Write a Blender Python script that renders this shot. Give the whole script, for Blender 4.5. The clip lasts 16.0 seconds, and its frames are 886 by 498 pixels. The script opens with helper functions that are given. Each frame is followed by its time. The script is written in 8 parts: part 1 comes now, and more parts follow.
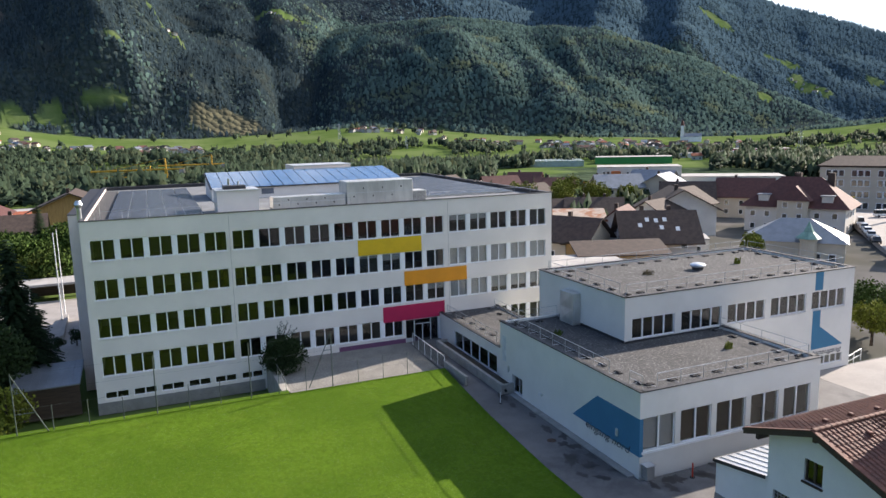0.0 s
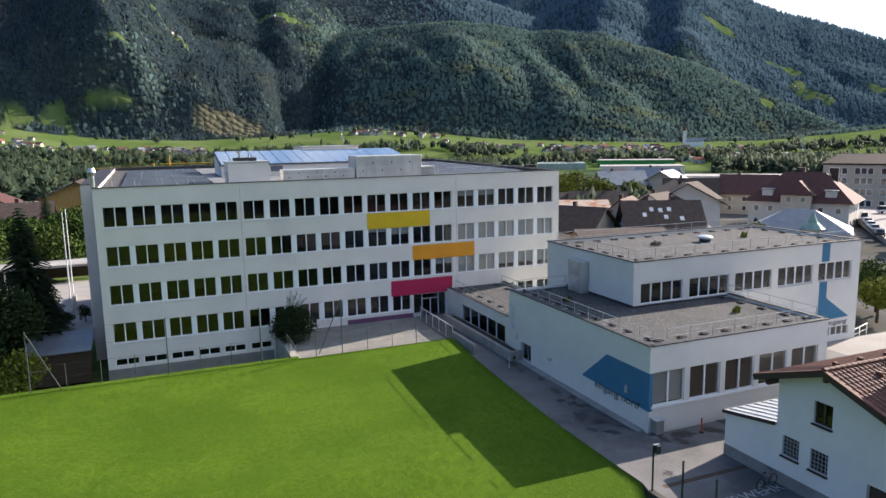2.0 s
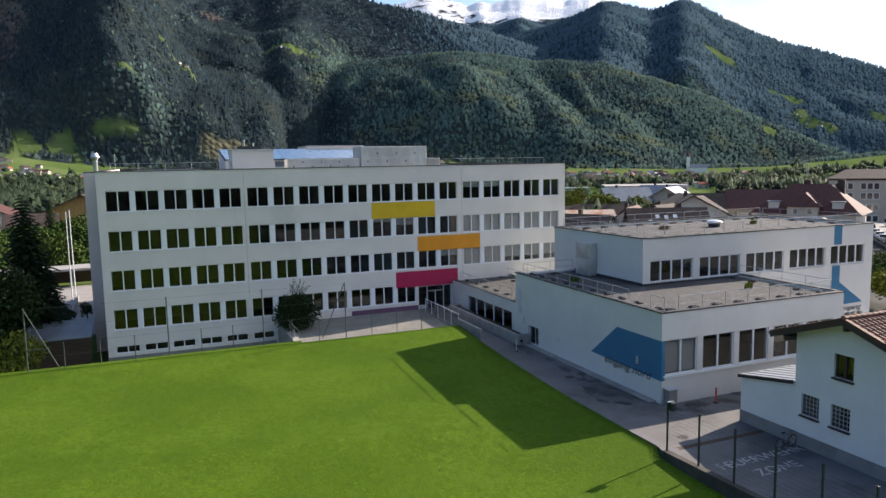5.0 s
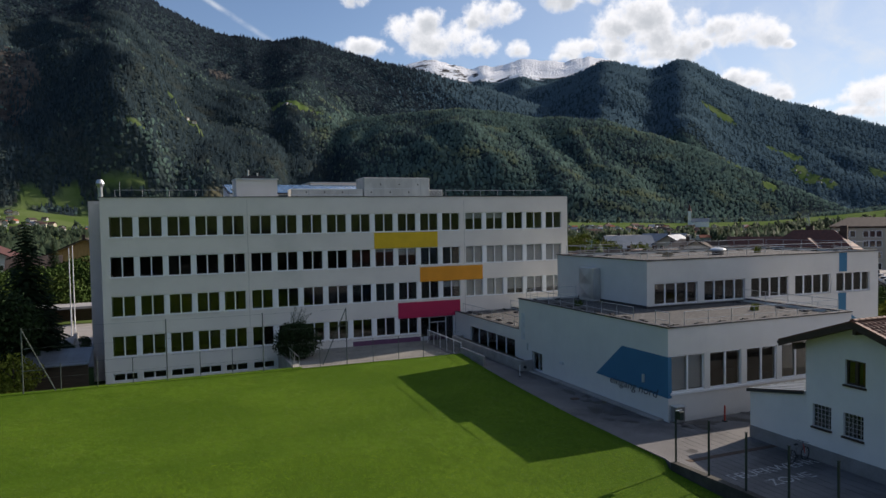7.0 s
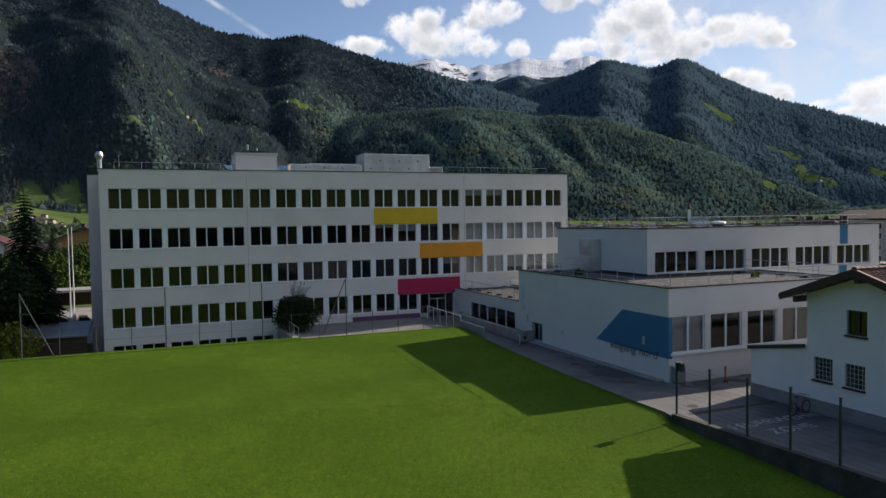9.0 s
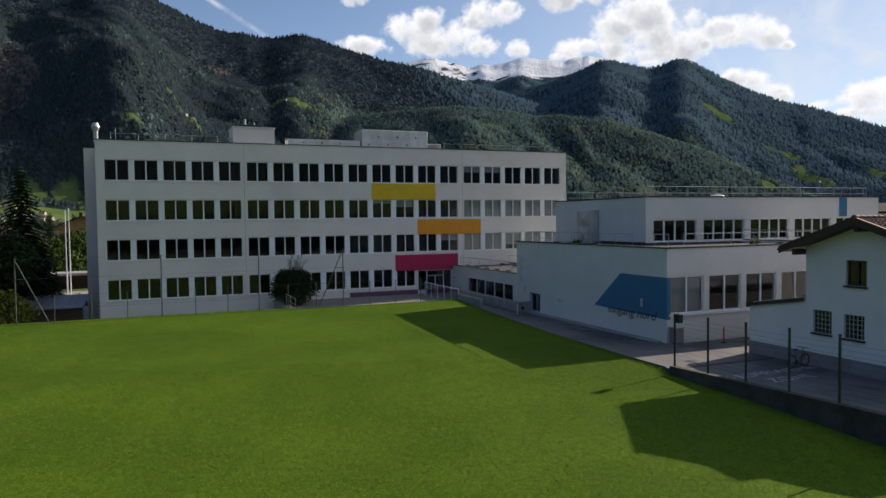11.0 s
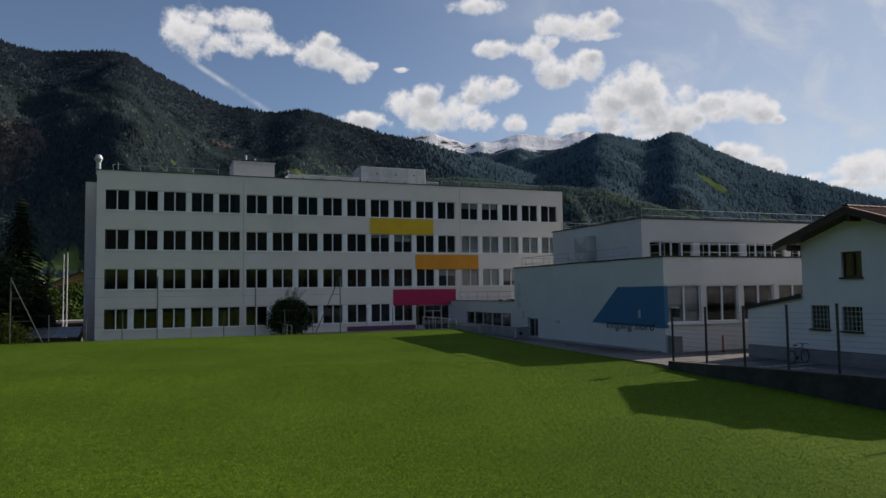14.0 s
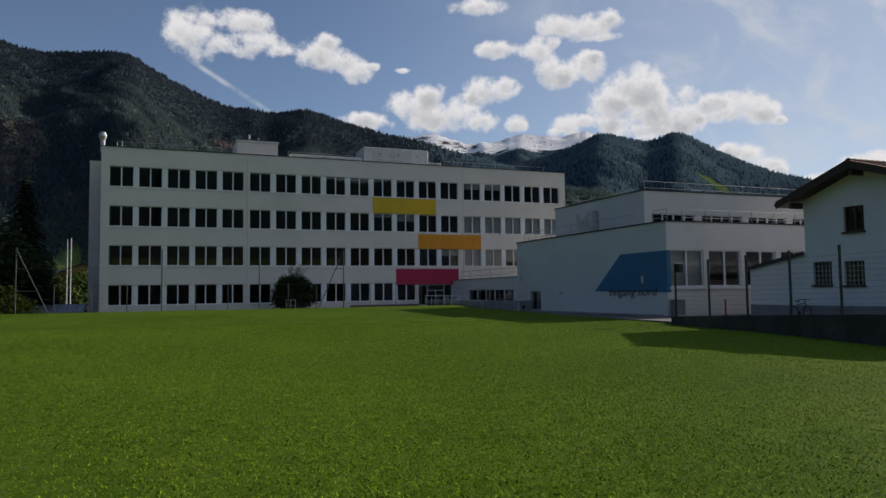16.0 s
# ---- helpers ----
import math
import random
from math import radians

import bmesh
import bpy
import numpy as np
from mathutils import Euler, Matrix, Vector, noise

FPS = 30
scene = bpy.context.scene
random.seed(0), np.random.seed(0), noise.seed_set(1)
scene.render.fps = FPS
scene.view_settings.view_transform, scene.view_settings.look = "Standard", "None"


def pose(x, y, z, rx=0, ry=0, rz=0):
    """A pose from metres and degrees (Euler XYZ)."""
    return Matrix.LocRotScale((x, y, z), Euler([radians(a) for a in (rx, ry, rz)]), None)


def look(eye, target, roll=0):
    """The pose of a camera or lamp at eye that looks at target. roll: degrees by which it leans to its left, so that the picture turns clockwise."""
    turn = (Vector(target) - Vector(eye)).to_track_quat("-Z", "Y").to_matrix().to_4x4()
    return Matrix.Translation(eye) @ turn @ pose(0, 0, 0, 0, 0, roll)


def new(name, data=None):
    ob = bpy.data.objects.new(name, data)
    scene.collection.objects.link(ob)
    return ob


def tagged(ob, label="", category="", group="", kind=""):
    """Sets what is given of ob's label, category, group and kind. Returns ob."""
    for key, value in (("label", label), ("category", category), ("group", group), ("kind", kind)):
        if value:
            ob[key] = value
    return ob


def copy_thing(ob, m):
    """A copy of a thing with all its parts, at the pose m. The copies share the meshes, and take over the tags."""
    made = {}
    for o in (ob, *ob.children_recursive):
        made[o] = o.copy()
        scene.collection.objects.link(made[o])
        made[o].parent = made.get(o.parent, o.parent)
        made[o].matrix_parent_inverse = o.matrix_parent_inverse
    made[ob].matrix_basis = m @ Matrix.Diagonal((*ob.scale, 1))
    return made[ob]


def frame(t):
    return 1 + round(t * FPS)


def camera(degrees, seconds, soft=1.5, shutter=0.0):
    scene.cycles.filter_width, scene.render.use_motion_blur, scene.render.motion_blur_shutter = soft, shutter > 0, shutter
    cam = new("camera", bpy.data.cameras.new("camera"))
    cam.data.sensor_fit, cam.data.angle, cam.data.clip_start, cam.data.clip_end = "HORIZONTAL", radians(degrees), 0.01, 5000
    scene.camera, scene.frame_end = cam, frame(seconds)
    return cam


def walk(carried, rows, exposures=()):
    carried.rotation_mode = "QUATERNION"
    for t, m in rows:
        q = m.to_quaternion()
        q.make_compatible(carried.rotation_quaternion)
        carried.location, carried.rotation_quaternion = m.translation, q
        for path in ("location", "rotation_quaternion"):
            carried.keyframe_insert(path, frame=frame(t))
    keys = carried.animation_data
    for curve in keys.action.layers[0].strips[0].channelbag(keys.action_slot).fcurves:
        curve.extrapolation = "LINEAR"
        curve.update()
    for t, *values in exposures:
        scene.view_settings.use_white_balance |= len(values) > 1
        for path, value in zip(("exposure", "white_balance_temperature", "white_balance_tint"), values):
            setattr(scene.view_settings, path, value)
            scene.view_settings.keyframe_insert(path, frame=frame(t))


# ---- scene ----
cam = camera(64.4, 16.0)
PATH = [
    (0, (-0.441, -0.888, 21.131), (0.312, 0.935, 20.804), -1.4),
    (0.5, (-1.07, -1.114, 20.381), (-0.317, 0.71, 20.058), -1.2),
    (1, (-1.411, -1.309, 19.618), (-0.658, 0.515, 19.297), -1.0),
    (1.5, (-1.529, -1.427, 18.855), (-0.776, 0.399, 18.536), -1.0),
    (2, (-1.554, -1.511, 18.119), (-0.803, 0.315, 17.806), -1.0),
    (2.5, (-1.524, -1.518, 17.428), (-0.775, 0.311, 17.121), -1.1),
    (3, (-1.531, -1.442, 16.79), (-0.783, 0.388, 16.489), -1.1),
    (5.5, (-1.636, -1.155, 13.461), (-0.891, 0.691, 13.268), -1.1),
    (6, (-1.66, -1.138, 12.864), (-0.914, 0.712, 12.72), -1.0),
    (6.5, (-1.667, -1.163, 12.251), (-0.92, 0.69, 12.155), -1.0),
    (7, (-1.636, -1.136, 11.594), (-0.89, 0.718, 11.518), -1.0),
    (7.5, (-1.651, -1.109, 10.971), (-0.905, 0.745, 10.895), -1.0),
    (8, (-1.655, -1.09, 10.385), (-0.909, 0.764, 10.308), -1.0),
    (8.5, (-1.673, -1.094, 9.788), (-0.926, 0.759, 9.711), -0.9),
    (9, (-1.671, -1.065, 9.223), (-0.924, 0.789, 9.145), -0.9),
    (11.5, (-1.532, -0.932, 6.178), (-0.782, 0.92, 6.099), -0.7),
    (12, (-1.53, -0.952, 5.57), (-0.778, 0.899, 5.489), -0.8),
    (12.5, (-1.559, -0.982, 4.993), (-0.806, 0.87, 4.936), -0.7),
    (13, (-1.523, -0.988, 4.383), (-0.768, 0.864, 4.398), -0.7),
    (13.5, (-1.487, -1.02, 3.733), (-0.733, 0.83, 3.827), -0.8),
    (14, (-1.474, -1.073, 3.11), (-0.721, 0.776, 3.233), -0.8),
    (14.5, (-1.506, -1.088, 2.523), (-0.754, 0.761, 2.648), -0.9),
    (15, (-1.547, -1.113, 1.956), (-0.796, 0.736, 2.08), -0.9),
    (15.5, (-1.624, -1.122, 1.397), (-0.874, 0.728, 1.522), -0.9),
    (16, (-1.646, -1.075, 0.945), (-0.897, 0.775, 1.07), -0.8),
]
EXPOSURES = [(0.0, 1.10, 6850, 16), (3.0, 1.05, 6850, 16), (5.5, 0.8, 7000, 16), (6.5, 0.33, 7000, 16), (7.0, 0.1, 7000, 16), (9.0, 0.09, 7000, 16), (12.5, 0.15, 7150, 16), (13.5, -0.15, 7150, 16), (14.0, -0.3, 7150, 16), (16.0, -0.3, 7150, 16)]
walk(cam, [(t, look(eye, target, roll)) for t, eye, target, roll in PATH], EXPOSURES)

# ---- sky, sun ----
SUN_AZ, SUN_EL = 76.2, 26.8        # degrees: clockwise from +y, above the horizon
SKY_STRENGTH, SUN_STRENGTH = 0.114, 4.9
CLOUD_LIGHT = 8.9


class Nodes:
    """Short hand for building a node tree."""

    def __init__(self, tree):
        self.tree = tree
        tree.nodes.clear()

    def add(self, kind):
        return self.tree.nodes.new(kind)

    def link(self, a, b):
        self.tree.links.new(a, b)

    def value(self, socket, v):
        if isinstance(v, bpy.types.NodeSocket):
            self.link(v, socket)
        else:
            socket.default_value = v

    def math(self, op, a, b=0.0, c=0.0, clamp=False):
        n = self.add("ShaderNodeMath")
        n.operation, n.use_clamp = op, clamp
        for s, v in zip(n.inputs, (a, b, c)):
            self.value(s, v)
        return n.outputs[0]

    def mix(self, fac, a, b, blend="MIX"):
        n = self.add("ShaderNodeMix")
        n.data_type, n.blend_type = "RGBA", blend
        self.value(n.inputs[0], fac)
        self.value(n.inputs[6], a if isinstance(a, bpy.types.NodeSocket) else (*a, 1))
        self.value(n.inputs[7], b if isinstance(b, bpy.types.NodeSocket) else (*b, 1))
        return n.outputs[2]

    def noise(self, vector, scale, detail=4.0, rough=0.55, distort=0.0):
        n = self.add("ShaderNodeTexNoise")
        if vector is not None:
            self.link(vector, n.inputs["Vector"])
        n.inputs["Scale"].default_value = scale
        n.inputs["Detail"].default_value = detail
        n.inputs["Roughness"].default_value = rough
        n.inputs["Distortion"].default_value = distort
        return n.outputs[0]

    def ramp(self, fac, lo, hi):
        n = self.add("ShaderNodeMapRange")
        n.interpolation_type = "SMOOTHSTEP"
        self.value(n.inputs[0], fac)
        n.inputs[1].default_value, n.inputs[2].default_value = lo, hi
        return n.outputs[0]


world = bpy.data.worlds.new("sky")
scene.world = world
world.use_nodes = True
W = Nodes(world.node_tree)
sky = W.add("ShaderNodeTexSky")
sky.sky_type, sky.sun_disc = "NISHITA", False
sky.sun_elevation, sky.sun_rotation = radians(SUN_EL), radians(SUN_AZ)
sky.air_density, sky.dust_density, sky.ozone_density = 1.0, 0.15, 3.2
sky.altitude = 1200
coords = W.add("ShaderNodeTexCoord")
xyz = W.add("ShaderNodeSeparateXYZ")
W.link(coords.outputs["Generated"], xyz.inputs[0])
azimuth = W.math("MULTIPLY", W.math("ARCTAN2", xyz.outputs[0], xyz.outputs[1]), 180 / math.pi)
elevation = W.math("MULTIPLY", W.math("ARCSINE", xyz.outputs[2]), 180 / math.pi)
# cumulus clouds, lobe by lobe: azimuth, elevation, half width, half height in degrees
WEST_CLOUDS = [(2.2, 19.7, 1.9, 1.5), (4.3, 19.2, 1.3, 0.7), (6.2, 20.9, 2.0, 0.8), (7.1, 19.4, 2.0, 1.0), (8.6, 19.0, 1.1, 0.6), (2.8, 20.8, 1.3, 0.5), (12.0, 19.1, 1.7, 1.1), (13.8, 18.5, 1.8, 0.9), (15.2, 17.8, 1.2, 0.8), (16.3, 18.1, 0.6, 0.3), (12.7, 19.9, 1.1, 0.5), (18.9, 17.8, 0.6, 0.2)]
MIDDLE_CLOUDS = [(16.1, 13.9, 2.3, 0.6), (19.3, 15.0, 1.9, 1.1), (21.2, 15.9, 1.3, 1.0), (23.1, 14.5, 1.9, 1.2), (24.9, 13.8, 1.6, 0.8), (21.7, 14.3, 2.8, 1.1), (26.1, 16.2, 1.9, 0.9), (24.7, 15.7, 1.2, 0.5), (27.3, 16.6, 0.8, 0.6), (26.9, 19.3, 1.6, 0.6), (28.2, 13.5, 0.9, 0.6), (25.1, 22.5, 1.9, 0.6), (32.3, 13.2, 1.3, 0.8), (33.6, 13.4, 1.0, 0.5), (31.6, 12.8, 0.9, 0.4)]
HIGH_CLOUDS = [(32.0, 20.8, 1.6, 0.8), (34.3, 20.4, 2.0, 0.9), (35.9, 20.9, 1.2, 0.7), (35.1, 19.7, 1.8, 0.3), (30.1, 19.0, 1.3, 0.9), (30.8, 17.7, 1.1, 1.1), (32.1, 17.2, 1.4, 0.9), (34.2, 17.6, 1.2, 1.1), (34.7, 18.3, 0.8, 0.5), (31.3, 19.6, 0.6, 0.5)]
BIG_CLOUD = [(37.2, 16.0, 1.6, 1.1), (36.3, 14.8, 2.1, 1.4), (38.9, 14.1, 2.1, 1.6), (38.1, 15.5, 1.9, 1.5), (41.0, 13.3, 1.9, 1.1), (35.8, 13.3, 1.5, 0.7), (38.6, 12.6, 2.9, 0.6), (42.4, 13.0, 0.6, 0.4), (38.4, 11.9, 0.9, 0.4)]
EAST_CLOUDS = [(41.7, 14.9, 1.0, 0.7), (43.5, 14.1, 1.4, 0.7), (45.5, 13.5, 1.6, 1.1), (47.0, 12.9, 1.1, 0.7), (48.0, 12.3, 0.5, 0.3), (44.3, 13.2, 1.6, 0.7), (44.6, 10.3, 1.2, 0.6), (45.7, 9.9, 1.2, 0.7), (46.9, 9.3, 1.3, 0.7), (47.7, 8.8, 0.7, 0.4), (53.0, 8.2, 1.5, 0.9), (54.4, 8.2, 1.0, 1.0), (51.6, 8.1, 0.7, 0.4), (50.2, 7.9, 1.1, 0.4), (52.3, 7.3, 2.0, 0.4), (53.8, 7.3, 1.3, 0.7)]
puff = W.noise(coords.outputs["Generated"], 26.0, 10.0, 0.62)
swell = W.noise(coords.outputs["Generated"], 60.0, 6.0, 0.6)
body, base = None, None
for a, e, wide, high in WEST_CLOUDS + MIDDLE_CLOUDS + HIGH_CLOUDS + BIG_CLOUD + EAST_CLOUDS:
    da = W.math("DIVIDE", W.math("SUBTRACT", azimuth, a), wide * 1.28)
    de = W.math("DIVIDE", W.math("SUBTRACT", elevation, e), high * 1.3)
    inside = W.math("SUBTRACT", 1.0, W.math("ADD", W.math("MULTIPLY", da, da), W.math("MULTIPLY", de, de)))
    low = W.math("SUBTRACT", inside, W.math("MULTIPLY", de, 0.7))
    body = inside if body is None else W.math("SMOOTH_MAX", body, inside, 0.35)
    base = low if base is None else W.math("MAXIMUM", base, low)
body = W.math("MAXIMUM", body, -1.2)
thick = W.math("ADD", body, W.math("ADD", W.math("MULTIPLY", W.math("SUBTRACT", puff, 0.5), 3.2), W.math("MULTIPLY", W.math("SUBTRACT", swell, 0.5), 1.3)))
cover = W.ramp(thick, -0.05, 0.95)
grey = W.math("MULTIPLY", W.ramp(W.math("ADD", base, W.math("MULTIPLY", W.math("SUBTRACT", puff, 0.5), 2.6)), 0.5, 1.7), 0.75)
# thin high cloud, drawn out along the wind
stretch = W.add("ShaderNodeMapping")
W.link(coords.outputs["Generated"], stretch.inputs[0])
stretch.inputs["Rotation"].default_value = (0.5, 0.35, 0.6)
stretch.inputs["Scale"].default_value = (1.2, 7.0, 5.0)
veil = W.math("MULTIPLY", W.ramp(W.noise(stretch.outputs[0], 2.2, 6.0, 0.6, 0.6), 0.42, 0.75), W.ramp(azimuth, 15.0, 55.0))
veil = W.math("ADD", W.math("MULTIPLY", veil, 0.55), W.math("MULTIPLY", W.ramp(azimuth, 8.0, 58.0), 0.42))
# a vapour trail
trail = W.math("ABSOLUTE", W.math("SUBTRACT", elevation, W.math("ADD", 17.9, W.math("MULTIPLY", W.math("SUBTRACT", azimuth, 2.0), -0.566))))
trail = W.math("MULTIPLY", W.ramp(trail, 0.35, 0.0), W.math("MULTIPLY", W.ramp(azimuth, 0.6, 2.2), W.ramp(azimuth, 9.5, 7.0)))
trail = W.math("MULTIPLY", trail, W.math("MULTIPLY", W.ramp(puff, 0.3, 0.7), 0.6))
thin = W.math("MAXIMUM", veil, trail)
air = W.mix(thin, sky.outputs[0], (CLOUD_LIGHT * 0.66, CLOUD_LIGHT * 0.76, CLOUD_LIGHT * 0.86))
white = W.mix(grey, (CLOUD_LIGHT * 0.86, CLOUD_LIGHT * 0.93, CLOUD_LIGHT), (CLOUD_LIGHT * 0.36, CLOUD_LIGHT * 0.43, CLOUD_LIGHT * 0.50))
dome = W.mix(cover, air, white)
shine = W.add("ShaderNodeBackground")
W.link(dome, shine.inputs[0])
shine.inputs[1].default_value = SKY_STRENGTH
W.link(shine.outputs[0], W.add("ShaderNodeOutputWorld").inputs[0])

sun = new("sun", bpy.data.lights.new("sun", "SUN"))
sun.data.energy, sun.data.angle, sun.data.color = SUN_STRENGTH, radians(0.5), (1.0, 0.93, 0.82)
az, el = radians(SUN_AZ), radians(SUN_EL)
sun.matrix_world = look((0, 0, 0), (-math.sin(az) * math.cos(el), -math.cos(az) * math.cos(el), -math.sin(el)))

# ---- materials ----
def material(name, color, rough=0.7, metal=0.0, vary=0.12, scale=2.0, fine=0.0, fine_scale=60.0, bump=0.0, bump_scale=40.0, bump_depth=0.01, second=None, spot=None, per_piece=0.0, spec=0.5, stretch=None):
    """A surface with colour variation at two scales, a second colour in blotches (second: colour, low, high), specks (spot: colour, scale, low, high) and fine relief."""
    m = bpy.data.materials.new(name)
    m.use_nodes = True
    n = Nodes(m.node_tree)
    out, b = n.add("ShaderNodeOutputMaterial"), n.add("ShaderNodeBsdfPrincipled")
    n.link(b.outputs[0], out.inputs[0])
    where = n.add("ShaderNodeNewGeometry").outputs["Position"]
    if stretch:
        mp = n.add("ShaderNodeMapping")
        n.link(where, mp.inputs[0])
        mp.inputs["Scale"].default_value = stretch
        where = mp.outputs[0]
    big = n.noise(where, scale, 5.0, 0.6)
    dark, light = tuple(c * (1 - vary) for c in color), tuple(min(1, c * (1 + vary)) for c in color)
    shade = n.mix(n.ramp(big, 0.3, 0.7), dark, light)
    if second:
        shade = n.mix(n.ramp(n.noise(where, scale * 0.37, 6.0, 0.65), second[1], second[2]), shade, second[0])
    if fine:
        grain = n.noise(where, fine_scale, 3.0, 0.6)
        shade = n.mix(n.ramp(grain, 0.3, 0.7), shade, n.mix(fine, shade, (0, 0, 0)))
    if spot:
        shade = n.mix(n.ramp(n.noise(where, spot[1], 2.0, 0.5), spot[2], spot[3]), shade, spot[0])
    if per_piece:
        r = n.add("ShaderNodeObjectInfo").outputs["Random"]
        shade = n.mix(n.math("MULTIPLY", r, per_piece), shade, (0.02, 0.02, 0.02))
    n.link(shade, b.inputs["Base Color"])
    b.inputs["Roughness"].default_value = rough
    b.inputs["Metallic"].default_value = metal
    b.inputs["Specular IOR Level"].default_value = spec
    if bump:
        k = n.add("ShaderNodeBump")
        k.inputs["Strength"].default_value = bump
        k.inputs["Distance"].default_value = bump_depth
        n.link(n.noise(where, bump_scale, 4.0, 0.6), k.inputs["Height"])
        n.link(k.outputs[0], b.inputs["Normal"])
    return m


def glass(name, tint=(0.75, 0.8, 0.8), rough=0.0):
    m = bpy.data.materials.new(name)
    m.use_nodes = True
    n = Nodes(m.node_tree)
    out, b = n.add("ShaderNodeOutputMaterial"), n.add("ShaderNodeBsdfPrincipled")
    b.inputs["Base Color"].default_value = (*tint, 1)
    b.inputs["Roughness"].default_value = rough
    b.inputs["Transmission Weight"].default_value = 1.0
    b.inputs["IOR"].default_value = 1.52
    wave = n.add("ShaderNodeBump")
    wave.inputs["Strength"].default_value = 0.02
    wave.inputs["Distance"].default_value = 0.02
    n.link(n.noise(n.add("ShaderNodeNewGeometry").outputs["Position"], 0.9, 1.0), wave.inputs["Height"])
    n.link(wave.outputs[0], b.inputs["Normal"])
    n.link(b.outputs[0], out.inputs[0])
    return m


def leaves(name, color, autumn, amount=0.25, spread=0.45, gloss=0.06, patch=0.08):
    """Foliage: green that varies from leaf clump to leaf clump, a share of it turned."""
    m = bpy.data.materials.new(name)
    m.use_nodes = True
    n = Nodes(m.node_tree)
    out, b = n.add("ShaderNodeOutputMaterial"), n.add("ShaderNodeBsdfPrincipled")
    geo = n.add("ShaderNodeNewGeometry")
    r = geo.outputs["Random Per Island"]
    shade = n.mix(r, tuple(c * (1 - spread) for c in color), tuple(c * (1 + spread) for c in color))
    big = n.noise(geo.outputs["Position"], patch, 5.0, 0.65)
    shade = n.mix(n.math("MULTIPLY", n.ramp(big, 0.5, 0.72), amount), shade, autumn)
    n.link(shade, b.inputs["Base Color"])
    b.inputs["Roughness"].default_value = 0.75
    b.inputs["Specular IOR Level"].default_value = gloss
    n.link(b.outputs[0], out.inputs[0])
    return m


RENDER = material("white_render", (0.79, 0.74, 0.69), 0.9, vary=0.04, scale=0.35, fine=0.05, fine_scale=25, bump=0.15, bump_scale=60, bump_depth=0.004, second=((0.66, 0.635, 0.59), 0.55, 0.85))
RENDER_PIER = material("white_painted_pier", (0.86, 0.87, 0.88), 0.6, vary=0.03, scale=1.5)
RENDER_SIDE = material("pinkish_render", (0.74, 0.65, 0.61), 0.9, vary=0.05, scale=0.5, fine=0.05, fine_scale=20)
RENDER_GYM = material("gym_white_render", (0.715, 0.695, 0.655), 0.9, vary=0.04, scale=0.4, fine=0.05, fine_scale=25, bump=0.15, bump_scale=60, bump_depth=0.004, second=((0.60, 0.585, 0.56), 0.55, 0.9))
WHITE_FRAME = material("white_window_frame", (0.82, 0.83, 0.84), 0.4, vary=0.03)
GREY_FRAME = material("grey_window_frame", (0.45, 0.47, 0.48), 0.4, vary=0.05)
PLINTH = material("grey_plinth_concrete", (0.26, 0.25, 0.24), 0.9, vary=0.15, scale=0.8, fine=0.15, fine_scale=15, bump=0.3, bump_scale=20, second=((0.18, 0.17, 0.16), 0.5, 0.8))
CONCRETE = material("weathered_concrete", (0.36, 0.34, 0.31), 0.92, vary=0.14, scale=1.2, fine=0.2, fine_scale=22, bump=0.35, bump_scale=18, second=((0.22, 0.21, 0.19), 0.5, 0.8))
YELLOW = material("yellow_panel", (0.72, 0.46, 0.01), 0.55, vary=0.06, scale=0.8)
ORANGE = material("orange_panel", (0.78, 0.30, 0.01), 0.55, vary=0.05, scale=0.8)
MAGENTA = material("magenta_panel", (0.46, 0.012, 0.078), 0.55, vary=0.05, scale=0.8)
PURPLE = material("purple_paint", (0.15, 0.06, 0.125), 0.7, vary=0.08, scale=0.8)
BLUE = material("blue_wall_paint", (0.035, 0.17, 0.30), 0.75, vary=0.05, scale=0.6)
COPING = material("dark_metal_coping", (0.03, 0.03, 0.034), 0.6, metal=0.0, vary=0.15)
LIGHT_METAL = material("light_metal_coping", (0.62, 0.64, 0.66), 0.4, metal=0.5, vary=0.08)
ROOF_FELT = material("grey_roof_felt", (0.17, 0.18, 0.19), 0.85, vary=0.2, scale=0.5, fine=0.12, fine_scale=10, bump=0.2, bump_scale=15)
GRAVEL = material("roof_gravel", (0.072, 0.073, 0.076), 0.95, vary=0.18, scale=0.5, fine=0.6, fine_scale=8, bump=0.8, bump_scale=11, bump_depth=0.05, spot=((0.175, 0.175, 0.175), 6, 0.56, 0.68))
YARD = material("yard_gravel", (0.255, 0.245, 0.225), 0.95, vary=0.14, scale=0.6, fine=0.45, fine_scale=7, bump=0.6, bump_scale=9, bump_depth=0.05, second=((0.19, 0.18, 0.155), 0.5, 0.75))
STEEL = material("galvanised_steel", (0.55, 0.57, 0.58), 0.35, metal=0.85, vary=0.1, scale=1.5)
DUCT = material("silver_duct_cladding", (0.58, 0.58, 0.56), 0.42, metal=0.55, vary=0.16, scale=0.7, second=((0.40, 0.39, 0.36), 0.5, 0.8), stretch=(1, 1, 0.4))
RAIL = material("galvanised_rail", (0.40, 0.42, 0.44), 0.5, metal=0.6, vary=0.08)
GREEN_STEEL = material("dark_green_fence_steel", (0.03, 0.045, 0.04), 0.5, metal=0.2, vary=0.1)
BLACK_RUBBER = material("black_rubber", (0.02, 0.02, 0.022), 0.7, vary=0.1)
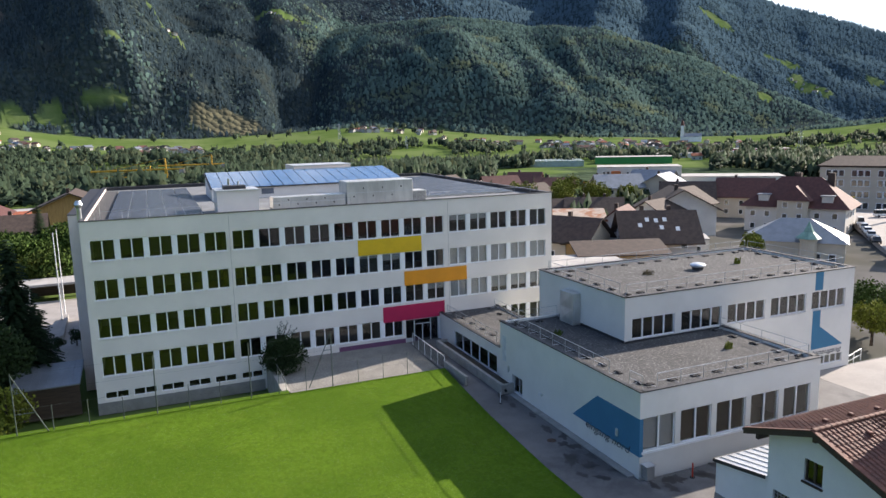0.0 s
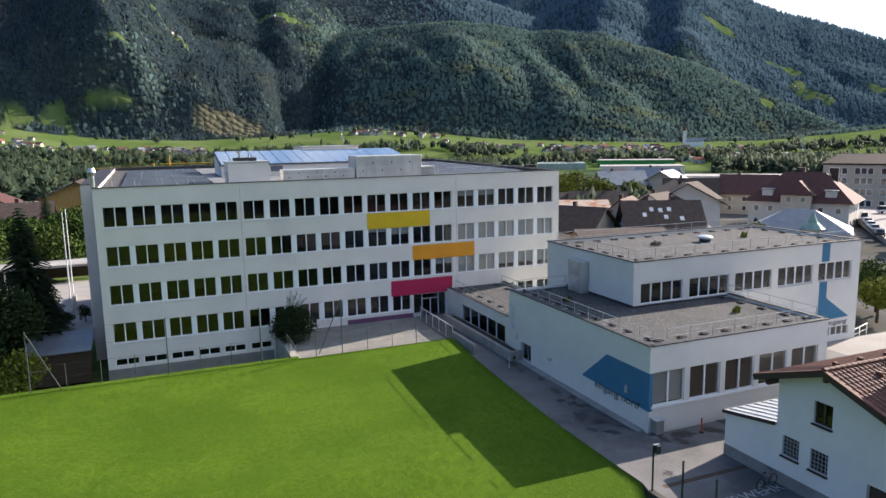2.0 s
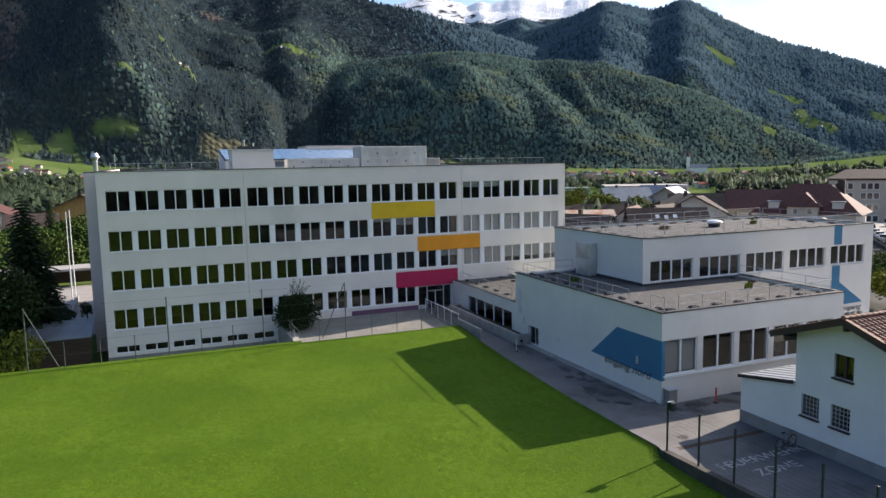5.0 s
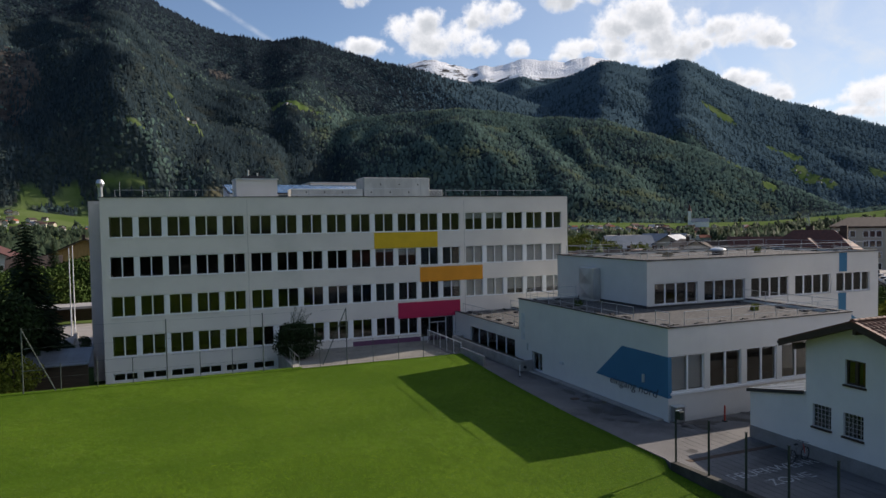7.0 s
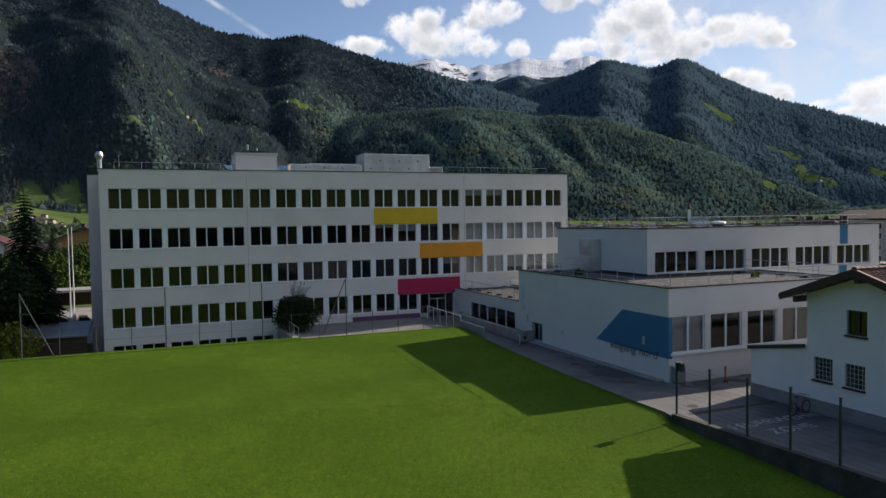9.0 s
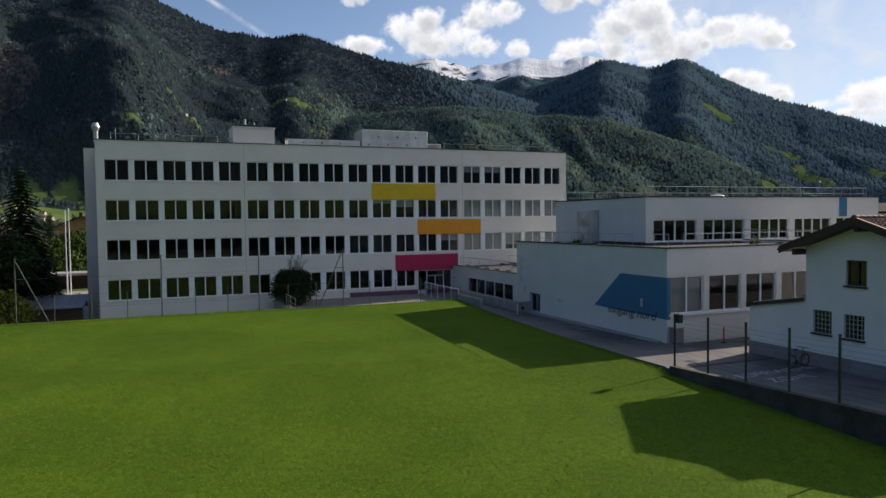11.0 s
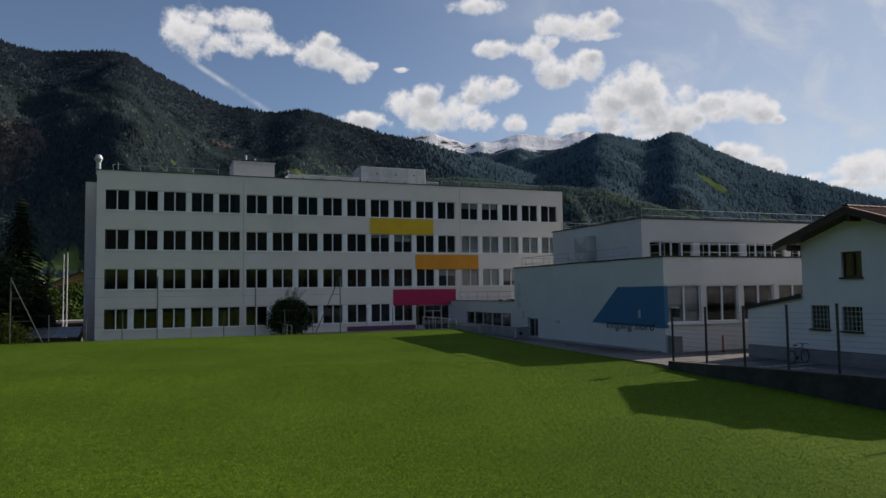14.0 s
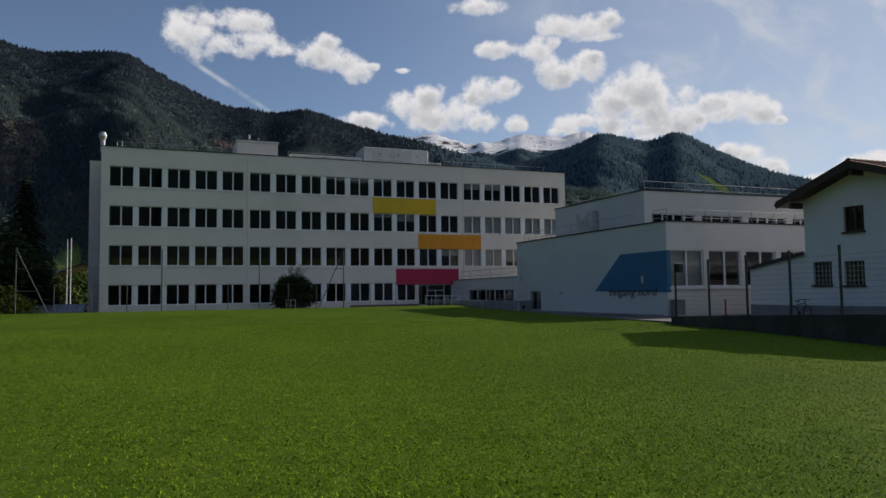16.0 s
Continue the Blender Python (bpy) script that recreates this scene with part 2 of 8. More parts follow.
ASPHALT = material("asphalt", (0.165, 0.16, 0.16), 0.9, vary=0.16, scale=0.35, fine=0.25, fine_scale=18, bump=0.3, bump_scale=40, bump_depth=0.01, second=((0.10, 0.098, 0.10), 0.5, 0.66))
CHALK = material("worn_white_road_paint", (0.42, 0.42, 0.41), 0.9, vary=0.25, scale=6.0, second=((0.14, 0.14, 0.14), 0.48, 0.66))
# near-black room surfaces: the dimness indoors is put into the colour
INSIDE = material("room_shade_tone", (0.085, 0.085, 0.082), 0.9, vary=0.1)
INSIDE_HALL = material("hall_shade_tone", (0.035, 0.035, 0.036), 0.9, vary=0.1)
BLIND = material("grey_window_blind", (0.46, 0.45, 0.45), 0.7, vary=0.05, stretch=(0.1, 0.1, 6), scale=3)
CURTAIN = material("pale_curtain", (0.5, 0.47, 0.42), 0.9, vary=0.12, scale=3, stretch=(5, 5, 0.2))
GLASS = glass("window_glass")
# base lightened to bluish grey: reflected sky put into the colour
PV = material("sky_toned_photovoltaic_glass", (0.11, 0.13, 0.17), 0.2, vary=0.15, scale=0.8, second=((0.15, 0.17, 0.21), 0.5, 0.7), spec=0.7)
PV_BLUE = material("blue_solar_collector", (0.055, 0.12, 0.22), 0.14, vary=0.2, scale=0.9, second=((0.11, 0.19, 0.30), 0.5, 0.8), spec=0.8)
BROWN_TILE = material("red_brown_roof_tile", (0.17, 0.062, 0.04), 0.75, vary=0.25, scale=3.0, fine=0.2, fine_scale=14, per_piece=0.35)
DARK_WOOD = material("dark_brown_timber", (0.055, 0.035, 0.025), 0.7, vary=0.25, scale=2.0, stretch=(0.4, 4, 4))
BARK = material("bark", (0.07, 0.052, 0.038), 0.95, vary=0.3, scale=3, bump=0.5, bump_scale=12)
LEAF = leaves("green_leaves", (0.05, 0.085, 0.02), (0.12, 0.09, 0.02))
LEAF_YELLOW = leaves("yellow_green_leaves", (0.13, 0.15, 0.025), (0.22, 0.16, 0.03), 0.5)
LEAF_DARK = leaves("dark_shrub_leaves", (0.025, 0.042, 0.018), (0.06, 0.05, 0.02))
NEEDLES = leaves("spruce_needles", (0.016, 0.03, 0.014), (0.02, 0.03, 0.012), 0.1)


def grass_material():
    m = bpy.data.materials.new("mown_grass")
    m.use_nodes = True
    n = Nodes(m.node_tree)
    out, b = n.add("ShaderNodeOutputMaterial"), n.add("ShaderNodeBsdfPrincipled")
    p = n.add("ShaderNodeNewGeometry").outputs["Position"]
    shade = n.mix(n.ramp(n.noise(p, 0.12, 4.0, 0.6), 0.35, 0.65), (0.056, 0.114, 0.010), (0.088, 0.160, 0.014))
    shade = n.mix(n.math("MULTIPLY", n.ramp(n.noise(p, 0.5, 5.0, 0.7), 0.52, 0.75), 0.6), shade, (0.100, 0.146, 0.017))
    shade = n.mix(n.math("MULTIPLY", n.ramp(n.noise(p, 2.6, 5.0, 0.75), 0.45, 0.60), 0.55), shade, (0.042, 0.084, 0.006))
    shade = n.mix(n.math("MULTIPLY", n.ramp(n.noise(p, 1.1, 6.0, 0.75), 0.55, 0.68), 0.45), shade, (0.105, 0.162, 0.018))
    shade = n.mix(n.math("MULTIPLY", n.ramp(n.noise(p, 7.5, 6.0, 0.85), 0.46, 0.56), 0.6), shade, (0.030, 0.066, 0.005))
    shade = n.mix(n.math("MULTIPLY", n.ramp(n.noise(p, 16.0, 4.0, 0.8), 0.54, 0.62), 0.6), shade, (0.150, 0.205, 0.028))
    # whitish specks: clover, and dew glints put into the colour
    shade = n.mix(n.math("MULTIPLY", n.ramp(n.noise(p, 38.0, 2.0, 0.7), 0.66, 0.71), 0.7), shade, (0.344, 0.392, 0.260))
    n.link(shade, b.inputs["Base Color"])
    b.inputs["Roughness"].default_value = 0.85
    b.inputs["Specular IOR Level"].default_value = 0.02
    k = n.add("ShaderNodeBump")
    k.inputs["Strength"].default_value = 0.3
    k.inputs["Distance"].default_value = 0.05
    n.link(n.noise(p, 24.0, 5.0, 0.8), k.inputs["Height"])
    n.link(k.outputs[0], b.inputs["Normal"])
    n.link(b.outputs[0], out.inputs[0])
    return m


GRASS = grass_material()


def land_material():
    """Valley and mountains: forest floor, meadow, rock and snow by the mesh's own masks, with a painted haze tint."""
    m = bpy.data.materials.new("alpine_land")
    m.use_nodes = True
    n = Nodes(m.node_tree)
    out, b = n.add("ShaderNodeOutputMaterial"), n.add("ShaderNodeBsdfPrincipled")
    p = n.add("ShaderNodeNewGeometry").outputs["Position"]

    def mask(name):
        a = n.add("ShaderNodeAttribute")
        a.attribute_name = name
        return a.outputs["Fac"]

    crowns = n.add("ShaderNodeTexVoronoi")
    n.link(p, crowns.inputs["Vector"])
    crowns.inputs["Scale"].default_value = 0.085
    forest = n.mix(n.ramp(n.noise(p, 0.006, 6.0, 0.65), 0.35, 0.65), (0.028, 0.042, 0.046), (0.045, 0.062, 0.06))
    forest = n.mix(n.math("MULTIPLY", n.ramp(n.noise(p, 0.02, 6.0, 0.7), 0.5, 0.75), 0.5), forest, (0.042, 0.056, 0.032))
    # gaps between the crown cells darkened, shade painted into the forest colour
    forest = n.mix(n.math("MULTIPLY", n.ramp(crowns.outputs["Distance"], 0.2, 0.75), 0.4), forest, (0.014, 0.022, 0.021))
    meadow = n.mix(n.ramp(n.noise(p, 0.012, 5.0, 0.6), 0.4, 0.6), (0.080, 0.125, 0.036), (0.118, 0.160, 0.060))
    rock = n.mix(n.ramp(n.noise(p, 0.03, 8.0, 0.7), 0.35, 0.65), (0.038, 0.036, 0.036), (0.095, 0.086, 0.08))
    town = n.mix(n.ramp(n.noise(p, 0.05, 3.0), 0.4, 0.6), (0.14, 0.135, 0.13), (0.10, 0.10, 0.09))
    # bluish tint on the far slopes, aerial haze put into the colour
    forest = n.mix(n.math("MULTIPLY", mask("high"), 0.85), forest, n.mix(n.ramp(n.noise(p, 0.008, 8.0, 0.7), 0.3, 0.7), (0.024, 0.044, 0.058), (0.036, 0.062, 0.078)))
    shade = n.mix(mask("meadow"), forest, meadow)
    shade = n.mix(mask("felled"), shade, n.mix(n.ramp(n.noise(p, 0.05, 6.0, 0.7), 0.35, 0.65), (0.075, 0.072, 0.05), (0.12, 0.115, 0.075)))
    shade = n.mix(mask("town"), shade, town)
    shade = n.mix(mask("rock"), shade, rock)
    snowy = n.ramp(n.math("ADD", n.noise(p, 0.010, 9.0, 0.68), n.math("MULTIPLY", n.math("SUBTRACT", mask("snow"), 1.0), 0.26)), 0.27, 0.35)
    snowy = n.math("MULTIPLY", snowy, n.ramp(mask("snow"), 0.0, 0.25))
    shade = n.mix(snowy, shade, (0.8, 0.82, 0.86))
    n.link(shade, b.inputs["Base Color"])
    b.inputs["Roughness"].default_value = 0.95
    b.inputs["Specular IOR Level"].default_value = 0.0
    k = n.add("ShaderNodeBump")
    k.inputs["Strength"].default_value = 0.8
    k.inputs["Distance"].default_value = 8.0
    n.link(n.math("MULTIPLY", n.math("SUBTRACT", 1.0, crowns.outputs["Distance"]), n.math("SUBTRACT", 1.0, mask("meadow"))), k.inputs["Height"])
    n.link(k.outputs[0], b.inputs["Normal"])
    n.link(b.outputs[0], out.inputs[0])
    return m


LAND = land_material()

# ---- mesh tools ----
def thing(name, x=0, y=0, z=0, label="", category="", group="", kind="", turn=0):
    ob = new(name)
    ob.matrix_basis = pose(x, y, z, 0, 0, turn)
    ob.empty_display_size = 0.2
    return tagged(ob, label, category, group, kind)


def mesh_of(name, bm, mat):
    me = bpy.data.meshes.new(name)
    bm.normal_update()
    bm.to_mesh(me)
    bm.free()
    me.materials.append(mat)
    return me


def part(name, bm, mat, parent=None, label="", m=None):
    """Links a bmesh, or a mesh made before, as one object under a thing or a part."""
    me = bm if isinstance(bm, bpy.types.Mesh) else mesh_of(name, bm, mat)
    ob = new(name, me)
    ob.parent = parent
    if m is not None:
        ob.matrix_basis = m
    return tagged(ob, label)


def box(bm, x0, y0, z0, x1, y1, z1, bevel=0.0):
    v = [bm.verts.new(p) for p in ((x0, y0, z0), (x1, y0, z0), (x1, y1, z0), (x0, y1, z0), (x0, y0, z1), (x1, y0, z1), (x1, y1, z1), (x0, y1, z1))]
    fs = [bm.faces.new([v[i] for i in q]) for q in ((0, 3, 2, 1), (4, 5, 6, 7), (0, 1, 5, 4), (1, 2, 6, 5), (2, 3, 7, 6), (3, 0, 4, 7))]
    if bevel:
        bmesh.ops.bevel(bm, geom=list({e for f in fs for e in f.edges}), offset=bevel, segments=1, affect="EDGES")
    return bm


def boxes(*rows, bevel=0.0):
    bm = bmesh.new()
    for r in rows:
        box(bm, *r, bevel=bevel)
    return bm


def tube(bm, a, b, r, sides=8, r2=None):
    """A round bar from a to b."""
    a, b = Vector(a), Vector(b)
    d = b - a
    q = d.to_track_quat("Z", "Y").to_matrix()
    ends = []
    for p, rr in ((a, r), (b, r if r2 is None else r2)):
        ends.append([bm.verts.new(p + q @ Vector((math.cos(i / sides * math.tau) * rr, math.sin(i / sides * math.tau) * rr, 0))) for i in range(sides)])
    for i in range(sides):
        j = (i + 1) % sides
        bm.faces.new((ends[0][i], ends[0][j], ends[1][j], ends[1][i]))
    bm.faces.new(ends[0][::-1])
    bm.faces.new(ends[1])
    return bm


def tubes(*rows, sides=8):
    bm = bmesh.new()
    for r in rows:
        tube(bm, *r, sides=sides)
    return bm


def slab(outline, z0, z1):
    """A flat plate with the given outline."""
    bm = bmesh.new()
    low = [bm.verts.new((x, y, z0)) for x, y in outline]
    top = [bm.verts.new((x, y, z1)) for x, y in outline]
    bm.faces.new(low[::-1])
    bm.faces.new(top)
    for i in range(len(outline)):
        j = (i + 1) % len(outline)
        bm.faces.new((low[i], low[j], top[j], top[i]))
    bmesh.ops.recalc_face_normals(bm, faces=bm.faces)
    return bm


def pierced(u0, u1, v0, v1, thick, holes, place):
    """A wall of that thickness with openings right through it. place(u, d, v) gives the point at u along, d into and v up the wall."""
    us = sorted({u0, u1, *(h[0] for h in holes), *(h[1] for h in holes)})
    vs = sorted({v0, v1, *(h[2] for h in holes), *(h[3] for h in holes)})
    us, vs = [u for u in us if u0 <= u <= u1], [v for v in vs if v0 <= v <= v1]

    def solid(i, j):
        if not (0 <= i < len(us) - 1 and 0 <= j < len(vs) - 1):
            return False
        cu, cv = (us[i] + us[i + 1]) / 2, (vs[j] + vs[j + 1]) / 2
        return not any(h[0] < cu < h[1] and h[2] < cv < h[3] for h in holes)

    bm = bmesh.new()
    cache = {}

    def at(i, d, j):
        if (i, d, j) not in cache:
            cache[i, d, j] = bm.verts.new(place(us[i], d * thick, vs[j]))
        return cache[i, d, j]

    for i in range(len(us) - 1):
        for j in range(len(vs) - 1):
            if not solid(i, j):
                continue
            for d in (0, 1):
                bm.faces.new((at(i, d, j), at(i + 1, d, j), at(i + 1, d, j + 1), at(i, d, j + 1)))
            for di, dj, a, b in ((-1, 0, (i, j), (i, j + 1)), (1, 0, (i + 1, j), (i + 1, j + 1)), (0, -1, (i, j), (i + 1, j)), (0, 1, (i, j + 1), (i + 1, j + 1))):
                if not solid(i + di, j + dj):
                    bm.faces.new((at(a[0], 0, a[1]), at(b[0], 0, b[1]), at(b[0], 1, b[1]), at(a[0], 1, a[1])))
    bmesh.ops.recalc_face_normals(bm, faces=bm.faces)
    return bm


def south(y):
    return lambda u, d, v: (u, y + d, v)


def west(x):
    return lambda u, d, v: (x + d, u, v)


def fast_mesh(name, verts, faces, mat, smooth=False):
    """A mesh from arrays: verts (n, 3), faces (m, 3 or 4)."""
    me = bpy.data.meshes.new(name)
    verts, faces = np.asarray(verts, np.float32), np.asarray(faces, np.int32)
    k = faces.shape[1]
    me.vertices.add(len(verts))
    me.vertices.foreach_set("co", verts.ravel())
    me.loops.add(faces.size)
    me.loops.foreach_set("vertex_index", faces.ravel())
    me.polygons.add(len(faces))
    me.polygons.foreach_set("loop_start", np.arange(0, faces.size, k, dtype=np.int32))
    if smooth:
        me.polygons.foreach_set("use_smooth", np.ones(len(faces), bool))
    me.update(calc_edges=True)
    me.materials.append(mat)
    return me


def lattice(ix, iy, seed):
    h = (ix.astype(np.int64) * 374761393 + iy.astype(np.int64) * 668265263 + seed * 1442695041) & 0x7FFFFFFF
    h = ((h ^ (h >> 13)) * 1274126177) & 0x7FFFFFFF
    return ((h ^ (h >> 16)) & 0xFFFF) / 65535.0


def rough(x, y, size, octaves=4, seed=0, keep=0.5):
    """Smooth random relief from -1 to 1 over metres."""
    x, y = np.asarray(x, float), np.asarray(y, float)
    total, amp, norm = 0.0, 1.0, 0.0
    for o in range(octaves):
        u, v = x / size, y / size
        iu, iv = np.floor(u), np.floor(v)
        fu, fv = u - iu, v - iv
        fu, fv = fu * fu * (3 - 2 * fu), fv * fv * (3 - 2 * fv)
        a, b = lattice(iu, iv, seed + o), lattice(iu + 1, iv, seed + o)
        c, d = lattice(iu, iv + 1, seed + o), lattice(iu + 1, iv + 1, seed + o)
        total = total + amp * ((a * (1 - fu) + b * fu) * (1 - fv) + (c * (1 - fu) + d * fu) * fv)
        norm += amp
        amp *= keep
        size *= 0.5
    return total / norm * 2 - 1


def smooth01(x, a, b):
    t = np.clip((np.asarray(x, float) - a) / (b - a), 0, 1)
    return t * t * (3 - 2 * t)

# ---- land: ground to the horizon, mountains ----
def spline(x, knots):
    """Smooth curve through (x, y) knots."""
    kx, ky = np.array([k[0] for k in knots], float), np.array([k[1] for k in knots], float)
    x = np.asarray(x, float)
    fine = np.linspace(kx[0], kx[-1], 4000)
    base = np.interp(fine, kx, ky)
    base = np.convolve(np.pad(base, 4, mode="edge"), np.ones(9) / 9, "valid")
    return np.interp(x, fine, base)


FOOT = [(-180, 3), (-60, 3), (-30, 2.2), (-9.2, 1.65), (-7.2, 1.34), (-5.4, 1.07), (-2.2, 0.75), (3.8, 0.56), (8.7, 0.74), (13.9, 1.06), (16.2, 1.2), (18.9, 1.03), (22.7, 0.67), (27.9, 0.19), (32.4, -0.01), (41, -0.24), (46.8, -0.15), (50.5, 0.17), (55, 0.6), (75, 2.5), (180, 3)]
# crests as azimuth and elevation in degrees, with the crest's distance, the fall towards the valley and the fall behind
WEST_HILL = [(-180, 5), (-40, 3), (-13, 3.8), (-8.8, 4.8), (-6.9, 5.6), (-4.0, 6.7), (-2.4, 7.4), (-0.2, 7.6), (1.5, 8.1), (3.6, 7.8), (5.3, 7.5), (7.0, 7.3), (8.6, 6.9), (9.6, 6.1), (10.6, 4.9), (11.8, 3.5), (13.6, 1.8), (18, 0), (180, 0)]
NEAR_HILLS = [(-180, 0), (4, 1.5), (7, 2.6), (9.3, 3.6), (11, 5.0), (12.6, 6.8), (14.0, 8.1), (16.0, 8.5), (19.0, 8.7), (21.0, 8.85), (23.5, 8.95), (26.5, 8.65), (29.6, 8.05), (31.9, 8.1), (36.2, 7.25), (39.6, 6.1), (42.5, 4.9), (45.6, 3.3), (48.3, 2.1), (51.8, 0.4), (54.1, -0.5), (65, -1), (90, 3), (180, 0)]
LEFT_MOUNTAIN = [(-180, 11), (-60, 13), (-25, 16.5), (-10.5, 17.25), (-9.1, 17.0), (-7.9, 16.9), (-5.5, 17.25), (-3.3, 17.6), (-1.9, 17.45), (-1.1, 16.9), (0.7, 16.0), (2.6, 15.15), (4.3, 14.5), (5.3, 14.3), (6.6, 14.28), (8.4, 14.02), (9.9, 14.3), (11.2, 14.46), (12.2, 14.15), (13.8, 13.65), (16.0, 13.0), (18.4, 12.5), (20.2, 12.1), (22.9, 11.3), (25.6, 10.5), (27.6, 9.9), (30.1, 9.0), (34, 7.8), (50, 3), (60, 2), (120, 4), (180, 11)]
SNOW_RIDGE = [(-180, 4), (10, 6), (15, 11.0), (18.4, 12.7), (19.8, 12.95), (21.4, 13.16), (22.5, 13.05), (23.5, 12.8), (24.4, 12.6), (25.3, 12.8), (26.7, 12.7), (27.9, 12.96), (28.6, 13.06), (29.3, 12.8), (30.0, 12.7), (30.9, 12.74), (31.5, 12.57), (32.7, 12.6), (33.4, 12.7), (34.0, 12.7), (34.8, 12.45), (36.2, 11.9), (38.4, 11), (45, 6), (180, 4)]
RIGHT_MOUNTAIN = [(-180, 9), (0, 3), (20, 7.0), (24, 9.2), (27.6, 10.3), (29.0, 10.4), (30.4, 10.65), (32.2, 11.15), (33.6, 11.7), (34.8, 12.2), (35.8, 12.1), (37.1, 11.7), (38.4, 11.3), (39.2, 11.45), (40.1, 11.8), (40.8, 11.9), (41.6, 11.6), (42.6, 10.95), (44.2, 9.98), (46.1, 8.98), (48.1, 8.1), (49.5, 7.75), (51.4, 7.0), (54.1, 5.9), (60, 5), (90, 10), (180, 9)]
RIDGES = [(WEST_HILL, 1850, 0.47, 0.25), (NEAR_HILLS, 2050, 0.43, 0.30), (LEFT_MOUNTAIN, 3100, 0.50, 0.6), (SNOW_RIDGE, 5300, 0.38, 0.7), (RIGHT_MOUNTAIN, 3700, 0.42, 0.6)]


def valley_z(x, y):
    """Height of the open ground, from the school site to the foot of the mountains."""
    x, y = np.asarray(x, float), np.asarray(y, float)
    r, a = np.hypot(x, y), np.degrees(np.arctan2(x, y))
    site = -0.85 - 1.1 * (1 - smooth01(y, 46, 56)) - 2.4 * smooth01(y, 57.2, 60.5) * (1 - smooth01(x, 8.5, 9.3)) - 0.5 * smooth01(y, 57.5, 64)
    site = site - 2.2 * smooth01(y, 66, 100) * smooth01(x, 8, 12) - 1.5 * smooth01(x, 60, 90)
    site = np.where(y > 66, np.maximum(site, -3.4), site)
    far = -3.5 - 0.018 * np.clip(r - 100, 0, 620) + 1.2 * rough(x, y, 300, 3, 5) * smooth01(r, 200, 500)
    z = site + (far - site) * smooth01(r, 75, 180)
    edge = 8 + 1350 * np.tan(np.radians(spline(a, FOOT)))
    return z + (edge - z) * smooth01(r, 640, 1400) ** 1.5


def ridge_z(x, y):
    """The mountains: the highest of five crests with their flanks, cut by gullies that run down the slope."""
    x, y = np.asarray(x, float), np.asarray(y, float)
    r, a = np.hypot(x, y), np.degrees(np.arctan2(x, y))
    foot = valley_z(x, y)
    bend = 1 + 0.16 * rough(x, y, 420, 3, 11)
    z, gap = foot - 40, np.full_like(r, 400.0)
    for knots, dist, front, behind in RIDGES:
        crest = 8 + dist * np.tan(np.radians(spline(a, knots)))
        d = r - dist
        fall = np.sqrt(d * d + 45.0 ** 2) - 45.0
        h = crest - np.where(d < 0, fall * front * bend, fall * behind)
        gap = np.where(h > z, crest - h, gap)
        over = np.clip(0.5 + (h - z) / 50, 0, 1)
        z = z + (h - z) * over + 12.5 * over * (1 - over)
    slope = np.clip((z - foot) / 110, 0, 1) * (0.10 + 0.90 * np.clip(gap / 160, 0, 1))
    slope = slope * (1 - 0.45 * smooth01(r, 2300, 2900))
    across = np.radians(a) * 2000 + 110 * rough(x, y, 420, 2, 77)
    z = z + rough(across, r * 0.35, 300, 3, 21) * 58 * slope
    z = z + (0.32 - np.abs(rough(across, r * 0.30, 135, 3, 22, 0.55))) * 46 * slope
    z = z + (0.32 - np.abs(rough(across * 1.1 + r * 0.2, r * 0.5, 52, 2, 23))) * 15 * slope
    z = z + rough(a * 40, r * 0.01, 26, 4, 41, 0.6) * (14 * smooth01(r, 4300, 5200) + 4 * smooth01(r, 2900, 3100))
    return foot - 2 + (np.maximum(z, foot - 2) + 2 - foot) * smooth01(r, 1338, 1450)


# meadows on the slopes: azimuth, radius, half widths in degrees and metres
MEADOWS = [(10.5, 2029, 2.6, 26), (2.1, 1657, 1.5, 13), (-1.3, 1462, 0.8, 7), (5.5, 1830, 0.7, 14), (-8.4, 1384, 1.1, 17), (-6.1, 1384, 1.0, 16), (-2.6, 1394, 1.7, 10), (43.4, 2975, 1.1, 34), (44.5, 2020, 0.8, 36), (48.4, 2926, 0.9, 26), (48.8, 2845, 0.6, 22), (49.6, 2800, 1.5, 40), (46.8, 1960, 0.5, 40), (46.9, 2908, 0.5, 26), (53.8, 3050, 0.6, 30)]
SCARS = [(4.6, 2515, 0.8, 60), (-9.0, 1900, 1.5, 220), (-9.5, 1690, 0.9, 90), (-4.5, 2300, 0.4, 160)]
FELLED = [(6.2, 1400, 2.6, 36)]


def patches(a, r, x, y, spots):
    m = np.zeros_like(r)
    for pa, pr, wa, wr in spots:
        d = ((a - pa) / wa) ** 2 + ((r - pr) / wr) ** 2 + 0.9 * rough(x, y, 45, 3, 3)
        m = np.maximum(m, 1 - smooth01(d, 0.75, 1.1))
    return m


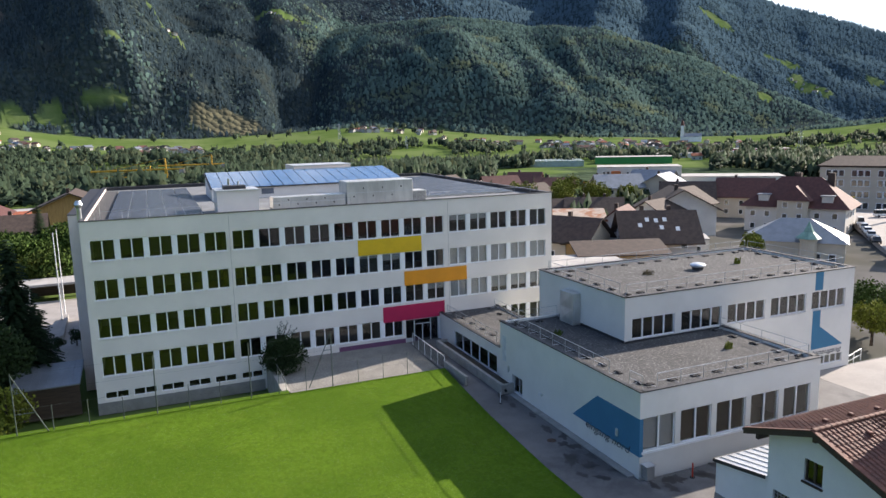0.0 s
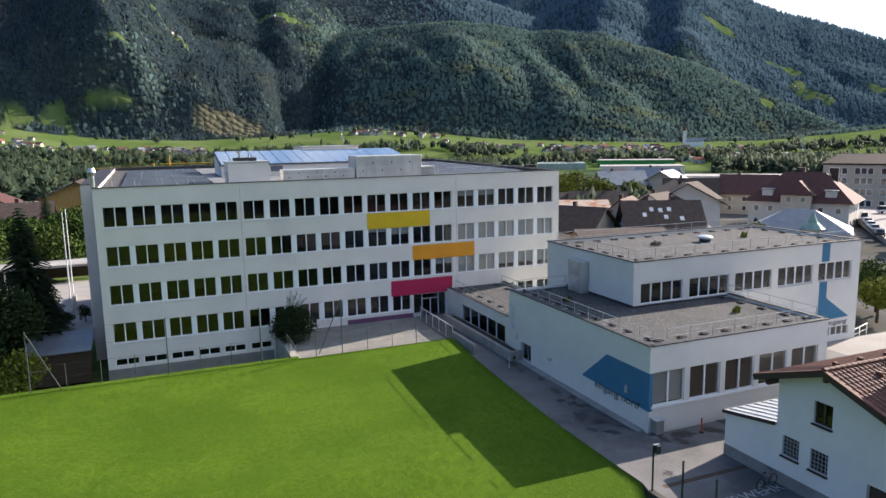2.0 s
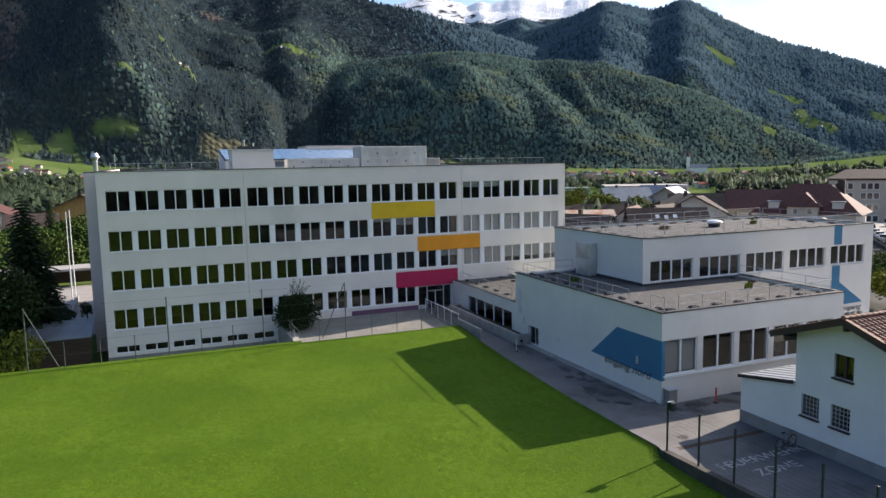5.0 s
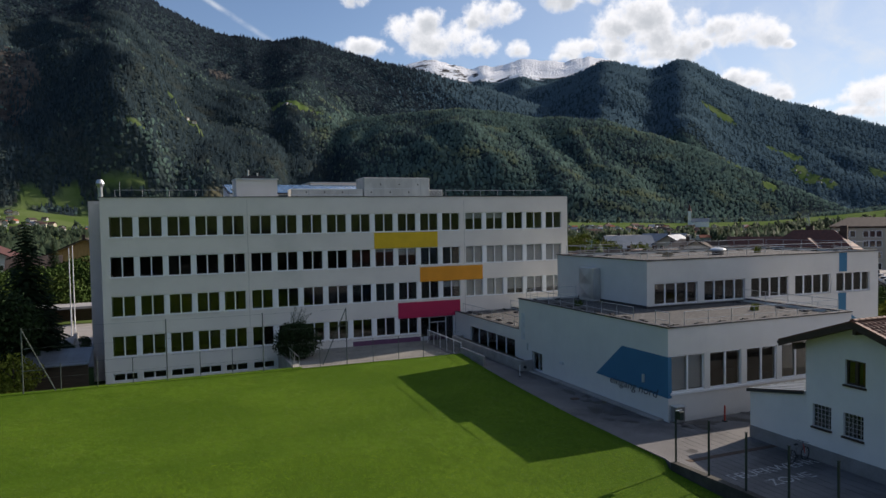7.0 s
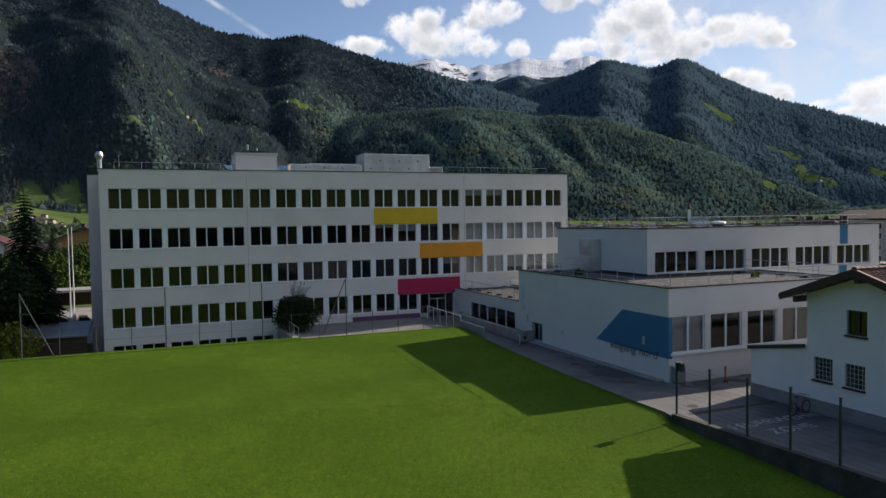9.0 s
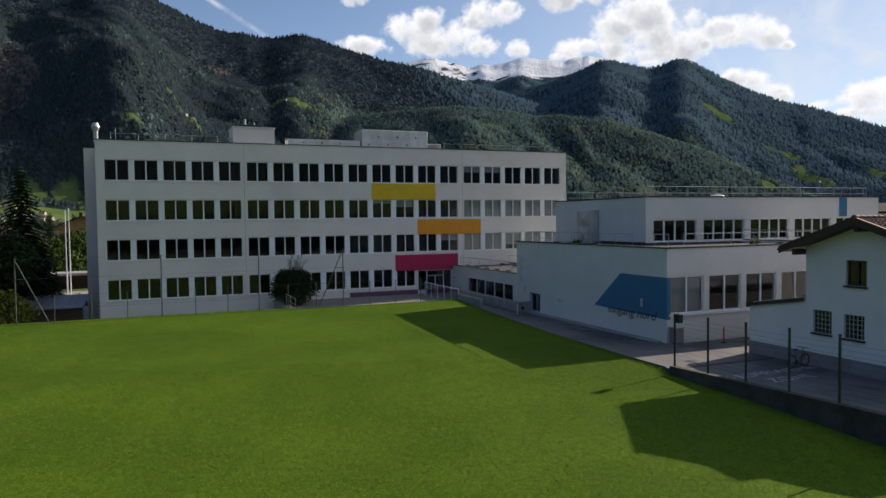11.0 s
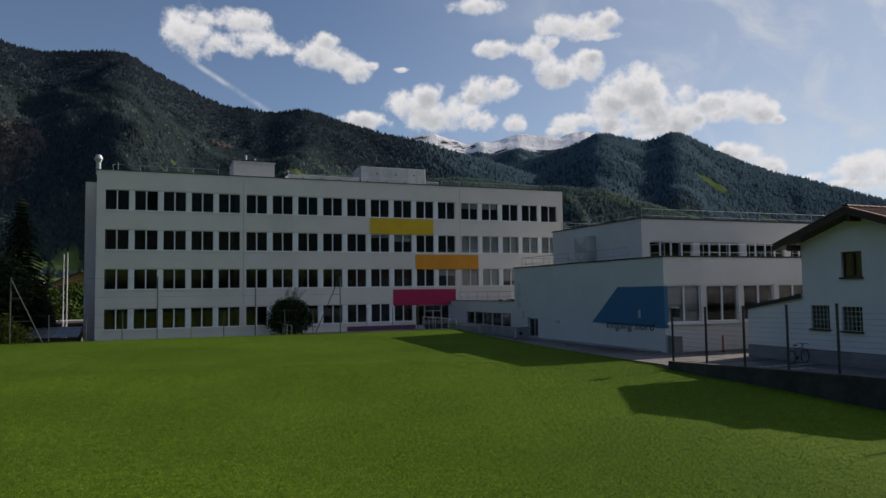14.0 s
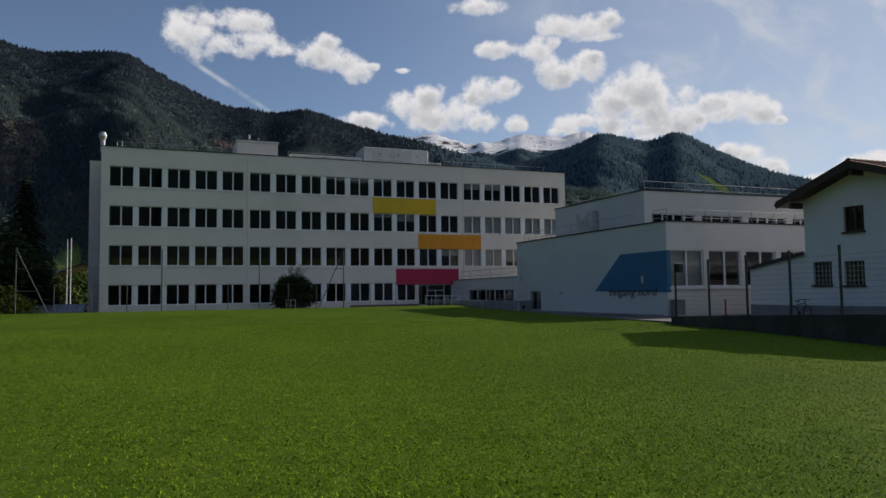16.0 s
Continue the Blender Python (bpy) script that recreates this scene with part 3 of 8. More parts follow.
def land_masks(x, y, z):
    r, a = np.hypot(x, y), np.degrees(np.arctan2(x, y))
    meadow = np.maximum(1 - smooth01(r + 40 * rough(a * 8, r * 0, 12, 3, 8), 1325, 1380), 0.9 * patches(a, r, x, y, MEADOWS))
    meadow = meadow * (1 - smooth01(a, -5.2, -4.4) * (1 - smooth01(a, 3.6, 4.4)) * smooth01(r, 1310, 1330) * (1 - smooth01(r, 1375, 1388)))
    woods = smooth01(rough(x, y, 170, 3, 61), 0.12, 0.3) * smooth01(r, 300, 400) * (1 - smooth01(r, 800, 950))
    # also south of the lawn: unseen ground greyed to dull the window reflections
    town = (1 - smooth01(r + 60 * rough(x, y, 120, 2, 9), 230, 380)) * smooth01(r, 66, 80) * np.maximum(smooth01(a, 12, 20), smooth01(-y, 62, 70))
    snow = smooth01(z + 50 * rough(x, y, 160, 4, 51), 840, 930) * smooth01(r, 4000, 4200) * (0.5 + 0.5 * smooth01(a, 24.5, 27))
    bare = np.maximum(patches(a, r, x, y, SCARS), smooth01(z, 860, 940) * smooth01(r, 4000, 4200))
    # weight of the painted haze: grows with distance and eastwards
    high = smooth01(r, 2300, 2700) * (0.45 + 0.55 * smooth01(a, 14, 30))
    return {"felled": patches(a, r, x, y, FELLED), "high": high, "meadow": meadow * (1 - 0.7 * woods), "town": town, "rock": bare, "snow": snow}


def polar_sheet(name, radii, angles, height, mat):
    rr, aa = np.meshgrid(radii, np.radians(angles), indexing="ij")
    x, y = rr * np.sin(aa), rr * np.cos(aa)
    z = height(x, y)
    verts = np.stack([x, y, z], -1).reshape(-1, 3)
    n, k = rr.shape
    i, j = np.meshgrid(np.arange(n - 1), np.arange(k - 1), indexing="ij")
    i, j = i.ravel(), j.ravel()
    faces = np.stack([i * k + j, i * k + j + 1, (i + 1) * k + j + 1, (i + 1) * k + j], 1)[:, ::-1]
    me = fast_mesh(name, verts, faces, mat, smooth=True)
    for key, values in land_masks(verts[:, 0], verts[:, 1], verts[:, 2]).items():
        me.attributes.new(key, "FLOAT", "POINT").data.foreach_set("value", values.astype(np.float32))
    return new(name, me)


ANGLES = np.concatenate([np.arange(-180, -20, 5.0), np.arange(-20, 64, 0.22), np.arange(64, 181, 4.5), [180.0]])
ground = polar_sheet("ground", np.concatenate([[0.01], np.geomspace(4, 1348, 150)]), np.concatenate([np.arange(-180, -24, 4.0), np.arange(-24, 66, 0.5), np.arange(66, 181, 5.0), [180.0]]), valley_z, LAND)
tagged(ground, "green valley floor with meadows and built-up land", "ground", kind="structure")
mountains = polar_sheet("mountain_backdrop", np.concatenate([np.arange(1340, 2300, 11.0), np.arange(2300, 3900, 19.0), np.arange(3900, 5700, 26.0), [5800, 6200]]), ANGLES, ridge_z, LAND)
tagged(mountains, "steep forested alpine mountains with a snowy summit ridge", "mountains", kind="structure")


# ---- school grounds ----
def lawn_z(x, y):
    x, y = np.asarray(x, float), np.asarray(y, float)
    fall = np.interp(y, [-60, 5, 18, 23, 30.4, 38, 50.8, 56.3], [-1.02, -0.98, -0.86, -0.78, -0.60, -0.50, -0.28, -0.10])
    return fall - 0.2 * smooth01(x, 12.5, 17) * (1 - smooth01(y, 13, 22)) + 0.03 * rough(x, y, 9, 3, 2)


def lawn_edge(y):
    """The lawn's border along the drive, east of it."""
    return np.interp(y, [-80, 26.3, 27.5, 36, 45, 50, 56.3], [21.15, 21.15, 21.85, 21.8, 22.15, 22.5, 23.0])


def lawn_sheet():
    ys = np.concatenate([np.arange(-60, 0, 4.0), np.arange(0, 56.35, 0.55)])
    us = np.linspace(0, 1, 110)
    yy, uu = np.meshgrid(ys, us, indexing="ij")
    xx = -60 + (lawn_edge(yy) + 60) * uu
    zz = lawn_z(xx, yy)
    n, k = xx.shape
    verts = np.stack([xx, yy, zz], -1).reshape(-1, 3)
    low = verts.copy()
    low[:, 2] -= 0.6
    i, j = np.meshgrid(np.arange(n - 1), np.arange(k - 1), indexing="ij")
    i, j = i.ravel(), j.ravel()
    top = np.stack([i * k + j, i * k + j + 1, (i + 1) * k + j + 1, (i + 1) * k + j], 1)
    m = n * k
    a, b = np.arange(n - 1) * k + k - 1, np.arange(k - 1) + (n - 1) * k
    east = np.stack([a, a + m, a + k + m, a + k], 1)[:, ::-1]
    north = np.stack([b, b + 1, b + 1 + m, b + m], 1)[:, ::-1]
    return fast_mesh("lawn", np.concatenate([verts, low]), np.concatenate([top, east, north]), GRASS, smooth=True)


tagged(new("lawn", lawn_sheet()), "wide sunlit mown green lawn in front of the school", "lawn", kind="structure")
# the bank that falls from the lawn to the low side of the school
bank_y, bank_x = np.meshgrid(np.linspace(56.2, 62.0, 9), np.linspace(-30, 8.9, 40), indexing="ij")
bank_z = np.where(bank_y < 57, lawn_z(bank_x, bank_y) - 0.02, valley_z(bank_x, bank_y) + 0.12)
kk = 40
bi, bj = [g.ravel() for g in np.meshgrid(np.arange(8), np.arange(39), indexing="ij")]
tagged(new("grass_bank", fast_mesh("grass_bank", np.stack([bank_x, bank_y, bank_z], -1).reshape(-1, 3), np.stack([bi * kk + bj, bi * kk + bj + 1, (bi + 1) * kk + bj + 1, (bi + 1) * kk + bj], 1), GRASS, True)), "shaded grass bank below the lawn", "grass", kind="structure")


def sheet(name, outline, z0, z1, mat, label, category):
    return tagged(part(name, slab(outline, z0, z1), mat), label, category, kind="structure")


sheet("yard", [(9.2, 56.3), (22.9, 56.3), (23.3, 66.66), (9.2, 66.66)], -1.6, -0.58, YARD, "pale gravel yard beside the school", "yard")
drive = sheet("drive", [(21.85, 27.5), (21.56, 26.4), (21.56, -40), (60, -40), (90, -40), (90, 41.9), (41.6, 41.9), (41.6, 32.3), (26.2, 32.3), (26.9, 56.4), (26.9, 66.8), (23.4, 66.8), (23.0, 56.3), (22.5, 50.0), (22.15, 45.0), (21.8, 36.0)], -1.6, -0.60, ASPHALT, "grey patched asphalt drive with damp stains", "road")
# ---- school ----
SY, SX0, SX1, SROOF = 66.7, -6.4, 40.7, 14.25
COLUMNS = [-5.75 + 2.375 * i for i in range(5)] + [6.23 + 2.422 * i for i in range(9)] + [28.25 + 2.422 * i for i in range(5)]
ROWS_Z = [(10.75, 12.57), (7.23, 9.05), (3.74, 5.56), (0.24, 2.06)]
WW = 1.97

school = thing("school_building", 17, SY, -3.2, "long white four-storey school with ribbon windows and coloured panels", "school")


def at_school(x=0, y=0, z=0):
    return pose(x - 17, y - SY, z + 3.2)


def school_part(name, bm, mat, label=""):
    return part(name, bm, mat, school, label, at_school())


def window_set(name, w, h, posts, parent, m, depth=0.10, rail=0.06, frame_mat=None, sill=0.12, glass_mat=None):
    """A window: its frame with posts, a pane between each two posts and a sill. Local x along, y inwards, z up from the lower left corner."""
    fm = frame_mat or WHITE_FRAME
    rows = [(0, 0, 0, rail, depth, h), (w - rail, 0, 0, w, depth, h), (rail, 0, 0, w - rail, depth, rail), (rail, 0, h - rail, w - rail, depth, h)]
    cuts = [rail] + [p for p in posts] + [w - rail]
    half = max(rail * 0.75, 0.055)
    for p in posts:
        rows.append((p - half, -0.02, rail, p + half, depth, h - rail))
    win = part(name, boxes(*rows), fm, parent, "", m)
    for a, b in zip(cuts[:-1], cuts[1:]):
        a2, b2 = a + (half if a != rail else 0), b - (half if b != w - rail else 0)
        pane = part("pane", boxes((a2, depth * 0.45, rail, b2, depth * 0.45 + 0.02, h - rail)), glass_mat or GLASS, win)
        pane.visible_shadow = False
    if sill:
        part("sill", boxes((-0.06, -sill, -0.07, w + 0.06, depth, -0.004)), WHITE_FRAME, win)
    return win


openings, piers = [], []
for k, (z0, z1) in enumerate(ROWS_Z):
    for i, x in enumerate(COLUMNS):
        if k == 3 and i in (12, 13):
            continue
        openings.append((x, x + WW, z0, z1, i, k))
door_hole = (23.05, 26.75, -1.0, 1.83)
low_windows = [(COLUMNS[i], COLUMNS[i] + WW, -1.92, -1.26) for i in range(6)]
bands = []
for k, (z0, z1) in enumerate(ROWS_Z):
    runs = [(0, 4), (5, 13), (14, 18)] if k < 3 else [(0, 4), (5, 11), (14, 18)]
    for a, b in runs:
        bands.append((COLUMNS[a], COLUMNS[b] + WW, z0, z1, a, b))
school_part("front_wall", pierced(SX0, SX1, -3.2, SROOF, 0.36, [b[:4] for b in bands] + [door_hole] + low_windows, south(SY)), RENDER, "white rendered front with window bands")
for x0, x1, z0, z1, a, b in bands:
    for i in range(a, b):
        school_part("pier", boxes((COLUMNS[i] + WW, SY + 0.035, z0, COLUMNS[i + 1], SY + 0.33, z1)), RENDER_PIER)
first = None
for x0, x1, z0, z1, i, k in openings:
    m = at_school(x0, SY + 0.10, z0)
    if first is None:
        first = window_set("window", WW, z1 - z0 - 0.01, [WW * 0.5], school, m, rail=0.05, sill=0.17)
    else:
        copy_thing(first, m)
low = None
for x0, x1, z0, z1 in low_windows:
    m = at_school(x0, SY + 0.12, z0)
    low = copy_thing(low, m) if low else window_set("basement_window", WW, 0.655, [WW * 0.5], school, m, sill=0.05)
# blinds drawn behind some windows
blind_mesh = None
random.seed(4)
for x0, x1, z0, z1, i, k in openings:
    drop = 0.0
    if i >= 14 and k in (1, 2):
        drop = 1.0 if (k == 1 or i < 16) else 0.72
    elif i >= 11 and k == 0:
        drop = random.choice([0, 0, 0, 0.35])
    elif (i, k) in ((12, 2), (13, 2), (11, 1), (10, 1)):
        drop = random.choice([0.2, 0.4, 0.0])
    if drop:
        hgt = (z1 - z0) * drop
        school_part("blind", boxes((x0 + 0.06, SY + 0.24, z1 - hgt, x0 + WW * 0.5 - 0.04, SY + 0.26, z1 - 0.02), (x0 + WW * 0.5 + 0.04, SY + 0.24, z1 - hgt, x1 - 0.06, SY + 0.26, z1 - 0.02)), BLIND, "pale grey drawn blind")
# floors, back walls of the rooms, in the darkened room colour
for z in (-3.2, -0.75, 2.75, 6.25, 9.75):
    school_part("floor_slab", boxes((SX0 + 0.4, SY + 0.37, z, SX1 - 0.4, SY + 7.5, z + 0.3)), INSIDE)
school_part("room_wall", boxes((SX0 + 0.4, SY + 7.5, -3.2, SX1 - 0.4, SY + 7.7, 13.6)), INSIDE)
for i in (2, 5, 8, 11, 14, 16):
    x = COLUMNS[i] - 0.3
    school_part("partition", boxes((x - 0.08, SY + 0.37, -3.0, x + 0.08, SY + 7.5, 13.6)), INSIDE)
# coloured panels and painted plinth, a little proud
for name, mat, x0, x1, z0, z1, label in (("panel", YELLOW, 18.26, 25.06, 9.06, 10.66, "yellow facade panel"), ("panel", ORANGE, 23.06, 30.16, 5.50, 7.02, "orange facade panel"), ("panel", MAGENTA, 20.62, 27.5, 1.84, 3.46, "magenta facade panel")):
    school_part(name, boxes((x0, SY - 0.05, z0, x1, SY - 0.003, z1), bevel=0.012), mat, label)
school_part("painted_plinth", boxes((15.86, SY - 0.03, -1.0, 23.0, SY - 0.003, -0.12)), PURPLE, "dark purple painted plinth")
school_part("plinth", boxes((SX0 - 0.02, SY - 0.03, -3.3, 8.35, SY - 0.003, -2.2)), PLINTH, "bare grey concrete plinth")
for x in (6.0, 28.1):
    school_part("wall_joint", boxes((x - 0.012, SY - 0.004, 2.2, x + 0.012, SY + 0.02, SROOF - 0.3)), PLINTH)
# body: side and back walls, roof
BACK = 106.2
RISE = 0.012     # the roof climbs a little to the back


def roof_up(y):
    return RISE * (y - SY)

def sloped(x0, x1, y0, y1, z0, z1, both=False):
    """A block whose top follows the roof's slope, and its underside too if asked."""
    lift = (lambda y: z0 + roof_up(y)) if both else (lambda y: z0)
    return wedge(x0, x1, y0, y1, lift(y0), lift(y1), z1 + roof_up(y0), z1 + roof_up(y1))


def wedge(x0, x1, y0, y1, a0, a1, b0, b1):
    bm = bmesh.new()
    v = [bm.verts.new(p) for p in ((x0, y0, a0), (x1, y0, a0), (x1, y1, a1), (x0, y1, a1), (x0, y0, b0), (x1, y0, b0), (x1, y1, b1), (x0, y1, b1))]
    for q in ((0, 3, 2, 1), (4, 5, 6, 7), (0, 1, 5, 4), (1, 2, 6, 5), (2, 3, 7, 6), (3, 0, 4, 7)):
        bm.faces.new([v[k] for k in q])
    return bm


school_part("side_wall", sloped(SX0, SX0 + 0.36, SY + 0.36, BACK, -3.2, SROOF - 0.02), RENDER_SIDE)
school_part("stair_bay", sloped(SX0 - 1.5, SX0 - 0.003, SY + 7.3, BACK, -3.2, 14.12), RENDER_SIDE, "windowless end bay in pinkish render")
school_part("side_wall", sloped(SX1 - 0.36, SX1, SY + 0.36, BACK, -3.2, SROOF - 0.02), RENDER)
school_part("back_wall", boxes((SX0 + 0.36, BACK - 0.36, -3.2, SX1 - 0.36, BACK, SROOF - 0.02 + roof_up(BACK))), RENDER)
school_part("roof", sloped(SX0 + 0.36, SX1 - 0.36, SY + 0.36, BACK - 0.36, 13.6, 13.85), ROOF_FELT, "flat grey felt roof")
school_part("coping", pierced(SX0 - 0.06, SX1 + 0.06, SY - 0.06, BACK + 0.06, 0.06, [(SX0 + 0.40, SX1 - 0.40, SY + 0.40, BACK - 0.40)], lambda u, d, v: (u, v, SROOF + d + roof_up(v))), COPING, "dark metal roof edge")
school_part("bay_coping", sloped(SX0 - 1.55, SX0 - 0.07, SY + 7.25, BACK, 14.12, 14.18, True), COPING)
school_part("roof_upstand", boxes((SX0 + 0.4, BACK - 0.42, 13.86 + roof_up(BACK), SX1 - 0.4, BACK - 0.364, SROOF + roof_up(BACK) - 0.03)), COPING, "dark felt upstand inside the rear roof edge")
school_part("roof_upstand", sloped(SX1 - 0.42, SX1 - 0.364, SY + 0.4, BACK - 0.43, 13.86, SROOF - 0.03, True), COPING)
# entrance doors
entry = school_part("entrance_door", pierced(23.06, 26.74, -0.98, 1.82, 0.1, [(23.12, 24.0, -0.2, 1.74), (24.1, 24.92, -0.86, 1.2), (25.02, 25.84, -0.86, 1.2), (24.1, 25.84, 1.28, 1.74), (25.94, 26.68, -0.86, 1.74)], south(SY + 0.12)), GREY_FRAME, "grey-framed glazed entrance doors")
pane = part("pane", boxes((23.1, SY + 0.16, -0.9, 26.7, SY + 0.18, 1.78)), GLASS, entry)
pane.visible_shadow = False

# ---- gymnasium and link ----
GX, GY, GZ = 26.3, 32.6, 5.02
UX, UY, UZ = 32.0, 41.8, 8.42
GX1, UX1, UY1, GYN = 41.7, 56.8, 54.5, 51.4
gym = thing("sports_hall", 38, 43, -0.9, "low white sports hall in two flat-roofed steps with gravel roofs", "building")


def gym_part(name, bm, mat, label=""):
    return part(name, bm, mat, gym, label, pose(-38, -43, 0.9))


GWIN = [(26.55 + 2.95 * i, 26.55 + 2.95 * i + 2.5, 1.12, 3.34) for i in range(5)]
UWIN = [(32.7 + 4.75 * i, 32.7 + 4.75 * i + 4.1, 5.08, 6.72) for i in range(5)]
LOWIN = [(53.0, 55.9, -0.1, 0.75)]
GDOOR = [(47.55, 49.25, -0.55, 0.98)]
gym_part("front_wall", pierced(GX, GX1, -0.9, GZ, 0.35, GWIN, south(GY)), RENDER_GYM)
gym_part("west_wall", pierced(GY + 0.35, GYN, -0.9, GZ, 0.35, GDOOR, west(GX)), RENDER_GYM)
gym_part("east_wall", boxes((GX1 - 0.35, GY + 0.35, -0.9, GX1, UY, GZ)), RENDER_GYM)
gym_part("north_wall", boxes((GX + 0.35, GYN - 0.35, -0.9, UX, GYN, GZ)), RENDER_GYM)
gym_part("upper_front_wall", pierced(UX, UX1, -1.3, UZ, 0.35, UWIN + LOWIN, south(UY)), RENDER_GYM)
gym_part("upper_west_wall", boxes((UX, UY + 0.35, -0.9, UX + 0.35, UY1, UZ)), RENDER_GYM)
gym_part("upper_north_wall", boxes((UX + 0.35, UY1 - 0.35, -1.3, UX1 - 0.35, UY1, UZ)), RENDER_GYM)
gym_part("upper_east_wall", boxes((UX1 - 0.35, UY + 0.35, -1.3, UX1, UY1, UZ)), RENDER_GYM)
gym_part("lower_roof", slab([(GX + 0.3, GY + 0.3), (GX1 - 0.3, GY + 0.3), (GX1 - 0.3, UY), (UX, UY), (UX, GYN - 0.3), (GX + 0.3, GYN - 0.3)], 4.55, 4.86), GRAVEL, "grey gravel roof with tufts of weeds")
gym_part("upper_roof", boxes((UX + 0.3, UY + 0.3, 7.9, UX1 - 0.3, UY1 - 0.3, 8.26)), GRAVEL, "grey gravel roof")


def rim(name, outline, z, wide, mat):
    """A metal edge along straight runs of a roof's outline."""
    bm = bmesh.new()
    for (x0, y0), (x1, y1) in zip(outline[:-1], outline[1:]):
        box(bm, min(x0, x1) - wide / 2, min(y0, y1) - wide / 2, z, max(x0, x1) + wide / 2, max(y0, y1) + wide / 2, z + 0.08)
    return gym_part(name, bm, mat)


rim("lower_coping", [(GX + 0.12, GYN - 0.1), (GX + 0.12, GY + 0.12)], GZ + 0.003, 0.36, COPING)
rim("lower_coping", [(GX + 0.31, GY + 0.12), (GX1 - 0.12, GY + 0.12)], GZ + 0.003, 0.36, COPING)
rim("lower_coping", [(GX1 - 0.12, GY + 0.31), (GX1 - 0.12, UY - 0.2)], GZ + 0.003, 0.36, COPING)
rim("upper_coping", [(UX + 0.12, UY1 - 0.1), (UX + 0.12, UY + 0.12)], UZ + 0.003, 0.36, COPING)
rim("upper_coping", [(UX + 0.31, UY + 0.12), (UX1 - 0.12, UY + 0.12)], UZ + 0.003, 0.36, COPING)
rim("upper_coping", [(UX + 0.31, UY1 - 0.12), (UX1 - 0.31, UY1 - 0.12)], UZ + 0.003, 0.36, COPING)
rim("upper_coping", [(UX1 - 0.12, UY + 0.31), (UX1 - 0.12, UY1 - 0.12)], UZ + 0.003, 0.36, COPING)
big = None
for x0, x1, z0, z1 in GWIN:
    m = pose(x0 - 38, GY + 0.08 - 43, z0 + 0.9)
    big = copy_thing(big, m) if big else window_set("hall_window", x1 - x0, z1 - z0, [(x1 - x0) / 2], gym, m, rail=0.07, sill=0.0)
gym_part("long_sill", boxes((GWIN[0][0] - 0.1, GY - 0.10, 0.98, GWIN[-1][1] + 0.1, GY + 0.08, 1.11)), WHITE_FRAME)
strip = None
for x0, x1, z0, z1 in UWIN:
    m = pose(x0 - 38, UY + 0.08 - 43, z0 + 0.9)
    strip = copy_thing(strip, m) if strip else window_set("clerestory_window", x1 - x0, z1 - z0, [(x1 - x0) * k / 4 for k in (1, 2, 3)], gym, m, rail=0.07, sill=0.08)
x0, x1, z0, z1 = LOWIN[0]
window_set("low_window", x1 - x0, z1 - z0, [(x1 - x0) * k / 4 for k in (1, 2, 3)], gym, pose(x0 - 38, UY + 0.08 - 43, z0 + 0.9), sill=0.05)
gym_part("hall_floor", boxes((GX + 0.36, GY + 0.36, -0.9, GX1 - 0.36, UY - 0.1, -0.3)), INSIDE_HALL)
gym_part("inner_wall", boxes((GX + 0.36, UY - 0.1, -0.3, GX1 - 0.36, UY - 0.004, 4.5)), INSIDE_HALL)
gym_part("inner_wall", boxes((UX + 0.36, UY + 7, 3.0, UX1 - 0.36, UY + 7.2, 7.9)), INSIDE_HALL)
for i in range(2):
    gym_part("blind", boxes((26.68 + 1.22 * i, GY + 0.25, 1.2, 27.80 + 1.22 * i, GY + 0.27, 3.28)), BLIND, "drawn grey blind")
# dark sheets added over the pale walls and ceiling to dim the hall
gym_part("shade_lining", boxes((GX1 - 0.37, GY + 0.36, -0.3, GX1 - 0.352, UY - 0.1, 4.5), (GX + 0.36, GY + 0.36, 4.5, GX1 - 0.37, UY - 0.1, 4.54)), INSIDE_HALL)
gym_part("shade_lining", boxes((UX1 - 0.37, UY + 0.36, 4.4, UX1 - 0.352, UY + 7, 7.8), (UX + 0.36, UY + 0.36, 7.8, UX1 - 0.36, UY + 7, 7.85)), INSIDE_HALL)
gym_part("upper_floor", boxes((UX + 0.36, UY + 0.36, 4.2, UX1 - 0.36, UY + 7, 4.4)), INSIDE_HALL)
# painted signs on the walls


def plate(points, shift):
    """A thin plate: an outline and the same outline shifted."""
    bm = bmesh.new()
    a = [bm.verts.new(p) for p in points]
    b = [bm.verts.new(Vector(p) + Vector(shift)) for p in points]
    bm.faces.new(a)
    bm.faces.new(b[::-1])
    for i in range(len(a)):
        j = (i + 1) % len(a)
        bm.faces.new((a[i], b[i], b[j], a[j]))
    bmesh.ops.recalc_face_normals(bm, faces=bm.faces)
    return bm


gym_part("painted_sign", plate([(GX - 0.004, 40.1, 0.92), (GX - 0.004, GY - 0.014, 0.80), (GX - 0.004, GY - 0.014, 3.30), (GX - 0.004, 37.1, 3.30)], (-0.01, 0, 0)), BLUE, "blue painted arrow shape at the north entrance")
gym_part("painted_sign", boxes((GX - 0.003, GY - 0.014, 0.80, GX + 0.25, GY - 0.004, 3.30)), BLUE)
gym_part("painted_sign", boxes((52.0, UY - 0.014, 6.8, 52.95, UY - 0.004, UZ - 0.02)), BLUE)
gym_part("painted_sign", plate([(51.9, UY - 0.004, 1.45), (55.8, UY - 0.004, 1.55), (52.85, UY - 0.004, 3.5), (52.85, UY - 0.004, 4.98), (51.9, UY - 0.004, 4.98)], (0, -0.01, 0)), BLUE, "blue painted arrow shape")
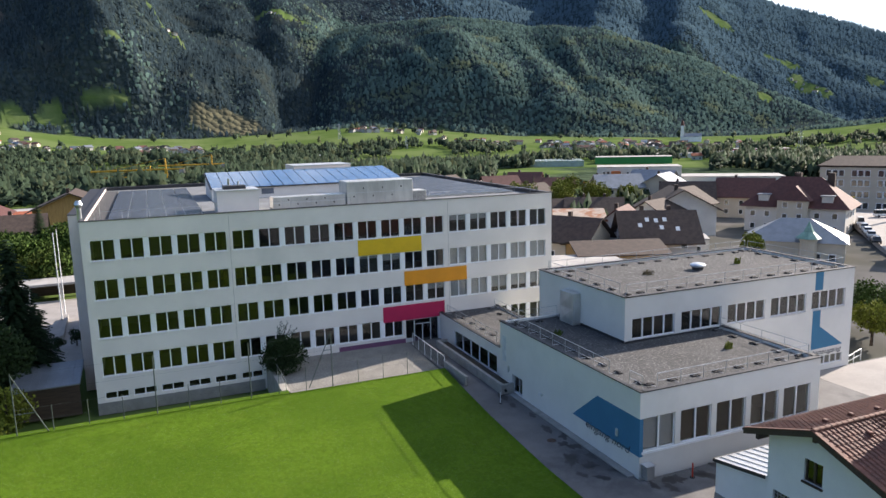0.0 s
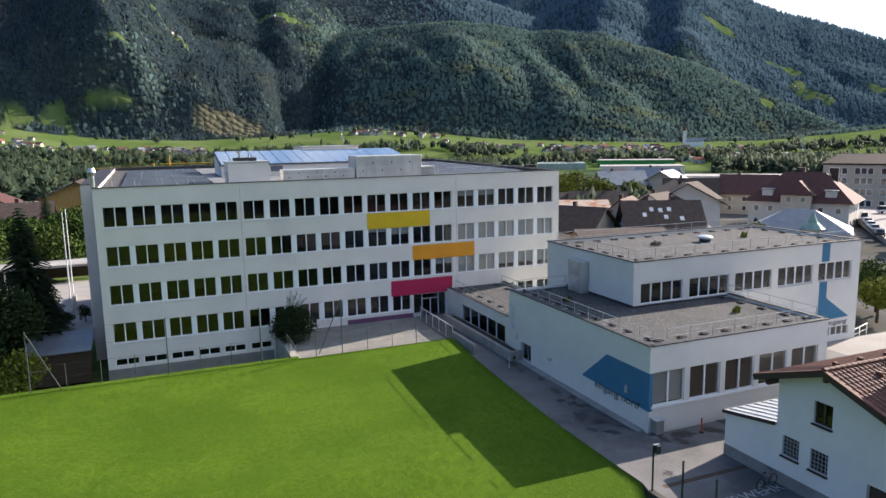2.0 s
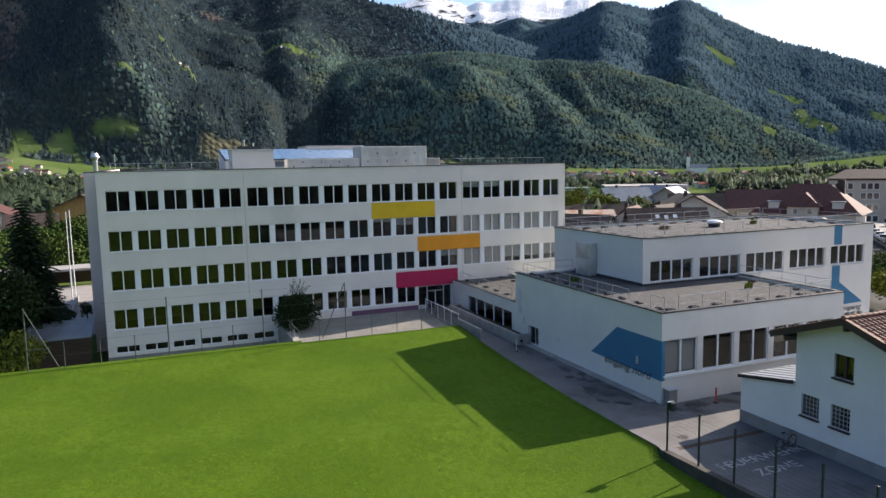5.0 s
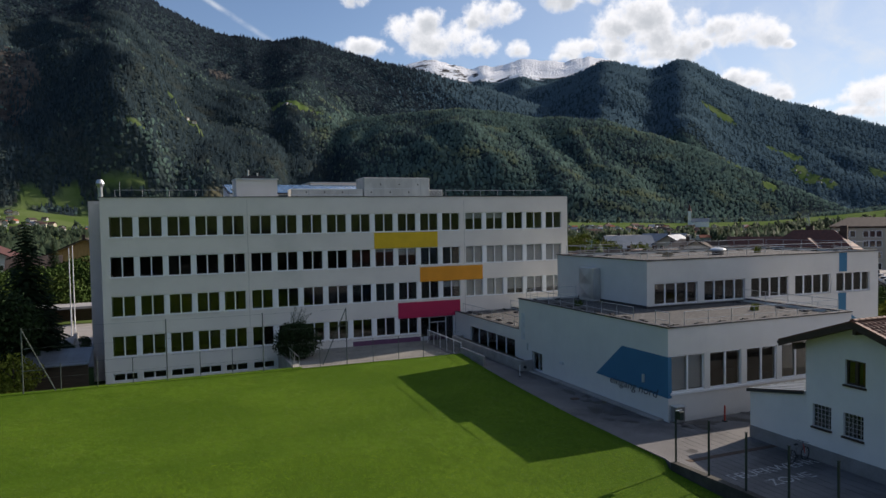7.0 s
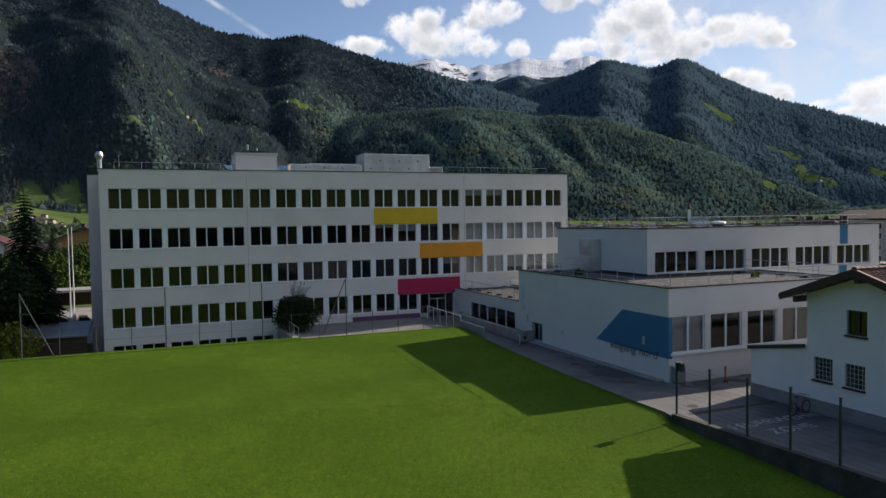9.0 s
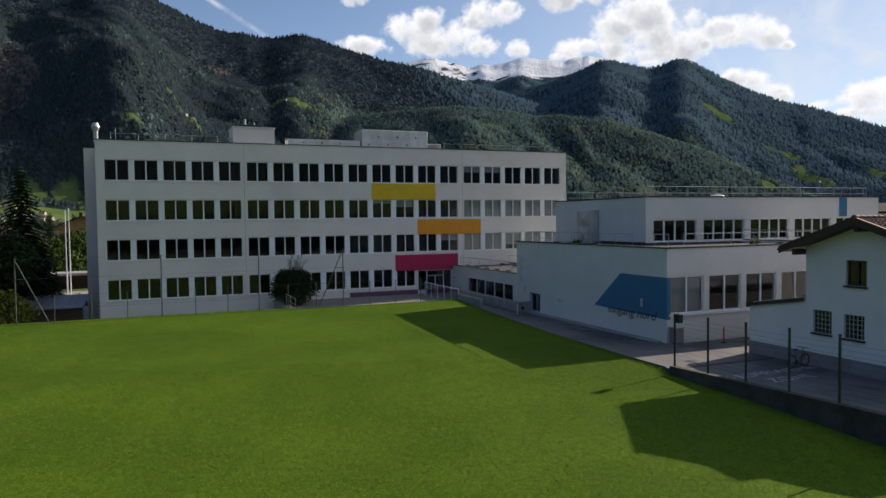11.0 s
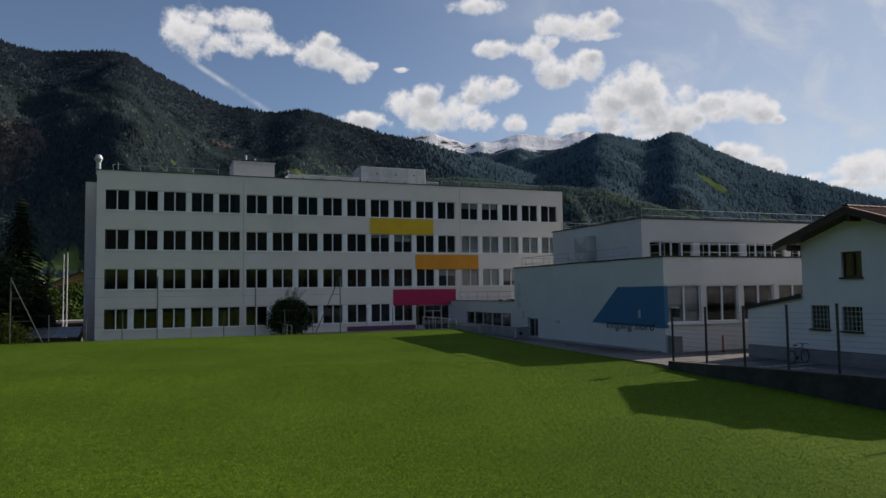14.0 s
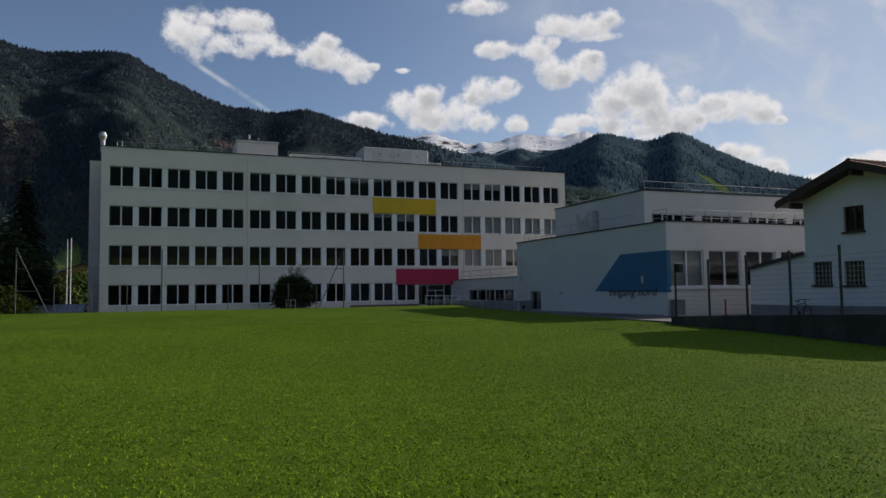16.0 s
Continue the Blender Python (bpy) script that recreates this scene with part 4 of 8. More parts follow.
INK = material("dark_lettering", (0.015, 0.018, 0.03), 0.6)


def lettering(name, words, size, m, mat, parent=None, shear=0.0, wide=None, heavy=0.0):
    """Words in the built-in font, stretched to a given width."""
    cu = bpy.data.curves.new(name, "FONT")
    cu.body, cu.size, cu.shear, cu.offset = words, size, shear, heavy
    cu.extrude = 0.004
    cu.materials.append(mat)
    ob = new(name, cu)
    bpy.context.view_layer.update()
    me = bpy.data.meshes.new_from_object(ob)
    bpy.data.objects.remove(ob)
    if wide:
        xs = [v.co.x for v in me.vertices]
        k = wide / (max(xs) - min(xs))
        for v in me.vertices:
            v.co.x *= k
    ob = new(name, me)
    ob.parent = parent
    ob.matrix_basis = m
    return ob


lettering("lettering", "eingang nord", 0.78, pose(GX - 0.022 - 38, 38.5 - 43, 0.62 + 0.9, 90, 0, -90), INK, gym, 0.3, 4.95)
lettering("lettering", "inozugang", 0.62, pose(52.0 - 38, UY - 0.022 - 43, 0.95 + 0.9, 90, 0, 0), INK, gym, 0.3, 3.65)
gym_part("wall_lamp", boxes((GX - 0.12, 34.75, 1.35, GX - 0.004, 34.95, 1.85), bevel=0.02), LIGHT_METAL)
gym_part("wall_lamp", boxes((GX - 0.10, 49.8, 0.95, GX - 0.004, 50.0, 1.5), bevel=0.02), LIGHT_METAL)
gym_part("wall_flap", boxes((GX - 0.02, 50.35, 1.7, GX - 0.004, 51.0, 3.9)), material("pale_grey_flap", (0.55, 0.58, 0.6), 0.6))
gym_part("spotlight", boxes((GX - 0.16, 44.3, 0.72, GX - 0.004, 44.75, 0.92), bevel=0.03), LIGHT_METAL)
side_door = gym_part("side_door", pierced(47.56, 49.24, -0.54, 0.97, 0.08, [(47.64, 48.36, -0.45, 0.89), (48.44, 49.16, -0.45, 0.89)], west(GX + 0.2)), GREY_FRAME, "grey side door with glass")
part("pane", boxes((GX + 0.23, 47.6, -0.5, GX + 0.25, 49.2, 0.93)), GLASS, side_door).visible_shadow = False
duct = gym_part("vent_duct", boxes((UX - 0.75, 47.75, 4.86, UX - 0.01, 49.85, 7.6), bevel=0.04), DUCT, "tall weathered metal ventilation housing")
for k in (0, 1):
    z = 5.0 + 1.3 * k
    bm = bmesh.new()
    c = [bm.verts.new(p) for p in ((UX - 0.754, 47.9, z), (UX - 0.754, 49.7, z), (UX - 0.754, 49.7, z + 1.2), (UX - 0.754, 47.9, z + 1.2))]
    tip = bm.verts.new((UX - 0.86, 48.8, z + 0.6))
    for j in range(4):
        bm.faces.new((c[j], c[(j + 1) % 4], tip))
    bmesh.ops.recalc_face_normals(bm, faces=bm.faces)
    gym_part("duct_panel", bm, DUCT, "creased metal panel")
gym_part("wall_upstand", boxes((UX - 0.06, UY, 4.87, UX - 0.004, 47.7, 5.06), (UX - 0.06, 49.9, 4.87, UX - 0.004, GYN - 0.36, 5.06), (UX - 0.06, UY - 0.06, 4.87, GX1 - 0.35, UY - 0.004, 5.0)), COPING, "dark roofing upstand")
# link building
link = thing("link_building", 30, 59, -0.9, "low white link between school and sports hall with a gravel roof", "building")


def link_part(name, bm, mat, label=""):
    return part(name, bm, mat, link, label, pose(-30, -59, 0.9))


LWIN = (53.3, 62.8, -0.45, 1.24)
link_part("west_wall", pierced(GYN + 0.003, SY - 0.05, -1.0, 2.24, 0.3, [LWIN], west(26.9)), RENDER_GYM)
link_part("east_wall", boxes((33.5, UY1 + 0.003, -1.0, 33.8, SY - 0.05, 2.24)), RENDER_GYM)
link_part("roof", boxes((27.2, GYN + 0.003, 1.8, 33.5, SY - 0.05, 2.12)), GRAVEL)
link_part("coping", boxes((26.84, GYN + 0.003, 2.243, 27.24, SY - 0.06, 2.29), (33.46, UY1 + 0.01, 2.243, 33.84, SY - 0.06, 2.29)), COPING)
link_part("back_wall", boxes((31, GYN + 0.3, -1, 31.2, SY - 0.3, 1.8)), INSIDE)
lw = window_set("link_window", LWIN[1] - LWIN[0], LWIN[3] - LWIN[2], [(LWIN[1] - LWIN[0]) * k / 5 for k in (1, 2, 3, 4)], link, pose(26.98 - 30, LWIN[1] - 59, LWIN[2] + 0.9, 0, 0, -90), sill=0.1)



# ---- roof railings with ballast feet ----
def railing(x0, y0, x1, y1, z, inward, steps, label="slim galvanised roof railing on dark ballast feet", low=False):
    """A rail along the roof from one point to the other; its feet reach inwards."""
    n = steps
    rail_thing = thing("roof_railing", x0, y0, z, label, "railing", "roof railings")
    d = Vector((x1 - x0, y1 - y0, 0))
    high = 0.55 if low else 1.0
    bars = [((0, 0, high), tuple(d + Vector((0, 0, high))), 0.022)]
    if not low:
        bars.append(((0, 0, 0.5), tuple(d + Vector((0, 0, 0.5))), 0.016))
    part("handrail", tubes(*bars, sides=6), RAIL, rail_thing)
    post = mesh_of("post", tubes(((0, 0, 0), (0, 0, high), 0.021), sides=6), RAIL)
    foot = mesh_of("foot", boxes((-0.32, -0.16, 0.0, 0.32, 0.16, 0.10), (-0.2, -0.1, 0.1, 0.2, 0.1, 0.15), bevel=0.02), BLACK_RUBBER)
    arm = mesh_of("arm", tubes(((0, 0, 0.06), (inward[0] * 1.0, inward[1] * 1.0, 0.06), 0.02), sides=6), RAIL)
    for i in range(n + 1):
        p = d * (i / n)
        part("post", post, None, rail_thing, "", Matrix.Translation(p))
        part("foot", foot, None, rail_thing, "", Matrix.Translation(p + Vector((inward[0] * 0.75, inward[1] * 0.75, 0))) @ pose(0, 0, 0, 0, 0, 90 if inward[0] else 0))
        part("arm", arm, None, rail_thing, "", Matrix.Translation(p))
    return rail_thing


LZ, HZ = 4.86, 8.26
railing(26.85, 51.0, 26.85, 36.6, LZ, (1, 0), 8)
railing(26.85, 34.4, 26.85, 33.1, LZ, (1, 0), 1)
railing(28.0, 33.15, 41.1, 33.15, LZ, (0, 1), 7)
railing(41.2, 33.2, 41.2, 41.5, LZ, (-1, 0), 4)
railing(27.2, 51.0, 31.7, 51.0, LZ, (0, -1), 2)
railing(32.6, 42.5, 56.2, 42.5, HZ, (0, 1), 12)
railing(32.6, 53.9, 56.2, 53.9, HZ, (0, -1), 12)
railing(32.55, 43.2, 32.55, 53.6, HZ, (1, 0), 5)
railing(56.25, 42.8, 56.25, 53.6, HZ, (-1, 0), 5)
railing(27.5, 65.9, 27.5, 52.2, 2.12, (1, 0), 6)
railing(33.1, 66.0, 33.1, 55.2, 2.12, (-1, 0), 4)
vent = thing("roof_vent", 44.9, 48.3, HZ, "round grey rooflight cap on the gravel roof", "roof vent")
cap = bmesh.new()
bmesh.ops.create_uvsphere(cap, u_segments=20, v_segments=8, radius=0.72)
bmesh.ops.scale(cap, vec=(1, 1, 0.32), verts=cap.verts)
bmesh.ops.translate(cap, vec=(0, 0, 0.42), verts=cap.verts)
part("cap", cap, LIGHT_METAL, vent)
part("collar", tubes(((0, 0, 0), (0, 0, 0.36), 0.5), sides=20), COPING, vent)


def tuft(x, y, z, high, wide, mat, label, seed):
    """A tuft of weeds: many narrow upright blades."""
    rng = random.Random(seed)
    bm = bmesh.new()
    for _ in range(46):
        a, r = rng.uniform(0, math.tau), wide * rng.random() ** 0.7
        bx, by = r * 0.5 * math.cos(a), r * 0.5 * math.sin(a)
        tx, ty, tz = bx + rng.uniform(-0.3, 0.3) * wide, by + rng.uniform(-0.3, 0.3) * wide, high * rng.uniform(0.45, 1)
        w = 0.035 + 0.02 * rng.random()
        bm.faces.new([bm.verts.new(p) for p in ((bx - w, by, 0), (bx + w, by, 0), (tx + w, ty, tz * 0.8), (tx, ty, tz))])
    return tagged(part("weed_tuft", bm, mat, None, "", pose(x, y, z)), label, "plant", "weeds on the roof")


DRY = leaves("dry_weeds", (0.13, 0.11, 0.07), (0.16, 0.12, 0.07))
tuft(39.6, 48.7, HZ, 0.45, 1.0, DRY, "dark dry weed tuft on the gravel roof", 1)
tuft(50.0, 48.7, HZ, 0.7, 0.6, LEAF_YELLOW, "yellow-green weed tuft on the gravel roof", 2)
tuft(38.0, 37.4, LZ, 0.6, 0.6, LEAF_YELLOW, "pale weed tuft on the gravel roof", 3)
tuft(28.7, 46.0, LZ, 0.5, 0.6, LEAF, "green weed tuft on the gravel roof", 4)
# concrete planter wall along the link, kerb, meter box, marker post
planter = thing("planter_trough", 25.6, 56, -0.6, "weathered concrete trough wall along the link", "planter")
part("trough", boxes((-0.45, -7.0, 0.0, -0.15, 7.5, 0.85), (-0.15, -7.0, 0.0, 0.72, -6.7, 0.85), (-0.15, 7.2, 0, 0.72, 7.5, 0.85), bevel=0.03), CONCRETE, planter)
part("soil", boxes((-0.15, -6.7, 0.3, 0.72, 7.2, 0.6)), material("dark_soil", (0.05, 0.04, 0.03), 0.95, bump=0.5, bump_scale=9), planter)
part("spout", tubes(((-0.1, -7.0, 0.35), (-0.1, -7.12, 0.35), 0.12), sides=14), BLACK_RUBBER, planter)
part("kerb", boxes((25.75, 33.0, -0.7, 26.295, 48.9, -0.52), bevel=0.02), CONCRETE).matrix_basis = pose(0, 0, 0)
tagged(bpy.data.objects["kerb"], "dark concrete kerb at the hall's foot", "kerb", kind="structure")
meter = thing("meter_box", 26.75, 32.25, -0.6, "grey metal meter box against the wall", "utility box")
part("cabinet", boxes((-0.3, -0.25, 0.05, 0.3, 0.3, 0.95), bevel=0.02), PLINTH, meter)
part("lid", boxes((-0.34, -0.29, 0.955, 0.34, 0.32, 1.0)), GREY_FRAME, meter)
marker = thing("marker_post", 29.4, 31.3, -0.6, "slim red plastic marker post", "post")
RED = material("red_plastic", (0.5, 0.04, 0.02), 0.5)
part("post", tubes(((0, 0, 0.03), (0, 0, 0.95), 0.05), sides=10), RED, marker)
part("foot", tubes(((0, 0, 0), (0, 0, 0.05), 0.16), sides=12), BLACK_RUBBER, marker)
# ---- neighbouring house ----
HX = 28.45
house = thing("house", 33, 21, -0.6, "white rendered house with a red-brown tiled gable roof", "house")


def house_part(name, bm, mat, label=""):
    return part(name, bm, mat, house, label, pose(-33, -21, 0.6))


HOUSE_WALL = material("house_white_render", (0.78, 0.765, 0.73), 0.9, vary=0.04, scale=0.5, fine=0.06, fine_scale=25, bump=0.2, bump_scale=50, bump_depth=0.004)
HWIN = [(21.55, 22.6, 3.56, 4.75)]
GWINH = [(23.34, 24.38, 1.09, 2.22), (21.64, 22.68, 1.05, 2.18)]
HDOOR = [(17.6, 19.55, -0.6, 1.7)]
HY0, HY1, RIDGE_Y, RIDGE_Z, HX1 = 16.2, 24.8, 21.55, 6.72, 47.0
SLOPE = (6.72 - 5.28) / (25.65 - 21.55)


def under_roof(y):
    return RIDGE_Z - 0.26 - SLOPE * abs(y - RIDGE_Y)


house_part("west_wall", pierced(HY0, HY1, -0.6, 4.8, 0.35, HWIN + GWINH + HDOOR, west(HX)), HOUSE_WALL)
house_part("gable", plate([(HX - 0.004, y, z) for y, z in ((16.75, 4.77), (HY1, 4.77), (HY1, under_roof(HY1)), (RIDGE_Y, under_roof(RIDGE_Y)), (16.75, under_roof(16.75) + 0.02))], (0.354, 0, 0)), HOUSE_WALL)
house_part("north_wall", boxes((HX + 0.35, HY1 - 0.35, -0.6, HX1, HY1, under_roof(HY1))), HOUSE_WALL)
house_part("south_wall", boxes((HX + 0.35, HY0, -0.6, HX1, HY0 + 0.35, under_roof(HY0))), HOUSE_WALL)
house_part("east_wall", boxes((HX1 - 0.35, HY0 + 0.35, -0.6, HX1, HY1 - 0.35, 4.8)), HOUSE_WALL)
house_part("plinth", boxes((HX - 0.03, 19.6, -0.62, HX - 0.003, HY1, 0.08)), PLINTH)
house_part("room_wall", boxes((HX + 3.0, HY0 + 0.4, -0.5, HX + 3.2, HY1 - 0.4, 4.8)), INSIDE)
house_part("room_floor", boxes((HX + 0.36, HY0 + 0.4, 2.6, HX + 3.0, HY1 - 0.4, 2.8)), INSIDE)
house_part("garage_door", boxes((HX + 0.2, 17.62, -0.58, HX + 0.26, 19.53, 1.68)), DARK_WOOD, "brown timber garage door")
# upper window: dark timber frame; lower windows: glass blocks in a white grid
y0, y1, z0, z1 = HWIN[0]
window_set("window", y1 - y0, z1 - z0, [(y1 - y0) / 2], house, pose(HX + 0.12 - 33, y1 - 21, z0 + 0.6, 0, 0, -90), rail=0.08, frame_mat=DARK_WOOD, sill=0)
house_part("window_sill", boxes((HX - 0.12, y0 - 0.06, z0 - 0.09, HX + 0.12, y1 + 0.06, z0 - 0.003)), DARK_WOOD)
part("curtain", boxes((HX + 0.40 - 33, y0 - 21, z0 + 0.6, HX + 0.42 - 33, y0 + 0.42 - 21, z1 + 0.6)), material("red_brown_curtain", (0.16, 0.05, 0.03), 0.9, vary=0.3, scale=8, stretch=(1, 6, 0.3)), house)
BLOCK = glass("glass_block", (0.30, 0.34, 0.33), 0.15)
for y0, y1, z0, z1 in GWINH:
    rows, panes = [], []
    ny, nz = 5, 5
    grid = house_part("glass_block_window", pierced(y0 + 0.004, y1 - 0.004, z0 + 0.004, z1 - 0.004, 0.1, [(y0 + (y1 - y0) * (i + 0.05) / ny, y0 + (y1 - y0) * (i + 0.95) / ny, z0 + (z1 - z0) * (j + 0.05) / nz, z0 + (z1 - z0) * (j + 0.95) / nz) for i in range(ny) for j in range(nz)], west(HX + 0.10)), GREY_FRAME, "window of dark glass blocks in pale grey joints")
    cell = mesh_of("glass_block", boxes((0, 0, 0, 0.07, (y1 - y0) / ny * 0.88, (z1 - z0) / nz * 0.88), bevel=0.012), BLOCK)
    for i in range(ny):
        for j in range(nz):
            part("glass_block", cell, None, grid, "", pose(HX + 0.12, y0 + (y1 - y0) * (i + 0.06) / ny, z0 + (z1 - z0) * (j + 0.06) / nz))
    house_part("window_sill", boxes((HX - 0.12, y0 - 0.05, z0 - 0.09, HX + 0.1, y1 + 0.05, z0 - 0.003)), DARK_WOOD)
# roof: boards, verge trim, purlin ends, ridge tiles, tiles
RX0, RX1, NY, SYE = 27.58, HX1 + 0.7, 25.65, 15.4


def roof_z(y):
    return RIDGE_Z - SLOPE * abs(y - RIDGE_Y)


for y_far in (NY, SYE):
    house_part("roof_deck", plate([(RX0, y_far, roof_z(y_far) - 0.03), (RX1, y_far, roof_z(y_far) - 0.03), (RX1, RIDGE_Y, RIDGE_Z - 0.03), (RX0, RIDGE_Y, RIDGE_Z - 0.03)], (0, 0, -0.2)), DARK_WOOD)
    house_part("verge_board", plate([(RX0 - 0.03, y_far, roof_z(y_far) - 0.30), (RX0 - 0.03, y_far, roof_z(y_far) + 0.0), (RX0 - 0.03, RIDGE_Y, RIDGE_Z + 0.0), (RX0 - 0.03, RIDGE_Y, RIDGE_Z - 0.30)], (-0.04, 0, 0)), DARK_WOOD)
    house_part("verge_flashing", plate([(RX0 - 0.09, y_far, roof_z(y_far) + 0.004), (RX0 + 0.10, y_far, roof_z(y_far) + 0.004), (RX0 + 0.10, RIDGE_Y, RIDGE_Z + 0.004), (RX0 - 0.09, RIDGE_Y, RIDGE_Z + 0.004)], (0, 0, 0.06)), BROWN_TILE)
    house_part("gutter", tubes(((RX0, y_far + (0.08 if y_far > 20 else -0.08), roof_z(y_far) - 0.1), (RX1, y_far + (0.08 if y_far > 20 else -0.08), roof_z(y_far) - 0.1), 0.075), sides=10), COPING)
for y in (RIDGE_Y, 24.9, 17.5):
    house_part("purlin", boxes((RX0 + 0.1, y - 0.11, roof_z(y) - 0.62, HX - 0.004, y + 0.11, roof_z(y) - 0.32), bevel=0.03), DARK_WOOD)
TW, TL = 0.30, 0.36


def tile_mesh():
    """One pan tile: a flat pan and a raised roll, overlapping the next."""
    bm = bmesh.new()
    prof = [(0.0, 0.012), (0.05, 0.0), (0.17, 0.0), (0.21, 0.035), (0.255, 0.05), (0.30, 0.03)]
    rows = []
    for v, lift in ((0.0, 0.035), (TL + 0.05, 0.0)):
        rows.append(([bm.verts.new((u, v, z + lift)) for u, z in prof], [bm.verts.new((u, v, z + lift - 0.025)) for u, z in prof]))
    for i in range(len(prof) - 1):
        bm.faces.new((rows[0][0][i], rows[0][0][i + 1], rows[1][0][i + 1], rows[1][0][i]))
        bm.faces.new((rows[0][1][i], rows[0][1][i + 1], rows[0][0][i + 1], rows[0][0][i]))
    return mesh_of("roof_tile", bm, BROWN_TILE)


tile = tile_mesh()
ang = math.degrees(math.atan(SLOPE))
spare_v, spare_f = [], []
tv = np.array([v.co[:] for v in tile.vertices])
tf = [list(p.vertices) for p in tile.polygons]
count = 0
for side in (0, 1):
    run = (RIDGE_Y - SYE if side == 0 else NY - RIDGE_Y) / math.cos(math.radians(ang))
    for c in range(int((RX1 - RX0 - 0.1) / TW)):
        for r in range(int(run / TL)):
            if side == 0:
                x, y = RX0 + 0.1 + c * TW, SYE + r * TL * math.cos(math.radians(ang))
                m = pose(x, y, roof_z(y) + 0.0, ang, 0, 0)
            else:
                x, y = RX0 + 0.1 + (c + 1) * TW, NY - r * TL * math.cos(math.radians(ang))
                m = pose(x, y, roof_z(y) + 0.0, ang, 0, 180)
            if c < 12 and count < 300:
                part("roof_tile", tile, None, house, "", pose(-33, -21, 0.6) @ m)
                count += 1
            else:
                mm = np.array(m)
                base = len(spare_v) * len(tv)
                spare_v.append(tv @ mm[:3, :3].T + mm[:3, 3])
                spare_f.extend([[base + i for i in f] for f in tf])
rest = part("roof_tiles", fast_mesh("roof_tiles", np.concatenate(spare_v), spare_f, BROWN_TILE), None, house, "red-brown interlocking clay tiles", pose(-33, -21, 0.6))
tagged(rest, kind="stuff")
ridge_tile = bmesh.new()
for k in range(7):
    a0, a1 = math.pi * k / 7, math.pi * (k + 1) / 7
    q = [(0, math.cos(a0) * 0.15, math.sin(a0) * 0.12), (0, math.cos(a1) * 0.15, math.sin(a1) * 0.12), (0.4, math.cos(a1) * 0.125, math.sin(a1) * 0.1), (0.4, math.cos(a0) * 0.125, math.sin(a0) * 0.1)]
    ridge_tile.faces.new([ridge_tile.verts.new(p) for p in q])
ridge_me = mesh_of("ridge_tile", ridge_tile, BROWN_TILE)
for i in range(int((RX1 - RX0) / 0.38)):
    part("ridge_tile", ridge_me, None, house, "", pose(RX0 + i * 0.38 - 33, RIDGE_Y - 21, RIDGE_Z + 0.03 + 0.6))
for x, y in ((30.2, 20.6), (31.6, 20.4), (29.6, 22.5), (31.4, 22.5), (33.2, 22.4)):
    house_part("vent_tile", boxes((x - 0.12, y - 0.14, roof_z(y) + 0.03, x + 0.12, y + 0.14, roof_z(y) + 0.22), bevel=0.04), BROWN_TILE)
chimney = house_part("chimney", boxes((31.9, 19.2, roof_z(19.2) - 0.3, 33.0, 20.5, 8.2), bevel=0.02), DARK_WOOD, "dark clad chimney with metal cap")
part("chimney_cap", boxes((31.8, 19.1, 8.2, 33.1, 20.6, 8.27)), LIGHT_METAL, chimney)

annex = thing("garage_annex", 31, 26.6, -0.6, "low white annex with a ribbed metal lean-to roof", "garage")


def annex_part(name, bm, mat, label=""):
    return part(name, bm, mat, annex, label, pose(-31, -26.6, 0.6))


def annex_z(y):
    return 2.78 + (y - 24.83) * (2.16 - 2.78) / (28.4 - 24.83)


annex_part("west_wall", plate([(HX, y, z) for y, z in ((24.803, -0.6), (28.4, -0.6), (28.4, annex_z(28.4) - 0.1), (24.803, annex_z(24.803) - 0.1))], (0.3, 0, 0)), HOUSE_WALL)
# face out of view, greyed to dim what the hall windows reflect
annex_part("north_wall", boxes((HX + 0.3, 28.1, -0.6, 40, 28.4, annex_z(28.4) - 0.1)), PLINTH)
annex_part("plinth", boxes((HX - 0.03, HY1 + 0.003, -0.62, HX - 0.003, 28.42, 0.08)), PLINTH)
annex_part("roof", plate([(HX - 0.1, 24.81, annex_z(24.81) - 0.02), (40, 24.81, annex_z(24.81) - 0.02), (40, 28.5, annex_z(28.5) - 0.02), (HX - 0.1, 28.5, annex_z(28.5) - 0.02)], (0, 0, -0.1)), LIGHT_METAL, "pale ribbed metal roof")
annex_part("roof_edge", plate([(HX - 0.14, 24.81, annex_z(24.81)), (HX - 0.14, 28.55, annex_z(28.55)), (HX - 0.14, 28.55, annex_z(28.55) - 0.2), (HX - 0.14, 24.81, annex_z(24.81) - 0.2)], (0.035, 0, 0)), COPING)
annex_part("gutter", boxes((HX - 0.1, 28.5, annex_z(28.5) - 0.18, 40, 28.58, annex_z(28.5) - 0.02)), COPING)
rib = mesh_of("roof_rib", plate([(-0.025, 24.83, annex_z(24.83) - 0.015), (0.025, 24.83, annex_z(24.83) - 0.015), (0.025, 28.45, annex_z(28.45) - 0.015), (-0.025, 28.45, annex_z(28.45) - 0.015)], (0, 0, 0.05)), DUCT)
for i in range(18):
    part("roof_rib", rib, None, annex, "", pose(HX + 0.3 + i * 0.62 - 31, -26.6, 0.6))

